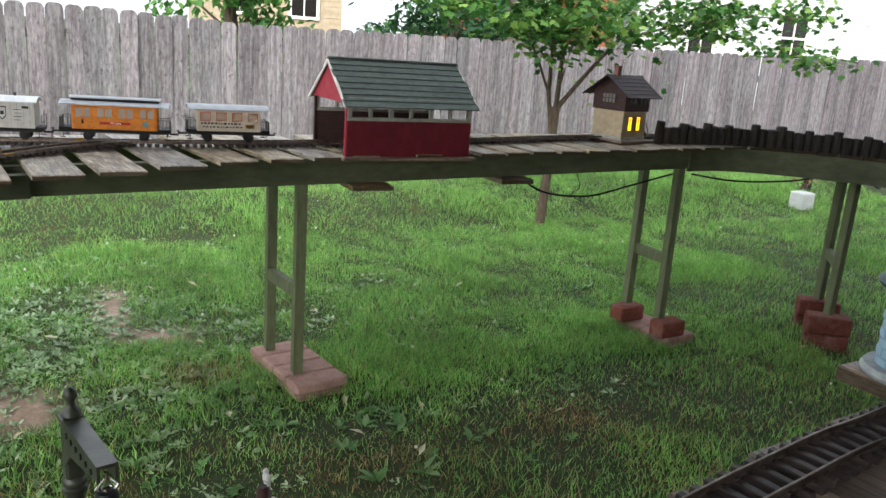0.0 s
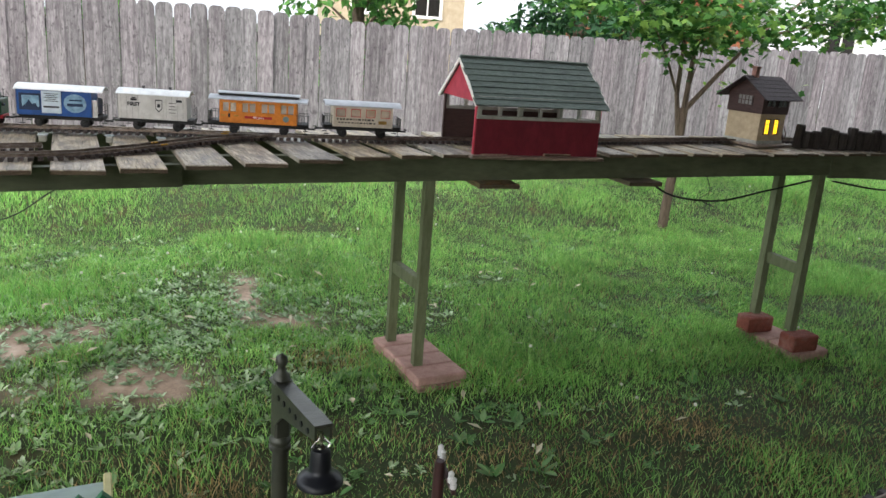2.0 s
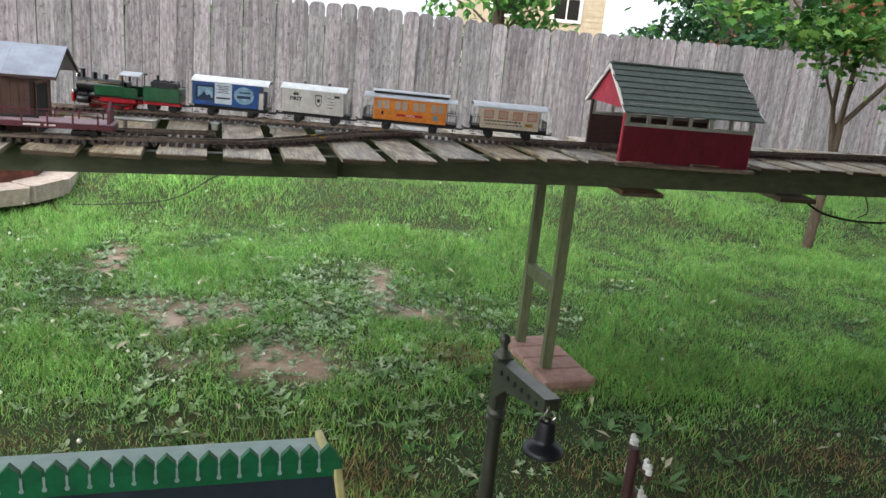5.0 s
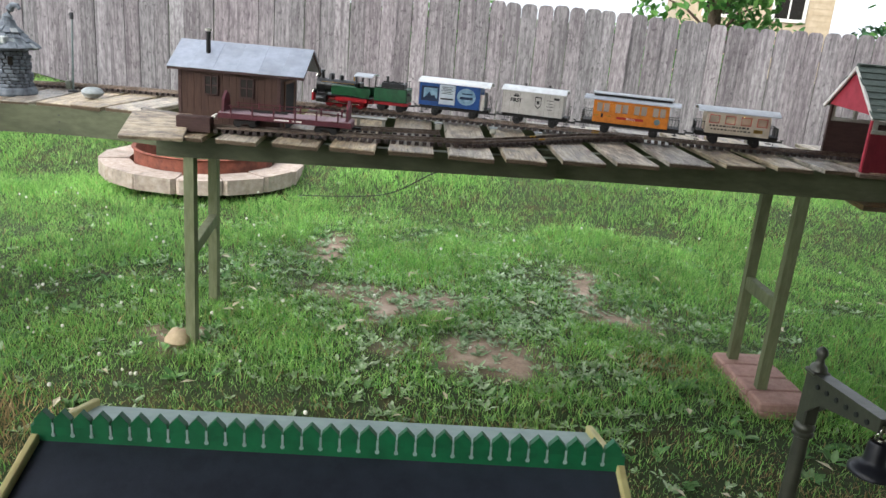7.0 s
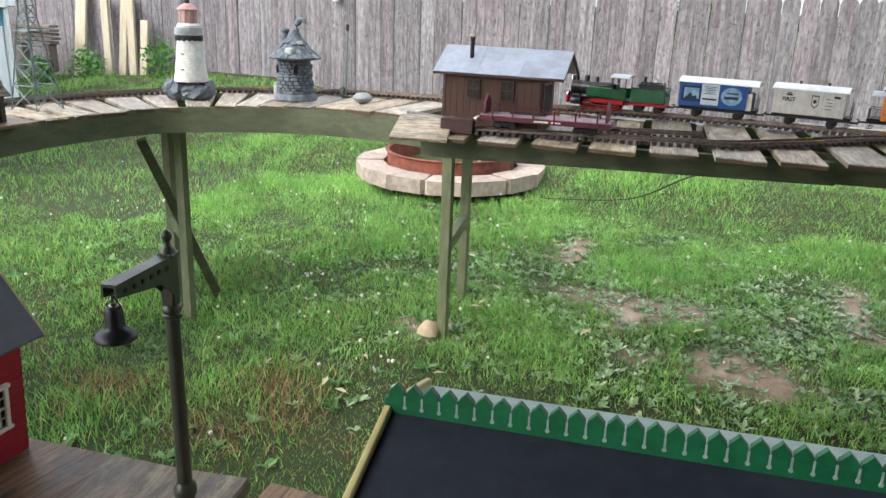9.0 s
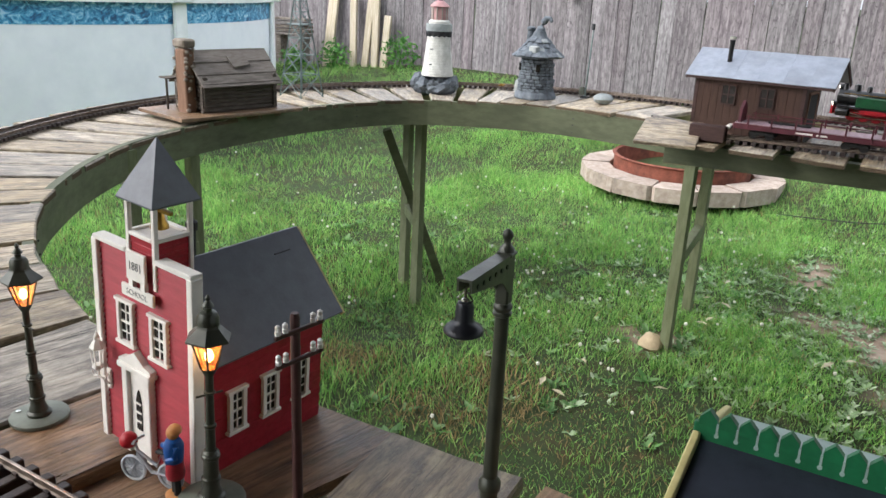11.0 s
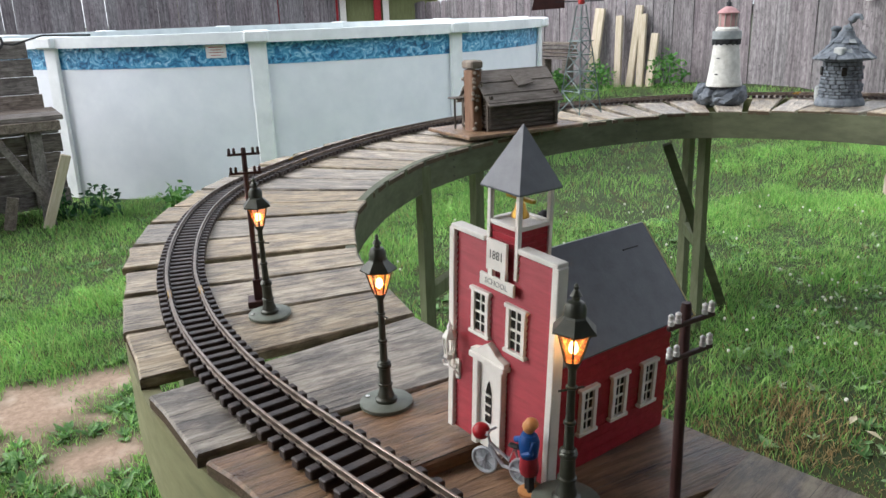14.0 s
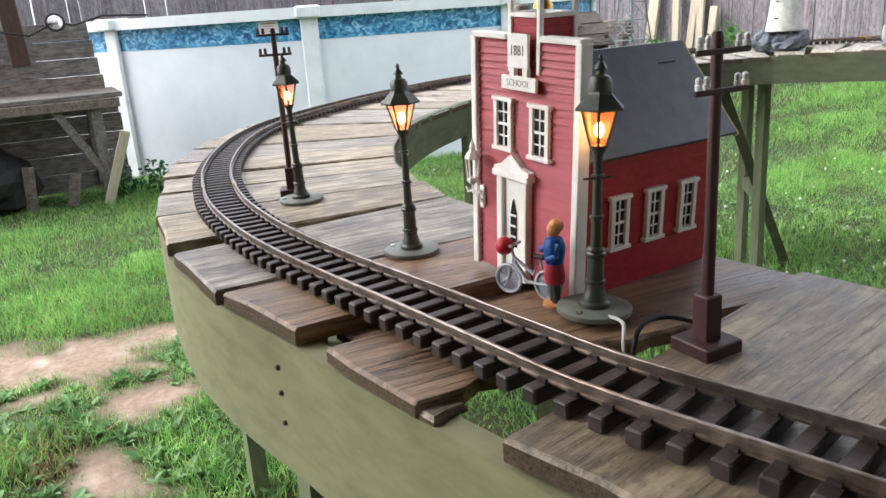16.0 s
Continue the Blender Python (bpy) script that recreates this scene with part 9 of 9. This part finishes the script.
# ---- beyond the fence ----
def house(name, m, size, wall, roofm, label, ridge="x", windows=(), roof_h=1.6):
    t = thing(name, m, label, "house")
    L, W, H = size
    n = int(H / 0.16)
    part("wall", Shape().box((0, 0, H / 2), (L, W, H), 0.01), wall, t)
    sh = Shape()
    for k in range(n):
        sh.prism([(-W / 2 - 0.012, k * 0.16), (-W / 2 - 0.001, k * 0.16 + 0.155), (-W / 2 + 0.02, k * 0.16 + 0.155), (-W / 2 + 0.02, k * 0.16)], "x", -L / 2 - 0.01, L / 2 + 0.01)
    tagged(part("siding", sh, wall, t), kind="stuff")
    if ridge == "x":
        part("gable", Shape().prism([(-W / 2, H), (W / 2, H), (0, H + roof_h)], "x", -L / 2 + 0.02, L / 2 - 0.02), wall, t)
        sl = math.atan2(roof_h, W / 2)
        ln = (W / 2 + 0.35) / math.cos(sl)
        for s in (-1, 1):
            part("roof", Shape().box((0, 0, 0), (L + 0.5, ln, 0.12), 0.01), roofm, t, m=Matrix.Translation((0, s * (W / 4 + 0.17), H + roof_h / 2 - 0.10)) @ Matrix.Rotation(-s * sl, 4, "X"))
    else:
        part("gable", Shape().prism([(-L / 2, H), (L / 2, H), (0, H + roof_h)], "y", -W / 2 + 0.02, W / 2 - 0.02), wall, t)
        sl = math.atan2(roof_h, L / 2)
        ln = (L / 2 + 0.35) / math.cos(sl)
        for s in (-1, 1):
            part("roof", Shape().box((0, 0, 0), (ln, W + 0.5, 0.12), 0.01), roofm, t, m=Matrix.Translation((s * (L / 4 + 0.17), 0, H + roof_h / 2 - 0.10)) @ Matrix.Rotation(s * sl, 4, "Y"))
    for x, z, w, h in windows:
        wd = part("window", Shape().box((x, -W / 2 - 0.02, z), (w, 0.04, h), 0.004), M_WIN_DARK, t)
        fr = Shape()
        for d in (-1, 1):
            fr.box((x + d * w / 2, -W / 2 - 0.035, z), (0.09, 0.06, h + 0.1), 0.005).box((x, -W / 2 - 0.035, z + d * h / 2), (w + 0.1, 0.06, 0.09), 0.005)
        fr.box((x, -W / 2 - 0.035, z), (0.04, 0.04, h)).box((x, -W / 2 - 0.035, z), (w, 0.04, 0.06))
        part("window_frame", fr, M_TRIM, wd)
    return t


house("white_house", pose(19.5, 19.0, -0.6, 0, 0, -28), (6.0, 7.0, 4.4), M_HOUSE_WHITE, M_HOUSE_ROOF, "white clapboard house with dark windows beyond the fence", "y", ((-1.2, 2.75, 0.75, 1.35), (1.3, 2.75, 0.75, 1.35)), 2.4)
house("orange_house", pose(12.2, 18.5, -0.6, 0, 0, -18), (3.0, 6.0, 4.0), M_HOUSE_ORANGE, M_HOUSE_ROOF, "orange brick house half hidden behind the maple", "x", ((-0.5, 2.4, 0.7, 1.2),), 1.8)
house("cream_house", pose(7.2, 26.0, -0.6, 0, 0, -8), (4.0, 6.0, 5.2), M_HOUSE_TAN, M_HOUSE_ROOF, "pale cream house with white trim beyond the trees", "y", ((-0.9, 3.0, 0.8, 1.3), (0.9, 3.0, 0.8, 1.3)), 2.2)
house("olive_shed", pose(-13.6, 6.8, -0.2, 0, 0, 62), (4.2, 3.0, 2.05), M_HOUSE_OLIVE, M_HOUSE_ROOF, "olive green garden shed with red door frames beyond the pool", "x", (), 0.9)
shed_trim = thing("shed_door", pose(-13.6, 6.8, -0.2, 0, 0, 62), "red and white door trim of the olive shed", "door")
for x in (-1.3, -0.55, 0.4, 1.1):
    part("red_jamb", Shape().box((x, -1.56, 1.0), (0.12, 0.05, 2.0), 0.005), M_RED, shed_trim)
    part("white_jamb", Shape().box((x + 0.14, -1.56, 1.0), (0.10, 0.05, 2.0), 0.005), M_TRIM, shed_trim)
# Unseen dark-walled house, added behind the viewpoint to block light from there.
house("rear_house", pose(6.2, -5.2, -0.1, 0, 0, 0), (13.0, 6.0, 5.0), M_DARKBROWN, M_HOUSE_ROOF, "unseen two-storey house added behind the garden to block light", "x", (), 2.2)
# Unseen roof over the viewpoint, added to keep sky light off the near ground.
porch = thing("porch_roof", pose(0, 0, 0), "unseen porch roof on posts, added to shade the near ground", "porch", kind="structure")
part("roof_deck", Shape().box((3.2, 0.3, 2.68), (10.2, 5.0, 0.12), 0.01), M_DARKBROWN, porch)
part("fascia_board", Shape().box((3.2, 2.82, 2.64), (10.2, 0.03, 0.2), 0.005), M_TRIM_OLD, porch)
for x in (-0.9, 8.1):
    part("post", Shape().box((x, -1.9 if x < 0 else 1.4, 1.31), (0.12, 0.12, 2.62), 0.008), M_TRIM_OLD, porch)


def big_tree(x, y, base, h, crown, label, leafmat, seed, n=900, size=0.2):
    t = thing("garden_tree", pose(x, y, base), label, "tree", "trees")
    part("trunk", Shape().tube([(0, 0, 0), (0.05, 0, h * 0.3), (-0.05, 0.05, h * 0.6), (0, 0, h * 0.85)], 0.16, 10, None, 0.05), M_BARK, t, smooth=True)
    rng = random.Random(seed)
    spots = []
    for _ in range(26):
        a, r, z = rng.uniform(0, 6.28), rng.uniform(0.1, 1) ** 0.6, rng.uniform(0.25, 1.0)
        p = (crown * r * math.cos(a) * (1.15 - 0.55 * z), crown * r * math.sin(a) * (1.15 - 0.55 * z), h * z)
        part("limb", Shape().tube([(0, 0, h * z * 0.75), (p[0] * 0.6, p[1] * 0.6, p[2] * 0.95), p], 0.03, 6, None, 0.008), M_BARK, t)
        spots.append((p, (crown * 0.34, crown * 0.34, h * 0.11), n // 26))
    leafy("crown", spots, size, leafmat, t, seed)


big_tree(7.6, 13.6, -0.3, 4.2, 1.7, "dense dark shrub-like tree beyond the fence", M_DARKLEAF, 81, 5200, 0.15)
big_tree(9.9, 15.0, -0.3, 4.0, 1.4, "dark evergreen tree beyond the fence", M_DARKLEAF, 82, 3600, 0.15)
big_tree(3.2, 12.6, -0.3, 3.4, 1.3, "bright green tree leaning over the fence line", M_MIDLEAF, 83, 2400, 0.15)
big_tree(13.0, 24.0, -0.5, 7.0, 3.0, "tall green tree in the neighbouring yard", M_MIDLEAF, 85, 3600, 0.3)
big_tree(-1.0, 14.5, -0.3, 3.0, 1.4, "low green tree beyond the fence", M_MIDLEAF, 87, 2000, 0.15)
post = thing("utility_post", pose(7.9, 12.2, -0.3), "plain grey wooden post beyond the fence", "post")
part("post", Shape().box((0, 0, 1.25), (0.16, 0.16, 2.6), 0.01), M_OLDWOOD, post)
